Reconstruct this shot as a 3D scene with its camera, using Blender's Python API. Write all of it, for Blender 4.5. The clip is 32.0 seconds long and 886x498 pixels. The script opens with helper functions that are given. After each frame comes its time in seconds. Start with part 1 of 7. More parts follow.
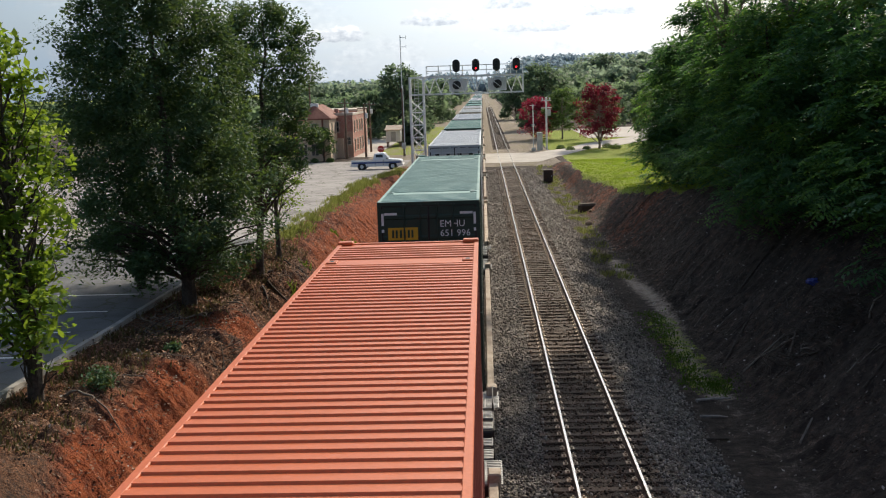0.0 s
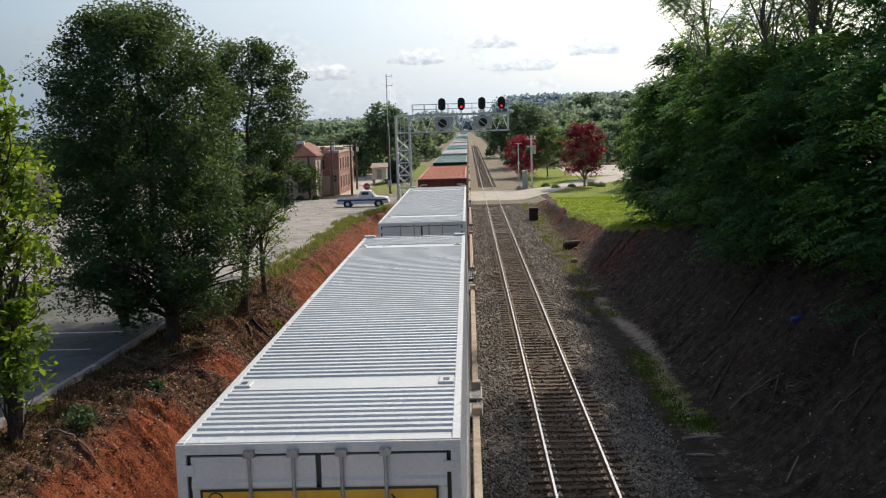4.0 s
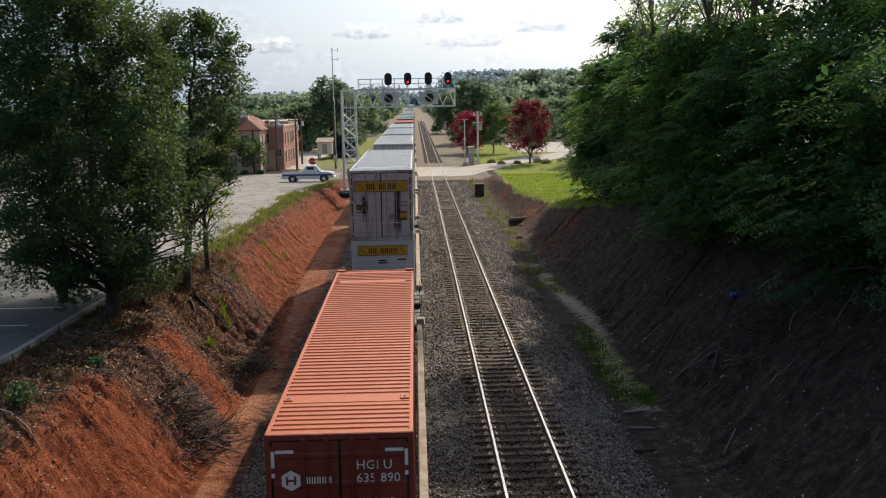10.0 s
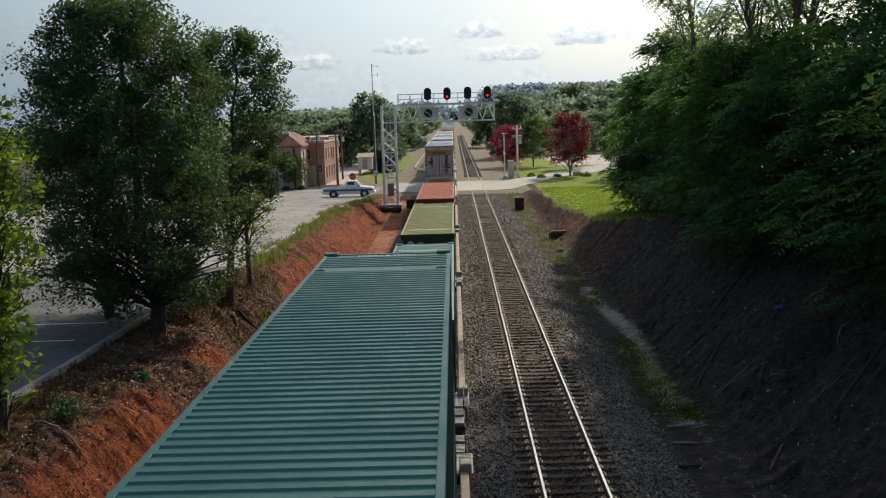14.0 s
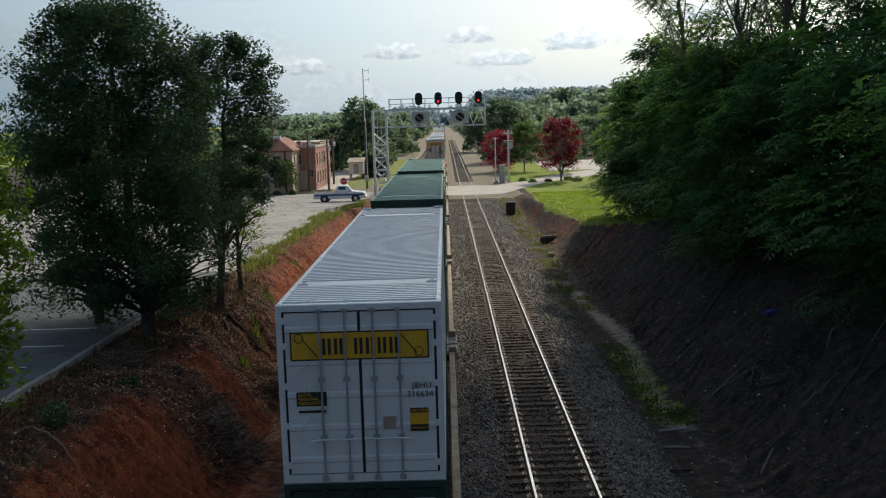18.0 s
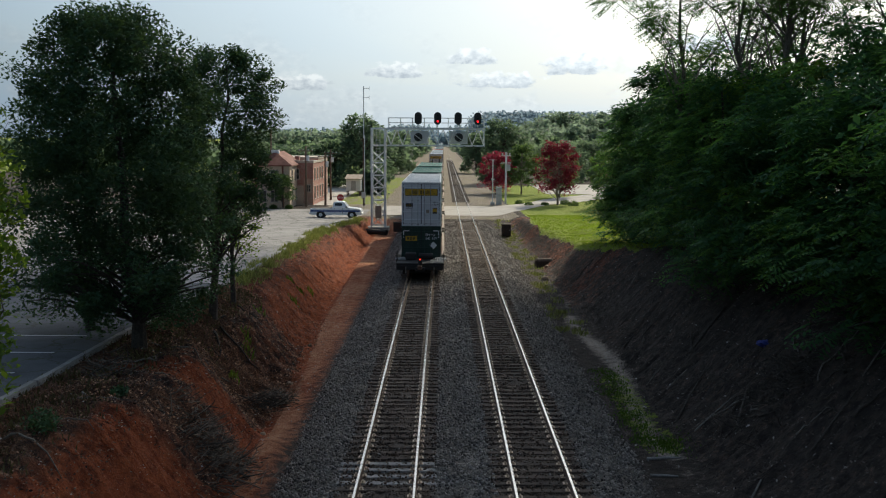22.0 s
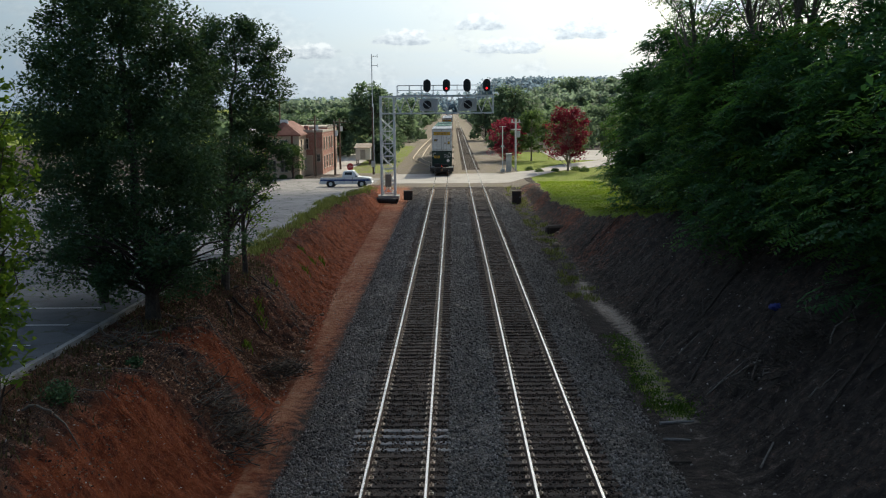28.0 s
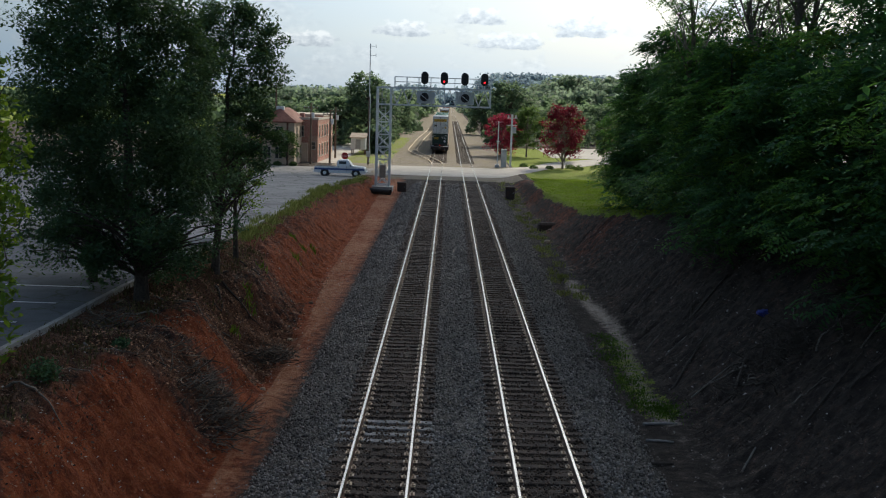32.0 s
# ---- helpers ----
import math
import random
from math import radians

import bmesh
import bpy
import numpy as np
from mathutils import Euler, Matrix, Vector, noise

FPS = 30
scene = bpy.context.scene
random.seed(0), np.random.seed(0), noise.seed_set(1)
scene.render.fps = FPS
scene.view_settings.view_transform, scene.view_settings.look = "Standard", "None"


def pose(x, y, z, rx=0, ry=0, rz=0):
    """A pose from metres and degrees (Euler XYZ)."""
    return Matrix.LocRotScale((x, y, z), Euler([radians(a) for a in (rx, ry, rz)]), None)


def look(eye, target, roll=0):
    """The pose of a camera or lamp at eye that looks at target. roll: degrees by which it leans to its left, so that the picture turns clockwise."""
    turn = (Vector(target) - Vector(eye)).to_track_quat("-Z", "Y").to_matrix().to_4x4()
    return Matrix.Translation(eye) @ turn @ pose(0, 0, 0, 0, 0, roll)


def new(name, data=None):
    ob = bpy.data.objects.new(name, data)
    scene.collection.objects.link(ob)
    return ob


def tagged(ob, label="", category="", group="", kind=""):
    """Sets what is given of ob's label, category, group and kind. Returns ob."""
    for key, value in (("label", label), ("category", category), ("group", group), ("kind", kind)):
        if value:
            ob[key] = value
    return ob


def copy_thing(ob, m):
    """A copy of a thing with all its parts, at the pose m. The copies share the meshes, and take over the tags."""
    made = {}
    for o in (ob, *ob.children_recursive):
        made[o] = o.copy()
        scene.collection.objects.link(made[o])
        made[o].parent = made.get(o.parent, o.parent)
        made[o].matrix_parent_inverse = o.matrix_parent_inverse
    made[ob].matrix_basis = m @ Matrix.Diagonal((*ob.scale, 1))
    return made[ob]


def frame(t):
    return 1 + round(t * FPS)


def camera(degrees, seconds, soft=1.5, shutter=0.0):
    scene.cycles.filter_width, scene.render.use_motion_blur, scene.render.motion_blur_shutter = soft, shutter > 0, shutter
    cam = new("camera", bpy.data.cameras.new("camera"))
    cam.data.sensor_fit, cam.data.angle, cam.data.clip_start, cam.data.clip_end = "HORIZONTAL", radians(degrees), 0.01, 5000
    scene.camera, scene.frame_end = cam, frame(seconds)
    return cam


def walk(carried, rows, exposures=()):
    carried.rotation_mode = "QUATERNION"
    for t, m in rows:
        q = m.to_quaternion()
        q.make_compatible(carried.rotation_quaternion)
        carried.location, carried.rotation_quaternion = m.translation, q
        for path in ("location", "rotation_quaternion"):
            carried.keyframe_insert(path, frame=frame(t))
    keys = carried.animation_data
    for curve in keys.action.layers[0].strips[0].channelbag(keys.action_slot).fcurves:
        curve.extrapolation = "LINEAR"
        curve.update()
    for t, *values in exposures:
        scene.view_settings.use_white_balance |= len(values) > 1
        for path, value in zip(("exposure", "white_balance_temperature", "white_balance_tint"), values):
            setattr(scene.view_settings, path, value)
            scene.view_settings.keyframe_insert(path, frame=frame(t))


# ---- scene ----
cam = camera(50, 32.0, 1.15)
EYE = (1.438, 0.000, 8.871)
PATH = [
    (0.0, pose(*EYE, 80.38, 1.86, 2.32)),
    (0.5, pose(*EYE, 80.06, 2.20, 2.76)),
    (1.0, pose(*EYE, 80.20, 2.34, 2.96)),
    (1.5, pose(*EYE, 80.48, 1.78, 2.13)),
    (2.0, pose(*EYE, 80.60, 1.52, 2.38)),
    (2.5, pose(*EYE, 80.98, 1.28, 2.66)),
    (3.0, pose(*EYE, 81.97, 1.12, 1.50)),
    (3.5, pose(*EYE, 82.51, 1.53, 1.26)),
    (5.5, pose(*EYE, 82.69, 1.84, 2.04)),
    (6.0, pose(*EYE, 82.56, 1.31, 1.57)),
    (6.5, pose(*EYE, 82.55, 0.23, 0.47)),
    (7.0, pose(*EYE, 82.30, -0.67, -1.77)),
    (7.5, pose(*EYE, 81.85, -0.86, -4.90)),
    (8.0, pose(*EYE, 81.34, -0.57, -4.95)),
    (8.5, pose(*EYE, 81.42, -0.32, -4.54)),
    (9.0, pose(*EYE, 81.54, 0.10, -4.36)),
    (9.5, pose(*EYE, 81.52, 0.49, -3.57)),
    (10.0, pose(*EYE, 81.08, 0.98, -1.73)),
    (10.5, pose(*EYE, 81.30, 1.16, -1.08)),
    (11.0, pose(*EYE, 81.47, 1.18, -0.67)),
    (11.5, pose(*EYE, 81.64, 1.43, -0.03)),
    (12.0, pose(*EYE, 81.85, 1.55, 0.17)),
    (12.5, pose(*EYE, 81.83, 1.66, 0.29)),
    (13.0, pose(*EYE, 81.85, 1.63, 0.44)),
    (13.5, pose(*EYE, 81.89, 1.77, 0.67)),
    (14.0, pose(*EYE, 81.98, 1.69, 0.62)),
    (14.5, pose(*EYE, 82.00, 1.63, 0.57)),
    (16.5, pose(*EYE, 81.93, 1.86, 0.36)),
    (17.0, pose(*EYE, 81.90, 2.00, 0.42)),
    (17.5, pose(*EYE, 81.95, 1.99, 0.20)),
    (18.0, pose(*EYE, 82.25, 1.67, 0.09)),
    (18.5, pose(*EYE, 83.71, 0.10, -0.11)),
    (19.0, pose(*EYE, 84.26, -0.53, -0.48)),
    (19.5, pose(*EYE, 84.17, -0.76, -0.64)),
    (20.0, pose(*EYE, 82.72, -0.67, -0.85)),
    (20.5, pose(*EYE, 83.23, -0.67, -0.85)),
    (21.0, pose(*EYE, 83.32, -0.62, -0.44)),
    (21.5, pose(*EYE, 83.35, -0.51, -0.04)),
    (22.0, pose(*EYE, 83.44, -0.37, 0.02)),
    (22.5, pose(*EYE, 83.20, -0.01, 0.17)),
    (23.0, pose(*EYE, 82.97, 0.22, 0.61)),
    (23.5, pose(*EYE, 82.56, 0.14, 0.52)),
    (24.0, pose(*EYE, 82.29, 0.12, 0.71)),
    (24.5, pose(*EYE, 82.30, 0.01, 0.42)),
    (25.0, pose(*EYE, 82.18, 0.27, -0.22)),
    (25.5, pose(*EYE, 81.89, 0.58, -0.55)),
    (26.0, pose(*EYE, 81.64, 0.60, -0.28)),
    (26.5, pose(*EYE, 81.62, 0.33, 0.08)),
    (28.5, pose(*EYE, 81.34, 0.54, 0.61)),
    (29.0, pose(*EYE, 80.85, 0.50, 0.47)),
    (29.5, pose(*EYE, 80.38, 0.67, 0.46)),
    (30.0, pose(*EYE, 80.76, 0.47, 0.83)),
    (30.5, pose(*EYE, 81.01, 0.54, 1.17)),
    (31.0, pose(*EYE, 81.28, 0.58, 1.96)),
    (31.5, pose(*EYE, 81.60, 0.08, 0.77)),
    (32.0, pose(*EYE, 81.09, -1.86, 0.39)),
]
EXPOSURES = [(0, 0.25, 6250, 8), (1, 0.42, 6250, 8), (2, 0.02, 6250, 9), (3, 0.08, 6250, 8), (6, -0.02, 6250, 8), (7, -0.12, 6250, 8), (8, 0.28, 6350, 9), (9, 0.2, 6350, 9), (11, 0.05, 6250, 8), (13, -0.05, 6250, 6), (17, -0.1, 6100, 3), (19, -0.08, 6100, 3), (20, 0.02, 6100, 4), (21, -0.28, 6100, 4), (22, -0.08, 6100, 3), (24, 0.0, 6100, 3), (26, 0.0, 6100, 3), (29, 0.15, 6100, 3), (30, 0.4, 6100, 3), (31, 0.02, 6050, 3), (32, -0.02, 6050, 4)]
walk(cam, PATH, EXPOSURES)

# ---- sky and sun ----
SUN_AZ, SUN_EL = 25.0, 37.0          # degrees right of the track's line, above the horizon


def node_tree(owner):
    owner.use_nodes = True
    owner.node_tree.nodes.clear()
    return owner.node_tree


class Nodes:
    """Short hand for building node trees."""

    def __init__(self, tree):
        self.t = tree

    def add(self, kind, **values):
        n = self.t.nodes.new(kind)
        for key, v in values.items():
            if key.startswith("i_"):
                n.inputs[key[2:].replace("_", " ")].default_value = v
            elif key == "operation":
                n.operation = v
            elif key == "data_type":
                n.data_type = v
            elif key == "blend_type":
                n.blend_type = v
            elif key == "attribute_name":
                n.attribute_name = v
            elif key == "sky_type":
                n.sky_type = v
            elif key == "sun_disc":
                n.sun_disc = v
            elif key == "sun_elevation":
                n.sun_elevation = v
            elif key == "sun_rotation":
                n.sun_rotation = v
            elif key == "altitude":
                n.altitude = v
            elif key == "air_density":
                n.air_density = v
            elif key == "dust_density":
                n.dust_density = v
            elif key == "ozone_density":
                n.ozone_density = v
            else:
                raise ValueError(key)
        return n

    def link(self, a, b):
        self.t.links.new(a, b)

    def math(self, op, a, b=None, clamp=False):
        n = self.t.nodes.new("ShaderNodeMath")
        n.operation, n.use_clamp = op, clamp
        for k, v in enumerate((a, b)):
            if v is None:
                continue
            if isinstance(v, (int, float)):
                n.inputs[k].default_value = v
            else:
                self.t.links.new(v, n.inputs[k])
        return n.outputs[0]

    def mix(self, fac, a, b):
        n = self.t.nodes.new("ShaderNodeMix")
        n.data_type = "RGBA"
        for k, v in ((0, fac), (6, a), (7, b)):
            if isinstance(v, (int, float)):
                n.inputs[k].default_value = v
            elif isinstance(v, tuple):
                n.inputs[k].default_value = (*v, 1) if len(v) == 3 else v
            else:
                self.t.links.new(v, n.inputs[k])
        return n.outputs[2]

    def ramp(self, fac, *stops):
        n = self.t.nodes.new("ShaderNodeValToRGB")
        el = n.color_ramp.elements
        while len(el) < len(stops):
            el.new(0.5)
        for e, (at, c) in zip(el, stops):
            e.position = at
            e.color = (c, c, c, 1) if isinstance(c, (int, float)) else (*c, 1)
        self.t.links.new(fac, n.inputs[0])
        return n.outputs[0]

    def noise(self, vec, scale, detail=3.0, rough=0.55, distort=0.0):
        n = self.t.nodes.new("ShaderNodeTexNoise")
        n.inputs["Scale"].default_value, n.inputs["Detail"].default_value = scale, detail
        n.inputs["Roughness"].default_value, n.inputs["Distortion"].default_value = rough, distort
        if vec is not None:
            self.t.links.new(vec, n.inputs["Vector"])
        return n.outputs[0]


world = bpy.data.worlds.new("sky")
scene.world = world
CLOUDS = [(-2.7, 4.0, 2.0, 0.62), (1.7, 4.8, 1.5, 0.7), (3.4, 3.45, 2.6, 0.65), (7.8, 4.3, 2.1, 0.85), (-8.6, 3.2, 2.2, 0.6), (15.5, 5.5, 2.4, 0.8), (-17.0, 4.4, 2.8, 0.9)]   # azimuth, elevation, half width, half height
wn = Nodes(node_tree(world))
sky = wn.add("ShaderNodeTexSky", sky_type="NISHITA", sun_disc=False, sun_elevation=radians(SUN_EL),
             sun_rotation=radians(SUN_AZ), altitude=200.0, air_density=1.0, dust_density=3.5, ozone_density=1.0)
tc = wn.add("ShaderNodeTexCoord")
sep = wn.add("ShaderNodeSeparateXYZ")
wn.link(tc.outputs["Generated"], sep.inputs[0])
sx, sy, sz = sep.outputs
# high thin veil, and a row of small cumulus low over the town
den = wn.math("ADD", wn.math("MAXIMUM", sz, 0.0), 0.11)
comb = wn.add("ShaderNodeCombineXYZ")
wn.link(wn.math("DIVIDE", sx, den), comb.inputs[0])
wn.link(wn.math("DIVIDE", sy, den), comb.inputs[1])
veil = wn.noise(comb.outputs[0], 0.4, 4.0, 0.5, 0.3)
az = wn.math("MULTIPLY", wn.math("ARCTAN2", sx, sy), 57.2958)
el = wn.math("MULTIPLY", wn.math("ARCSINE", sz), 57.2958)
plane = wn.add("ShaderNodeCombineXYZ")
wn.link(az, plane.inputs[0])
wn.link(wn.math("MULTIPLY", el, 1.5), plane.inputs[1])
billow = wn.noise(plane.outputs[0], 1.15, 6.0, 0.6, 0.15)
wide_b = wn.noise(plane.outputs[0], 0.22, 5.0, 0.6, 0.2)
puff = wn.math("MULTIPLY", wn.math("SUBTRACT", billow, 0.5), 3.4)
cum, rise = None, None
for a0, e0, w0, h0 in CLOUDS:
    up = wn.math("SUBTRACT", el, e0)
    fall = wn.math("ADD", wn.math("POWER", wn.math("ABSOLUTE", wn.math("DIVIDE", wn.math("SUBTRACT", az, a0), w0)), 2.0),
                   wn.math("POWER", wn.math("ABSOLUTE", wn.math("DIVIDE", up, h0)), 2.0))
    flat = wn.math("MULTIPLY", wn.math("MAXIMUM", wn.math("SUBTRACT", -0.45 * h0, up), 0.0), 5.0)
    one = wn.math("SUBTRACT", wn.math("SUBTRACT", 1.0, fall), flat)
    cum = one if cum is None else wn.math("MAXIMUM", cum, one)
    part_up = wn.math("MULTIPLY", wn.math("ADD", one, 0.7, True), wn.math("DIVIDE", up, h0))
    rise = part_up if rise is None else wn.math("ADD", rise, part_up)
body = wn.math("ADD", cum, puff)
far_bank = wn.math("MULTIPLY", wn.ramp(wide_b, (0.5, 0.0), (0.62, 0.55)), wn.ramp(sz, (0.0, 0.6), (0.05, 1.0), (0.12, 0.2), (0.3, 0.7)))
cover = wn.math("MAXIMUM", wn.ramp(body, (0.02, 0.0), (0.55, 1.0)), far_bank)
# white crowns, grey flat undersides, and lumps shaded by the same billows
crown_up = wn.math("ADD", wn.math("MULTIPLY", rise, 0.42), wn.math("MULTIPLY", wn.math("SUBTRACT", wn.noise(plane.outputs[0], 1.9, 5.0, 0.55), 0.5), 1.5))
tone = wn.ramp(wn.math("ADD", crown_up, 0.5, True), (0.12, (0.56, 0.59, 0.64)), (0.5, (0.78, 0.80, 0.83)), (0.85, (1.04, 1.03, 1.02)))
toward = wn.add("ShaderNodeVectorMath", operation="DOT_PRODUCT")
wn.link(tc.outputs["Generated"], toward.inputs[0])
toward.inputs[1].default_value = (math.sin(radians(SUN_AZ)) * math.cos(radians(SUN_EL)), math.cos(radians(SUN_AZ)) * math.cos(radians(SUN_EL)), math.sin(radians(SUN_EL)))
glare = wn.ramp(toward.outputs["Value"], (0.0, 0.15), (0.55, 0.38), (0.80, 0.78), (0.97, 1.25))
haze = wn.ramp(sz, (0.0, 0.95), (0.08, 0.80), (0.22, 0.55), (0.6, 0.25))
veiled = wn.math("MULTIPLY", haze, wn.ramp(veil, (0.35, 0.75), (0.65, 1.0)))


def lit(color, gain, by):
    n = wn.add("ShaderNodeMix", data_type="RGBA", blend_type="MULTIPLY")
    n.inputs[0].default_value = 1.0
    if isinstance(color, tuple):
        n.inputs[6].default_value = (*color, 1)
    else:
        wn.link(color, n.inputs[6])
    wn.link(by, n.inputs[7])
    g = wn.add("ShaderNodeMix", data_type="RGBA", blend_type="MULTIPLY")
    g.inputs[0].default_value = 1.0
    wn.link(n.outputs[2], g.inputs[6])
    g.inputs[7].default_value = (gain, gain, gain, 1)
    return g.outputs[2]


bright = wn.mix(veiled, sky.outputs[0], lit(wn.ramp(toward.outputs["Value"], (0.55, (0.70, 0.88, 1.10)), (0.75, (0.86, 0.97, 1.09)), (0.84, (1.02, 1.0, 0.97))), 10.3, glare))
full = wn.mix(cover, bright, lit(tone, 12.4, glare))
bg = wn.add("ShaderNodeBackground", i_Strength=0.117)
wn.link(full, bg.inputs[0])
out = wn.add("ShaderNodeOutputWorld")
wn.link(bg.outputs[0], out.inputs[0])

sun_data = bpy.data.lights.new("sun", "SUN")
sun_data.energy, sun_data.angle, sun_data.color = 4.1, radians(1.0), (1.0, 0.85, 0.66)
sun = new("sun", sun_data)
_a, _e = radians(SUN_AZ), radians(SUN_EL)
sun.matrix_world = look((60 * math.sin(_a), 60 * math.cos(_a), 60 * math.tan(_e)), (0, 0, 0))


# ---- materials ----
def surface(name, color, rough=0.7, metal=0.0, grain=(30.0, 0.15), stain=(1.5, 0.25), stain_color=None,
            bump=0.15, bump_scale=60.0, vary=0.0, island=0.0, spec=0.5, cracks=0.0):
    """A painted, mineral or wooden surface: base colour with fine grain, broad stains and relief."""
    m = bpy.data.materials.new(name)
    n = Nodes(node_tree(m))
    tcn = n.add("ShaderNodeTexCoord")
    vec = tcn.outputs["Object"]
    g = n.noise(vec, grain[0], 4.0)
    s = n.noise(vec, stain[0], 5.0, 0.6, 0.4)
    dark = tuple(c * 0.45 for c in color) if stain_color is None else stain_color
    col = n.mix(n.math("MULTIPLY", n.ramp(s, (0.42, 0.0), (0.68, 1.0)), stain[1] * 2.0, True), color, dark)
    if cracks:
        vo = n.add("ShaderNodeTexVoronoi", i_Scale=cracks)
        vo.feature = "DISTANCE_TO_EDGE"
        bent = n.add("ShaderNodeVectorMath", operation="ADD")
        wig = n.add("ShaderNodeTexNoise", i_Scale=1.6)
        n.link(vec, wig.inputs["Vector"])
        n.link(vec, bent.inputs[0])
        n.link(wig.outputs["Color"], bent.inputs[1])
        n.link(bent.outputs[0], vo.inputs["Vector"])
        col = n.mix(n.ramp(vo.outputs["Distance"], (0.006, 0.85), (0.03, 0.0)), col, (0.07, 0.075, 0.045))
    lift = n.ramp(g, (0.3, 1.0 - grain[1]), (0.7, 1.0 + grain[1]))
    mul = n.add("ShaderNodeMix", data_type="RGBA", blend_type="MULTIPLY")
    mul.inputs[0].default_value = 1.0
    n.link(col, mul.inputs[6])
    n.link(lift, mul.inputs[7])
    col = mul.outputs[2]
    if vary or island:
        src = n.add("ShaderNodeObjectInfo").outputs["Random"] if vary else n.add("ShaderNodeNewGeometry").outputs["Random Per Island"]
        amt = vary or island
        hsv = n.add("ShaderNodeHueSaturation")
        n.link(n.ramp(src, (0.0, 1.0 - amt), (1.0, 1.0 + amt)), hsv.inputs["Value"])
        n.link(col, hsv.inputs["Color"])
        col = hsv.outputs[0]
    b = n.add("ShaderNodeBsdfPrincipled", i_Roughness=rough, i_Metallic=metal)
    b.inputs["Specular IOR Level"].default_value = spec
    n.link(col, b.inputs["Base Color"])
    n.link(n.ramp(s, (0.3, max(rough - 0.1, 0.02)), (0.75, min(rough + 0.15, 1.0))), b.inputs["Roughness"])
    bm = n.add("ShaderNodeBump", i_Strength=bump, i_Distance=0.02)
    n.link(n.noise(vec, bump_scale, 4.0), bm.inputs["Height"])
    n.link(bm.outputs[0], b.inputs["Normal"])
    o = n.add("ShaderNodeOutputMaterial")
    n.link(b.outputs[0], o.inputs[0])
    return m


def streaked(name, color, streak, amount=0.5, runs=()):
    """Paint with dirt and rust that has run down it."""
    m = bpy.data.materials.new(name)
    n = Nodes(node_tree(m))
    vec = n.add("ShaderNodeTexCoord").outputs["Object"]
    mp = n.add("ShaderNodeMapping")
    mp.inputs["Scale"].default_value = (2.6, 2.6, 0.32)
    n.link(vec, mp.inputs["Vector"])
    run = n.noise(mp.outputs[0], 1.9, 6.0, 0.65, 0.3)
    spot = n.noise(vec, 2.2, 6.0, 0.7)
    f = n.math("MULTIPLY", n.ramp(run, (0.53, 0.0), (0.62, 1.0)), n.ramp(spot, (0.30, 0.25), (0.60, 1.0)))
    at = n.add("ShaderNodeSeparateXYZ")
    n.link(vec, at.inputs[0])
    f = n.math("MULTIPLY", f, 0.35 if runs else 1.0)
    for x0, wide, z0, z1 in runs:                         # one long dirty run: where, how wide, from and to which height
        off = n.math("ADD", n.math("DIVIDE", n.math("SUBTRACT", at.outputs[0], x0), wide), n.math("MULTIPLY", n.math("SUBTRACT", run, 0.5), 1.8))
        band = n.math("SUBTRACT", 1.0, n.math("ABSOLUTE", off), True)
        tall = n.math("MULTIPLY", n.math("MULTIPLY", n.math("SUBTRACT", z1, at.outputs[2]), 3.0, True), n.math("MULTIPLY", n.math("SUBTRACT", at.outputs[2], z0), 2.0, True))
        f = n.math("MAXIMUM", f, n.math("MULTIPLY", n.math("MULTIPLY", n.math("MULTIPLY", band, 1.8, True), tall), n.ramp(spot, (0.3, 0.5), (0.6, 1.0))))
    col = n.mix(n.math("MULTIPLY", f, amount * 2, True), n.mix(n.ramp(spot, (0.4, 0.0), (0.75, 0.5)), color, tuple(c * 0.7 for c in color)), streak)
    b = n.add("ShaderNodeBsdfPrincipled", i_Roughness=0.6)
    n.link(col, b.inputs["Base Color"])
    o = n.add("ShaderNodeOutputMaterial")
    n.link(b.outputs[0], o.inputs[0])
    return m


def leaf_material(name, dark, light, through_color, through_share=0.4, gloss=0.6):
    """Foliage: each leaf its own green, with light passing through."""
    m = bpy.data.materials.new(name)
    n = Nodes(node_tree(m))
    rnd = n.add("ShaderNodeNewGeometry").outputs["Random Per Island"]
    vec = n.add("ShaderNodeTexCoord").outputs["Object"]
    patch = n.noise(vec, 0.55, 3.0)
    f = n.math("ADD", n.math("MULTIPLY", rnd, 0.55), n.math("MULTIPLY", n.ramp(patch, (0.35, 0.0), (0.65, 1.0)), 0.45))
    col = n.mix(f, dark, light)
    b = n.add("ShaderNodeBsdfPrincipled", i_Roughness=gloss)
    b.inputs["Specular IOR Level"].default_value = 0.16
    n.link(col, b.inputs["Base Color"])
    tr = n.add("ShaderNodeBsdfTranslucent")
    n.link(n.mix(f, tuple(c * 0.6 for c in through_color), through_color), tr.inputs[0])
    mx = n.add("ShaderNodeMixShader")
    mx.inputs[0].default_value = through_share
    n.link(b.outputs[0], mx.inputs[1])
    n.link(tr.outputs[0], mx.inputs[2])
    o = n.add("ShaderNodeOutputMaterial")
    n.link(mx.outputs[0], o.inputs[0])
    return m


def glow(name, color, strength):
    m = bpy.data.materials.new(name)
    n = Nodes(node_tree(m))
    e = n.add("ShaderNodeEmission", i_Strength=strength)
    e.inputs[0].default_value = (*color, 1)
    o = n.add("ShaderNodeOutputMaterial")
    n.link(e.outputs[0], o.inputs[0])
    return m


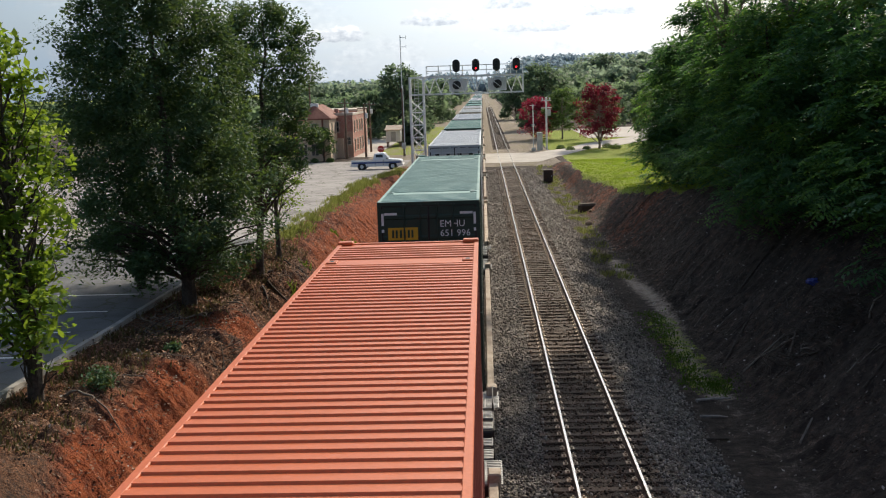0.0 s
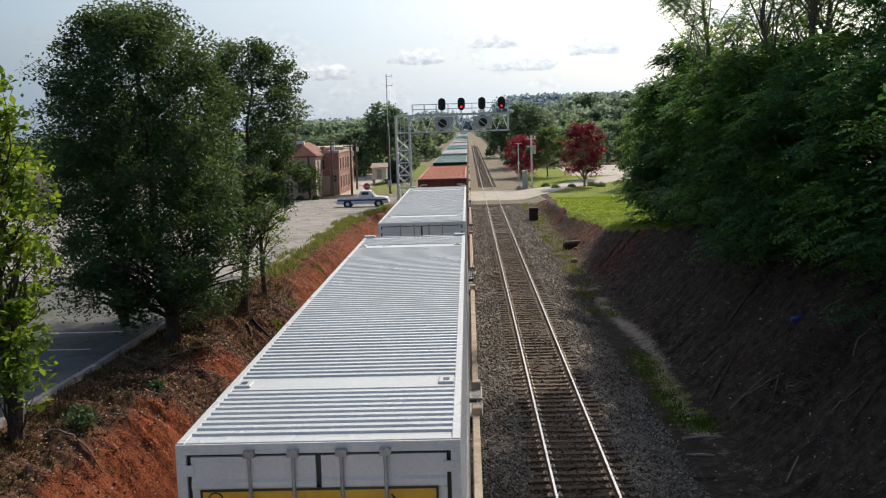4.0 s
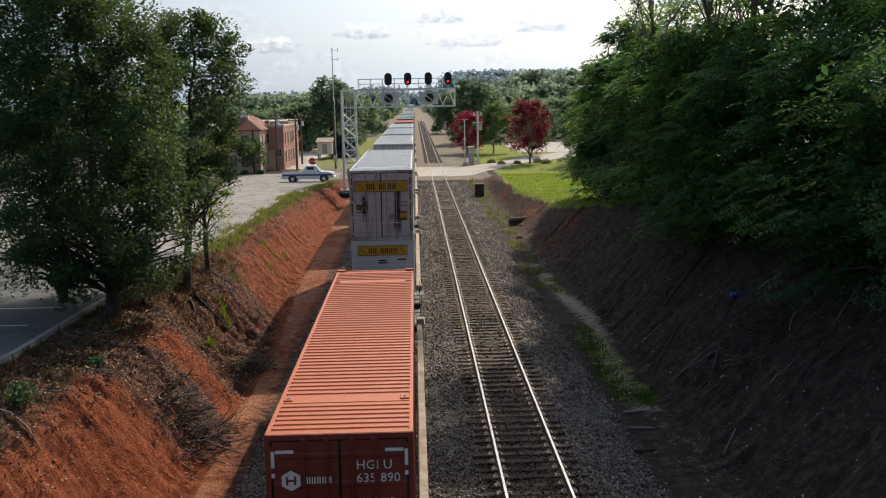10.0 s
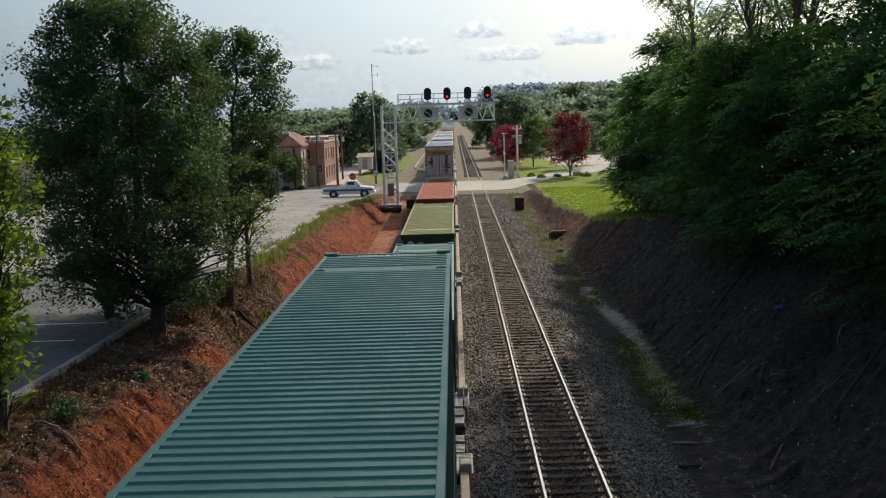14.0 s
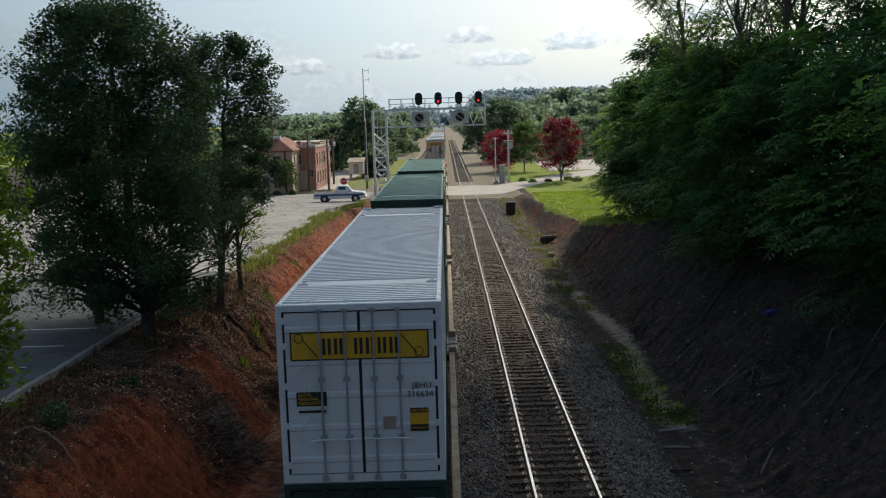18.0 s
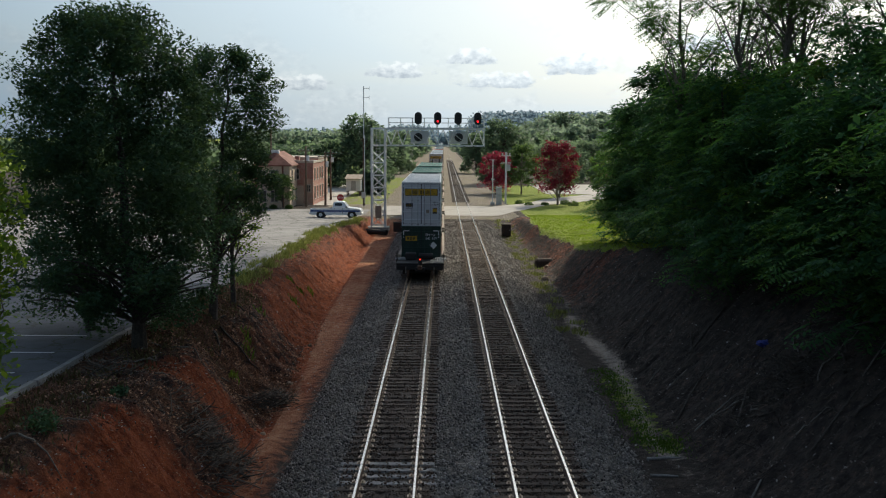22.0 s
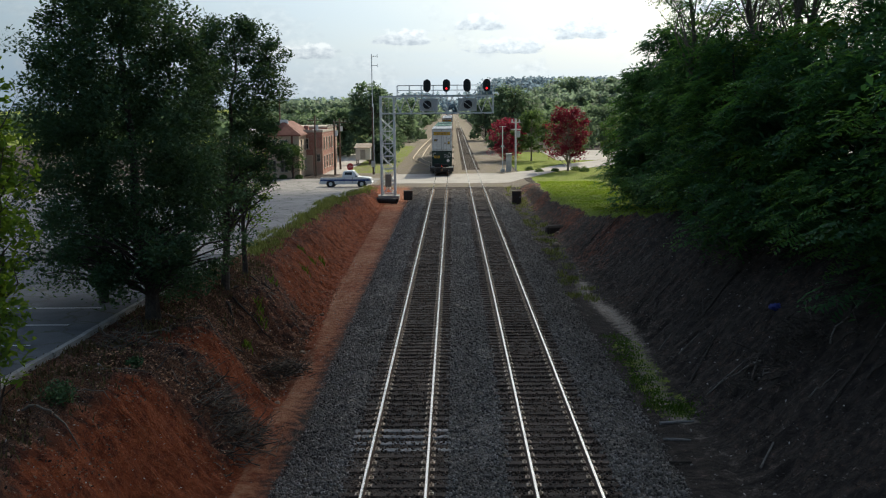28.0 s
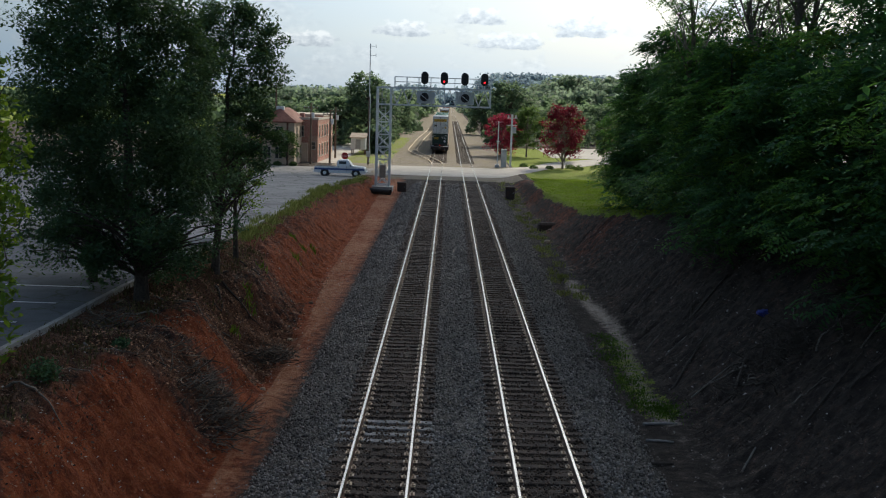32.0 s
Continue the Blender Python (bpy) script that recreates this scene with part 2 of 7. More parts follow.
M_STEEL = surface("galvanised_steel", (0.76, 0.77, 0.77), 0.5, 0.12, stain=(0.8, 0.15))
M_RAIL = surface("worn_rail_head", (0.62, 0.60, 0.57), 0.22, 0.95, grain=(40, 0.08), bump=0.05)
M_RAILWEB = surface("rusty_rail_side", (0.12, 0.07, 0.045), 0.8, 0.2)
M_TIE = surface("creosoted_timber", (0.068, 0.047, 0.034), 0.85, grain=(22, 0.4), stain=(3, 0.35), stain_color=(0.095, 0.068, 0.050), bump=0.5, vary=0.35)
M_TIE_PALE = surface("weathered_timber", (0.30, 0.28, 0.26), 0.85, grain=(25, 0.4), stain=(4, 0.4), bump=0.5, vary=0.2)
M_SPIKE = surface("rusty_tie_plate", (0.56, 0.40, 0.26), 0.5, 0.0)
M_STONE = surface("granite_ballast", (0.240, 0.212, 0.188), 0.8, grain=(30, 0.3), stain=(0.5, 0.25), stain_color=(0.11, 0.085, 0.066), bump=0.4, bump_scale=40, island=0.75)
M_STONE_DIRTY = surface("dirty_crib_ballast", (0.102, 0.068, 0.047), 0.85, grain=(30, 0.3), stain=(0.5, 0.25), stain_color=(0.075, 0.05, 0.036), bump=0.4, bump_scale=40, island=0.8)
M_BLACK = surface("black_paint", (0.015, 0.015, 0.016), 0.5)
M_DARK = surface("dark_underframe_paint", (0.020, 0.019, 0.018), 0.75, stain=(2, 0.3), stain_color=(0.045, 0.033, 0.025))
M_SILL = surface("road_dusted_sill_paint", (0.36, 0.29, 0.22), 0.7, stain=(2, 0.35), stain_color=(0.16, 0.11, 0.08))
M_GRATE = surface("galvanised_grating", (0.42, 0.42, 0.41), 0.5, 0.4)
M_BAR = surface("grey_lock_rod_paint", (0.34, 0.34, 0.34), 0.5, 0.2)
M_MIDGREY = surface("grey_decal", (0.25, 0.25, 0.26), 0.6)
M_PALEPANEL = surface("pale_grey_panel_paint", (0.62, 0.63, 0.63), 0.6, stain=(1.5, 0.1))
M_GLASS = surface("dark_window_glass", (0.02, 0.025, 0.03), 0.08, grain=(5, 0.05), stain=(1, 0.0), bump=0.0)
M_RUBBER = surface("tyre_rubber", (0.02, 0.02, 0.02), 0.85)
M_CONCRETE = surface("weathered_concrete", (0.36, 0.34, 0.31), 0.9, stain=(1.2, 0.3), bump=0.3)
M_WOOD = surface("weathered_pole_wood", (0.17, 0.12, 0.085), 0.85, grain=(18, 0.35), bump=0.4)
M_BARK = surface("dark_furrowed_bark", (0.075, 0.06, 0.048), 0.9, grain=(14, 0.45), stain=(3, 0.35), bump=0.9, bump_scale=18)
M_BARK_PALE = surface("grey_smooth_bark", (0.22, 0.19, 0.16), 0.85, grain=(14, 0.35), stain=(3, 0.3), bump=0.6, bump_scale=22)
M_YELLOW = surface("yellow_sign_paint", (0.62, 0.36, 0.015), 0.5, grain=(20, 0.06), stain=(2, 0.15))
M_WHITE = surface("white_decal", (0.75, 0.75, 0.74), 0.5, grain=(20, 0.06), stain=(2, 0.1))
M_LAMP_RED = glow("red_signal_light", (1.0, 0.02, 0.03), 2.2)
M_MARKER = glow("red_marker_light", (1.0, 0.06, 0.03), 1.2)


# ---- mesh helpers ----
class Mesh:
    """Collects vertices and faces; finish() makes one mesh object of them."""

    def __init__(self):
        self.v, self.f, self.k = [], [], []

    def add(self, verts, faces, slot=0):
        b = len(self.v)
        self.v.extend(verts)
        self.f.extend([tuple(b + i for i in face) for face in faces])
        self.k.extend([slot] * len(faces))
        return self

    def box(self, x0, x1, y0, y1, z0, z1, slot=0, turn=None):
        v = [(x, y, z) for x in (x0, x1) for y in (y0, y1) for z in (z0, z1)]
        if turn is not None:
            v = [tuple(turn @ Vector(p)) for p in v]
        return self.add(v, [(0, 1, 3, 2), (4, 6, 7, 5), (0, 4, 5, 1), (2, 3, 7, 6), (0, 2, 6, 4), (1, 5, 7, 3)], slot)

    def slab(self, x0, x1, y0, y1, z0, z1, c=0.02, slot=0):
        """A box with chamfered edges."""
        lo, hi = (x0, y0, z0), (x1, y1, z1)
        v, idx = [], {}
        for s in [(a, b, d) for a in (0, 1) for b in (0, 1) for d in (0, 1)]:
            for ax in range(3):
                p = []
                for k in range(3):
                    edge = hi[k] if s[k] else lo[k]
                    p.append(edge if k == ax else edge + (-c if s[k] else c))
                idx[s, ax] = len(v)
                v.append(tuple(p))
        f = []
        for ax in range(3):
            o = [k for k in range(3) if k != ax]
            for side in (0, 1):
                loop = []
                for a, b in ((0, 0), (1, 0), (1, 1), (0, 1)):
                    s = [0, 0, 0]
                    s[ax], s[o[0]], s[o[1]] = side, a, b
                    loop.append(idx[tuple(s), ax])
                f.append(tuple(loop))
            for a in (0, 1):
                for b in (0, 1):
                    s0, s1 = [0, 0, 0], [0, 0, 0]
                    s0[o[0]] = s1[o[0]] = a
                    s0[o[1]] = s1[o[1]] = b
                    s1[ax] = 1
                    s0, s1 = tuple(s0), tuple(s1)
                    f.append((idx[s0, o[0]], idx[s1, o[0]], idx[s1, o[1]], idx[s0, o[1]]))
        for s in [(a, b, d) for a in (0, 1) for b in (0, 1) for d in (0, 1)]:
            f.append((idx[s, 0], idx[s, 1], idx[s, 2]))
        return self.add(v, f, slot)

    def tube(self, points, radii, n=8, slot=0, caps=True):
        """A round bar along points, with a radius at each."""
        pts = [Vector(p) for p in points]
        radii = [radii] * len(pts) if isinstance(radii, (int, float)) else radii
        rings, ref = [], Vector((0.31, 0.17, 0.94))
        for i, p in enumerate(pts):
            d = (pts[min(i + 1, len(pts) - 1)] - pts[max(i - 1, 0)]).normalized()
            if abs(d.dot(ref)) > 0.98:
                ref = Vector((0.94, 0.31, 0.17))
            u = d.cross(ref).normalized()
            w = d.cross(u)
            rings.append([tuple(p + radii[i] * (math.cos(2 * math.pi * k / n) * u + math.sin(2 * math.pi * k / n) * w)) for k in range(n)])
        f = [(i * n + k, i * n + (k + 1) % n, (i + 1) * n + (k + 1) % n, (i + 1) * n + k) for i in range(len(pts) - 1) for k in range(n)]
        if caps:
            f += [tuple(range(n))[::-1], tuple((len(pts) - 1) * n + k for k in range(n))]
        return self.add([q for r in rings for q in r], f, slot)

    def extrude(self, outline, y0, y1, slot=0):
        """An outline in x, z drawn out along y."""
        n = len(outline)
        v = [(x, y0, z) for x, z in outline] + [(x, y1, z) for x, z in outline]
        f = [(k, (k + 1) % n, n + (k + 1) % n, n + k) for k in range(n)]
        return self.add(v, f + [tuple(range(n))[::-1], tuple(range(n, 2 * n))], slot)

    def finish(self, name, material, parent=None, label="", smooth=False):
        me = bpy.data.meshes.new(name)
        me.from_pydata(self.v, [], self.f)
        mats = material if isinstance(material, (list, tuple)) else [material]
        for m in mats:
            me.materials.append(m)
        if len(mats) > 1:
            me.polygons.foreach_set("material_index", self.k)
        bmx = bmesh.new()
        bmx.from_mesh(me)
        bmesh.ops.recalc_face_normals(bmx, faces=bmx.faces)
        bmx.to_mesh(me)
        bmx.free()
        if smooth:
            me.polygons.foreach_set("use_smooth", [True] * len(me.polygons))
        ob = new(name, me)
        if parent is not None:
            ob.parent = parent
        if label:
            tagged(ob, label)
        return ob


def fast_mesh(name, verts, quads, material, smooth=False):
    """One mesh object from number arrays."""
    me = bpy.data.meshes.new(name)
    verts, quads = np.asarray(verts, np.float32), np.asarray(quads, np.int32)
    n, c = quads.shape
    me.vertices.add(len(verts))
    me.vertices.foreach_set("co", verts.ravel())
    me.loops.add(n * c)
    me.loops.foreach_set("vertex_index", quads.ravel())
    me.polygons.add(n)
    me.polygons.foreach_set("loop_start", np.arange(0, n * c, c, dtype=np.int32))
    me.polygons.foreach_set("loop_total", np.full(n, c, dtype=np.int32))
    if smooth:
        me.polygons.foreach_set("use_smooth", np.ones(n, dtype=bool))
    me.update(calc_edges=True)
    me.validate()
    me.materials.append(material)
    return new(name, me)


def thing(name, m, label, category, group="", kind=""):
    ob = new(name)
    ob.empty_display_size = 0.3
    ob.matrix_basis = m
    return tagged(ob, label, category, group, kind)


def hang(obs, parent):
    for o in obs:
        o.parent = parent


FONT_CACHE = {}


def lettering(text, height, material, parent, m, name="lettering", label=""):
    """Raised letters in the built-in font, in the x-y plane of m."""
    key = (text, height, material.name)
    if key not in FONT_CACHE:
        cu = bpy.data.curves.new("letters", "FONT")
        cu.body, cu.size, cu.extrude = text, height * 1.4, 0.003
        cu.resolution_u = 2
        tmp = bpy.data.objects.new("letters", cu)
        scene.collection.objects.link(tmp)
        me = bpy.data.meshes.new_from_object(tmp.evaluated_get(bpy.context.evaluated_depsgraph_get()))
        bpy.data.objects.remove(tmp)
        bpy.data.curves.remove(cu)
        me.materials.clear()
        me.materials.append(material)
        FONT_CACHE[key] = me
    ob = new(name, FONT_CACHE[key])
    ob.parent = parent
    ob.matrix_basis = m
    if label:
        tagged(ob, label)
    return ob
# ---- the lie of the land ----
def crest_x(y):
    return np.interp(y, [0, 40, 52, 75, 98, 112], [-9.5, -9.4, -8.9, -9.2, -8.1, -7.6])


def crest_z(y):
    return np.interp(y, [0, 22, 32, 40, 52, 75, 100, 112, 125], [2.5, 2.3, 2.15, 1.9, 1.7, 1.25, 0.45, 0.05, 0.0])


def right_z(y):
    return np.interp(y, [0, 45, 58, 70, 95, 112, 120], [4.2, 3.8, 2.4, 1.35, 0.75, 0.1, 0.0])


def smooth_step(a, b, x):
    t = np.clip((x - a) / (b - a), 0, 1)
    return t * t * (3 - 2 * t)


def wobble(x, y, scale, seed=0):
    """Cheap layered waves, the same at every build."""
    r = np.random.default_rng(seed)
    out = np.zeros_like(x, dtype=float)
    for k in range(7):
        a, p, s = r.uniform(0, 2 * np.pi), r.uniform(0, 6.28), scale * (0.6 + 0.45 * k)
        out += np.sin((x * np.cos(a) + y * np.sin(a)) * s + p + 1.7 * np.sin((x * np.sin(a) - y * np.cos(a)) * s * 0.6 + p)) / (1 + 0.5 * k)
    return out / 2.6


def spurs(y):
    """Spurs and hollows worn into the clay face."""
    return 0.28 * np.clip(1 - ((y - 26.5) / 6.0) ** 2, 0, 1) - 0.22 * np.clip(1 - ((y - 35.0) / 3.2) ** 2, 0, 1) + 0.16 * np.clip(1 - ((y - 40.5) / 3.0) ** 2, 0, 1)


LATTICES = {}


def lattice(x, y, seed):
    """Smooth value noise from 0 to 1 on a unit grid."""
    if seed not in LATTICES:
        LATTICES[seed] = np.random.default_rng(seed).random((256, 256))
    g = LATTICES[seed]
    i, j = np.floor(x).astype(int), np.floor(y).astype(int)
    u, v = x - i, y - j
    u, v = u * u * (3 - 2 * u), v * v * (3 - 2 * v)
    i, j = i & 255, j & 255
    i1, j1 = (i + 1) & 255, (j + 1) & 255
    return (g[i, j] * (1 - u) + g[i1, j] * u) * (1 - v) + (g[i, j1] * (1 - u) + g[i1, j1] * u) * v


def layered(x, y, seed, octaves=4):
    out, amp, tot = 0.0, 1.0, 0.0
    for k in range(octaves):
        out = out + amp * lattice(x * 2 ** k, y * 2 ** k, seed + k)
        tot, amp = tot + amp, amp * 0.55
    return out / tot


def erosion(x, y):
    """Rills, clods and small ledges worn into the two cut slopes."""
    cx = crest_x(y)
    toe = np.interp(y, [0, 36, 50, 70, 100], [-4.5, -4.3, -5.0, -5.2, -5.6])
    ends = smooth_step(15, 18, y) * (1 - smooth_step(98, 106, y))
    left = smooth_step(0.0, 0.5, x - cx - 0.15) * smooth_step(-0.25, 0.5, toe - x) * ends
    right = smooth_step(8.8, 9.6, x) * (1 - smooth_step(14, 16, x)) * ends
    warp = 1.6 * (layered(x * 0.7, y * 0.7, 61) - 0.5)
    rill = 1 - np.abs(2 * layered(x * 0.42 + warp, y * 1.35 + 1.5 * warp, 71, 3) - 1) * 2.2
    small = 1 - np.abs(2 * layered(x * 1.1, y * 3.1 + warp, 81, 2) - 1) * 2.2
    clods = layered(x * 3.3, y * 3.3, 91, 3) - 0.5
    deep = np.where(y < 47, 0.20, 0.24)
    dz_left = -deep * np.clip(rill, 0, 1) ** 1.5 - 0.12 * np.clip(small, 0, 1) + 0.26 * clods
    dz_right = -0.20 * np.clip(rill, 0, 1) ** 1.5 - 0.06 * np.clip(small, 0, 1) + 0.16 * clods
    return left * dz_left + right * dz_right


def land(x, y):
    x, y = np.asarray(x, float), np.asarray(y, float)
    near = 1 - smooth_step(97, 111, y)
    cx, cz = crest_x(y), crest_z(y)
    toe = np.interp(y, [0, 36, 50, 70, 100], [-4.5, -4.3, -5.0, -5.2, -5.6])
    ditch = -0.78 * near - 0.09 * (1 - near)
    wig = 0.55 * wobble(x * 0, y, 0.55, 3)
    # left cutting: a steep earth face below a rounded lip
    u = np.clip((toe - x) / (toe - cx - 0.9), 0, 1.3)
    sharp = np.interp(y, [0, 34, 42, 110], [1.0, 0.9, 0.45, 0.4])
    curve = (1 - sharp) * np.clip(u, 0, 1) + sharp * smooth_step(0.15, 0.8, u + 0.12 * wig + spurs(y))
    rill = 0.10 * wobble(x * 0.5, y, 2.3, 5) * np.clip(u, 0, 1) * (1 - np.clip(u - 0.9, 0, 1) * 8).clip(0, 1)
    left = ditch + (cz - ditch) * np.clip(curve, 0, 1) + rill * near
    # right cutting: a longer dirt slope under the wood
    ox = np.interp(y, [0, 48, 62, 80, 100], [14.6, 14.2, 12.2, 11.0, 10.2])
    ux = np.clip((x - 8.9) / (ox - 8.9), 0, 1)
    rz = right_z(y) + 0.10 * np.clip(x - ox, 0, 30) * (1 - smooth_step(48, 70, y))
    right = ditch + (rz - ditch) * (0.55 * ux + 0.45 * smooth_step(0.0, 1.0, ux)) + 0.14 * wobble(x, y, 1.1, 8) * ux * near
    z = np.where(x < -3.3, left, np.where(x > 7.2, right, ditch + 0.05))
    # a wooded hill to the right beyond the town, and a long ridge on the horizon
    az = np.degrees(np.arctan2(x - 1.4, np.maximum(y, 1.0)))
    hill = smooth_step(430, 1000, y) * (3 + 19 * smooth_step(3.8, 7.5, az) + 3 * wobble(x, y, 0.008, 11) * smooth_step(2, 5, az))
    ridge = smooth_step(1250, 1850, y) * (6 + 40 * smooth_step(-5.0, 3.5, az) + 3 * wobble(x, y, 0.004, 12))
    z = z + np.where(np.abs(az) < 60, np.maximum(hill, ridge), 0.0) * smooth_step(12, 60, np.abs(x - 2))
    return z + erosion(x, y) - 0.16 * smooth_step(128, 140, y)


def axis(*spans):
    out = []
    for a, b, step in spans:
        out.extend(np.arange(a, b, step))
    return np.array(sorted(set(np.round(out, 3))))


GX = axis((-1500, -200, 100), (-200, -40, 16), (-40, -14, 2), (-14, -9.8, 0.35), (-9.8, -3.9, 0.1), (-3.9, 7, 1.0), (7, 9, 0.3), (9, 14, 0.16), (14, 16, 0.4), (16, 40, 1.5), (40, 200, 16), (200, 1601, 100))
GY = axis((-80, 10, 6), (10, 17, 1), (17, 44, 0.11), (44, 64, 0.2), (64, 120, 0.45), (120, 180, 4), (180, 500, 20), (500, 3001, 100))
XX, YY = np.meshgrid(GX, GY)
ZZ = land(XX, YY)
nx, ny = len(GX), len(GY)
ii = (np.arange(ny - 1)[:, None] * nx + np.arange(nx - 1)[None, :]).ravel()


def ground_material():
    m = bpy.data.materials.new("cutting_earth")
    n = Nodes(node_tree(m))
    vec = n.add("ShaderNodeTexCoord").outputs["Object"]
    mask = {k: n.add("ShaderNodeAttribute", attribute_name=k).outputs["Fac"] for k in ("clay", "grass", "sand", "litter", "gravel")}
    fine, mid, wide = n.noise(vec, 28, 5.0, 0.65), n.noise(vec, 3.2, 5.0, 0.6, 0.5), n.noise(vec, 0.5, 4.0)
    edge = n.math("ADD", n.math("MULTIPLY", n.math("SUBTRACT", mid, 0.5), 1.2), n.math("MULTIPLY", n.math("SUBTRACT", fine, 0.5), 1.0))
    # rills run straight down the slopes
    mp = n.add("ShaderNodeMapping")
    mp.inputs["Scale"].default_value = (0.9, 2.0, 0.9)
    n.link(vec, mp.inputs["Vector"])
    rill = n.noise(mp.outputs[0], 1.3, 6.0, 0.66, 1.2)
    crumb = n.noise(vec, 11.0, 4.0, 0.7)

    def cover(k, base, color):
        lo, hi = (0.22, 0.78) if k in ("clay", "litter", "sand") else (0.44, 0.56)
        return n.mix(n.ramp(n.math("ADD", mask[k], edge), (lo, 0.0), (hi, 1.0)), base, color)

    soil = n.mix(n.ramp(mid, (0.35, 0.0), (0.7, 1.0)), (0.052, 0.042, 0.036), (0.115, 0.092, 0.077))
    soil = n.mix(n.ramp(rill, (0.45, 0.0), (0.65, 0.6)), soil, (0.020, 0.017, 0.016))
    clay = n.mix(n.ramp(mid, (0.35, 0.0), (0.65, 1.0)), (0.235, 0.053, 0.020), (0.39, 0.108, 0.040))
    clay = n.mix(n.ramp(rill, (0.50, 0.0), (0.68, 0.75)), clay, (0.13, 0.036, 0.017))
    clay = n.mix(n.ramp(crumb, (0.55, 0.0), (0.72, 0.7)), clay, (0.52, 0.21, 0.10))
    clay = n.mix(n.ramp(fine, (0.52, 0.0), (0.66, 0.65)), clay, (0.075, 0.034, 0.022))
    grass = n.mix(fine, (0.12, 0.18, 0.02), (0.31, 0.38, 0.05))
    grass = n.mix(n.ramp(wide, (0.4, 0.0), (0.7, 0.5)), grass, (0.30, 0.29, 0.08))
    place = n.add("ShaderNodeSeparateXYZ")
    n.link(vec, place.inputs[0])
    washed_clay = n.mix(mid, (0.42, 0.165, 0.078), (0.52, 0.30, 0.19))
    sand = n.mix(n.math("GREATER_THAN", place.outputs[0], 3.0), washed_clay, n.mix(mid, (0.40, 0.32, 0.26), (0.56, 0.48, 0.41)))
    litter = n.mix(n.ramp(fine, (0.40, 0.0), (0.62, 1.0)), (0.060, 0.029, 0.017), (0.25, 0.125, 0.070))
    litter = n.mix(n.ramp(crumb, (0.52, 0.0), (0.70, 0.6)), litter, (0.21, 0.12, 0.072))
    gravel = n.mix(fine, (0.17, 0.145, 0.12), (0.36, 0.31, 0.26))
    gravel = n.mix(n.ramp(wide, (0.45, 0.0), (0.65, 0.6)), gravel, (0.24, 0.21, 0.10))
    col = cover("gravel", soil, gravel)
    col = cover("clay", col, clay)
    col = cover("litter", col, litter)
    col = cover("sand", col, sand)
    col = cover("grass", col, grass)
    b = n.add("ShaderNodeBsdfPrincipled", i_Roughness=0.95)
    b.inputs["Specular IOR Level"].default_value = 0.2
    n.link(col, b.inputs["Base Color"])
    bm = n.add("ShaderNodeBump", i_Strength=1.0, i_Distance=0.16)
    n.link(n.math("ADD", n.math("ADD", n.math("MULTIPLY", rill, -1.3), n.math("MULTIPLY", crumb, 0.6)), n.math("MULTIPLY", fine, 0.45)), bm.inputs["Height"])
    n.link(bm.outputs[0], b.inputs["Normal"])
    o = n.add("ShaderNodeOutputMaterial")
    n.link(b.outputs[0], o.inputs[0])
    return m


M_GROUND = ground_material()
ground = fast_mesh("ground", np.stack([XX, YY, ZZ], -1).reshape(-1, 3), np.stack([ii, ii + 1, ii + nx + 1, ii + nx], -1), M_GROUND, True)
tagged(ground, "red clay and brown dirt cutting with grass and gravel", "ground", kind="structure")


def paint(ob, name, values):
    a = ob.data.attributes.new(name, "FLOAT", "POINT")
    a.data.foreach_set("value", np.clip(values, 0, 1).astype(np.float32).ravel())


_near = 1 - smooth_step(104, 112, YY)
_left = XX < -3.2
_toe = np.interp(YY, [0, 36, 50, 70, 100], [-4.5, -4.3, -5.0, -5.2, -5.6])
_face = _left & (XX > crest_x(YY) + 0.5)
_mott = 0.5 + 0.5 * wobble(XX, YY, 0.8, 21)
_ue = (_toe - XX) / (_toe - crest_x(YY) - 0.9)
_frac = np.clip(_ue, 0, 1.4)
# bare clay: the near face, a rib past the brush, and the long far face; leaves lie in the two hollows between
_near_face = 1 - smooth_step(23.2, 25.6, YY + 0.5 * (_frac - 0.5) * 2 + 0.8 * (_mott - 0.5))
_rib = np.exp(-((YY - 28.5 - 0.45 * (XX + 6)) / 1.5) ** 2)
_far_face = smooth_step(38.5, 46.0, YY + 3.0 * (_mott - 0.5))
_cl = np.clip(np.maximum(np.maximum(0.90 * _near_face, 0.98 * _rib), 0.76 * _far_face), 0.42, 1) * _face
_lip = smooth_step(0.50, 0.82, _ue + 0.25 * (_mott - 0.5)) * np.where(YY < 45, 1.0, 0.5) * (1 - 0.75 * _rib)
_cl = _cl * (1 - 0.95 * _lip * np.where(YY < 44, 1.0, 0.6))
_cl = np.where(_left & (XX > _toe - 0.3), 0.9, _cl) * _near
_cl = np.where((XX > 8.9) & (XX < 14), (0.10 + 0.36 * _mott) * smooth_step(42, 62, YY) * (1 - smooth_step(106, 112, YY)), _cl)
paint(ground, "clay", _cl)
_hollow = np.exp(-((YY - 25.9 - 0.5 * (XX + 5.5)) / 1.5) ** 2) + np.exp(-((YY - 35.0) / 4.3) ** 2)
_li = np.where(_face & (XX < _toe + 0.25), np.clip(0.68 * _hollow - 0.5 * _rib, 0.10, 0.68), 0.0)
_li = np.where(_left & (XX <= crest_x(YY) + 0.9) & (XX > crest_x(YY) - 0.1), 0.8, _li)
_li = np.where((XX > 9.2) & (YY < 62), 0.05 + 0.15 * _mott, _li) * _near
_li = np.maximum(_li, np.where(_face, _lip * np.where(YY < 47, 0.72, 0.3), 0) * _near)
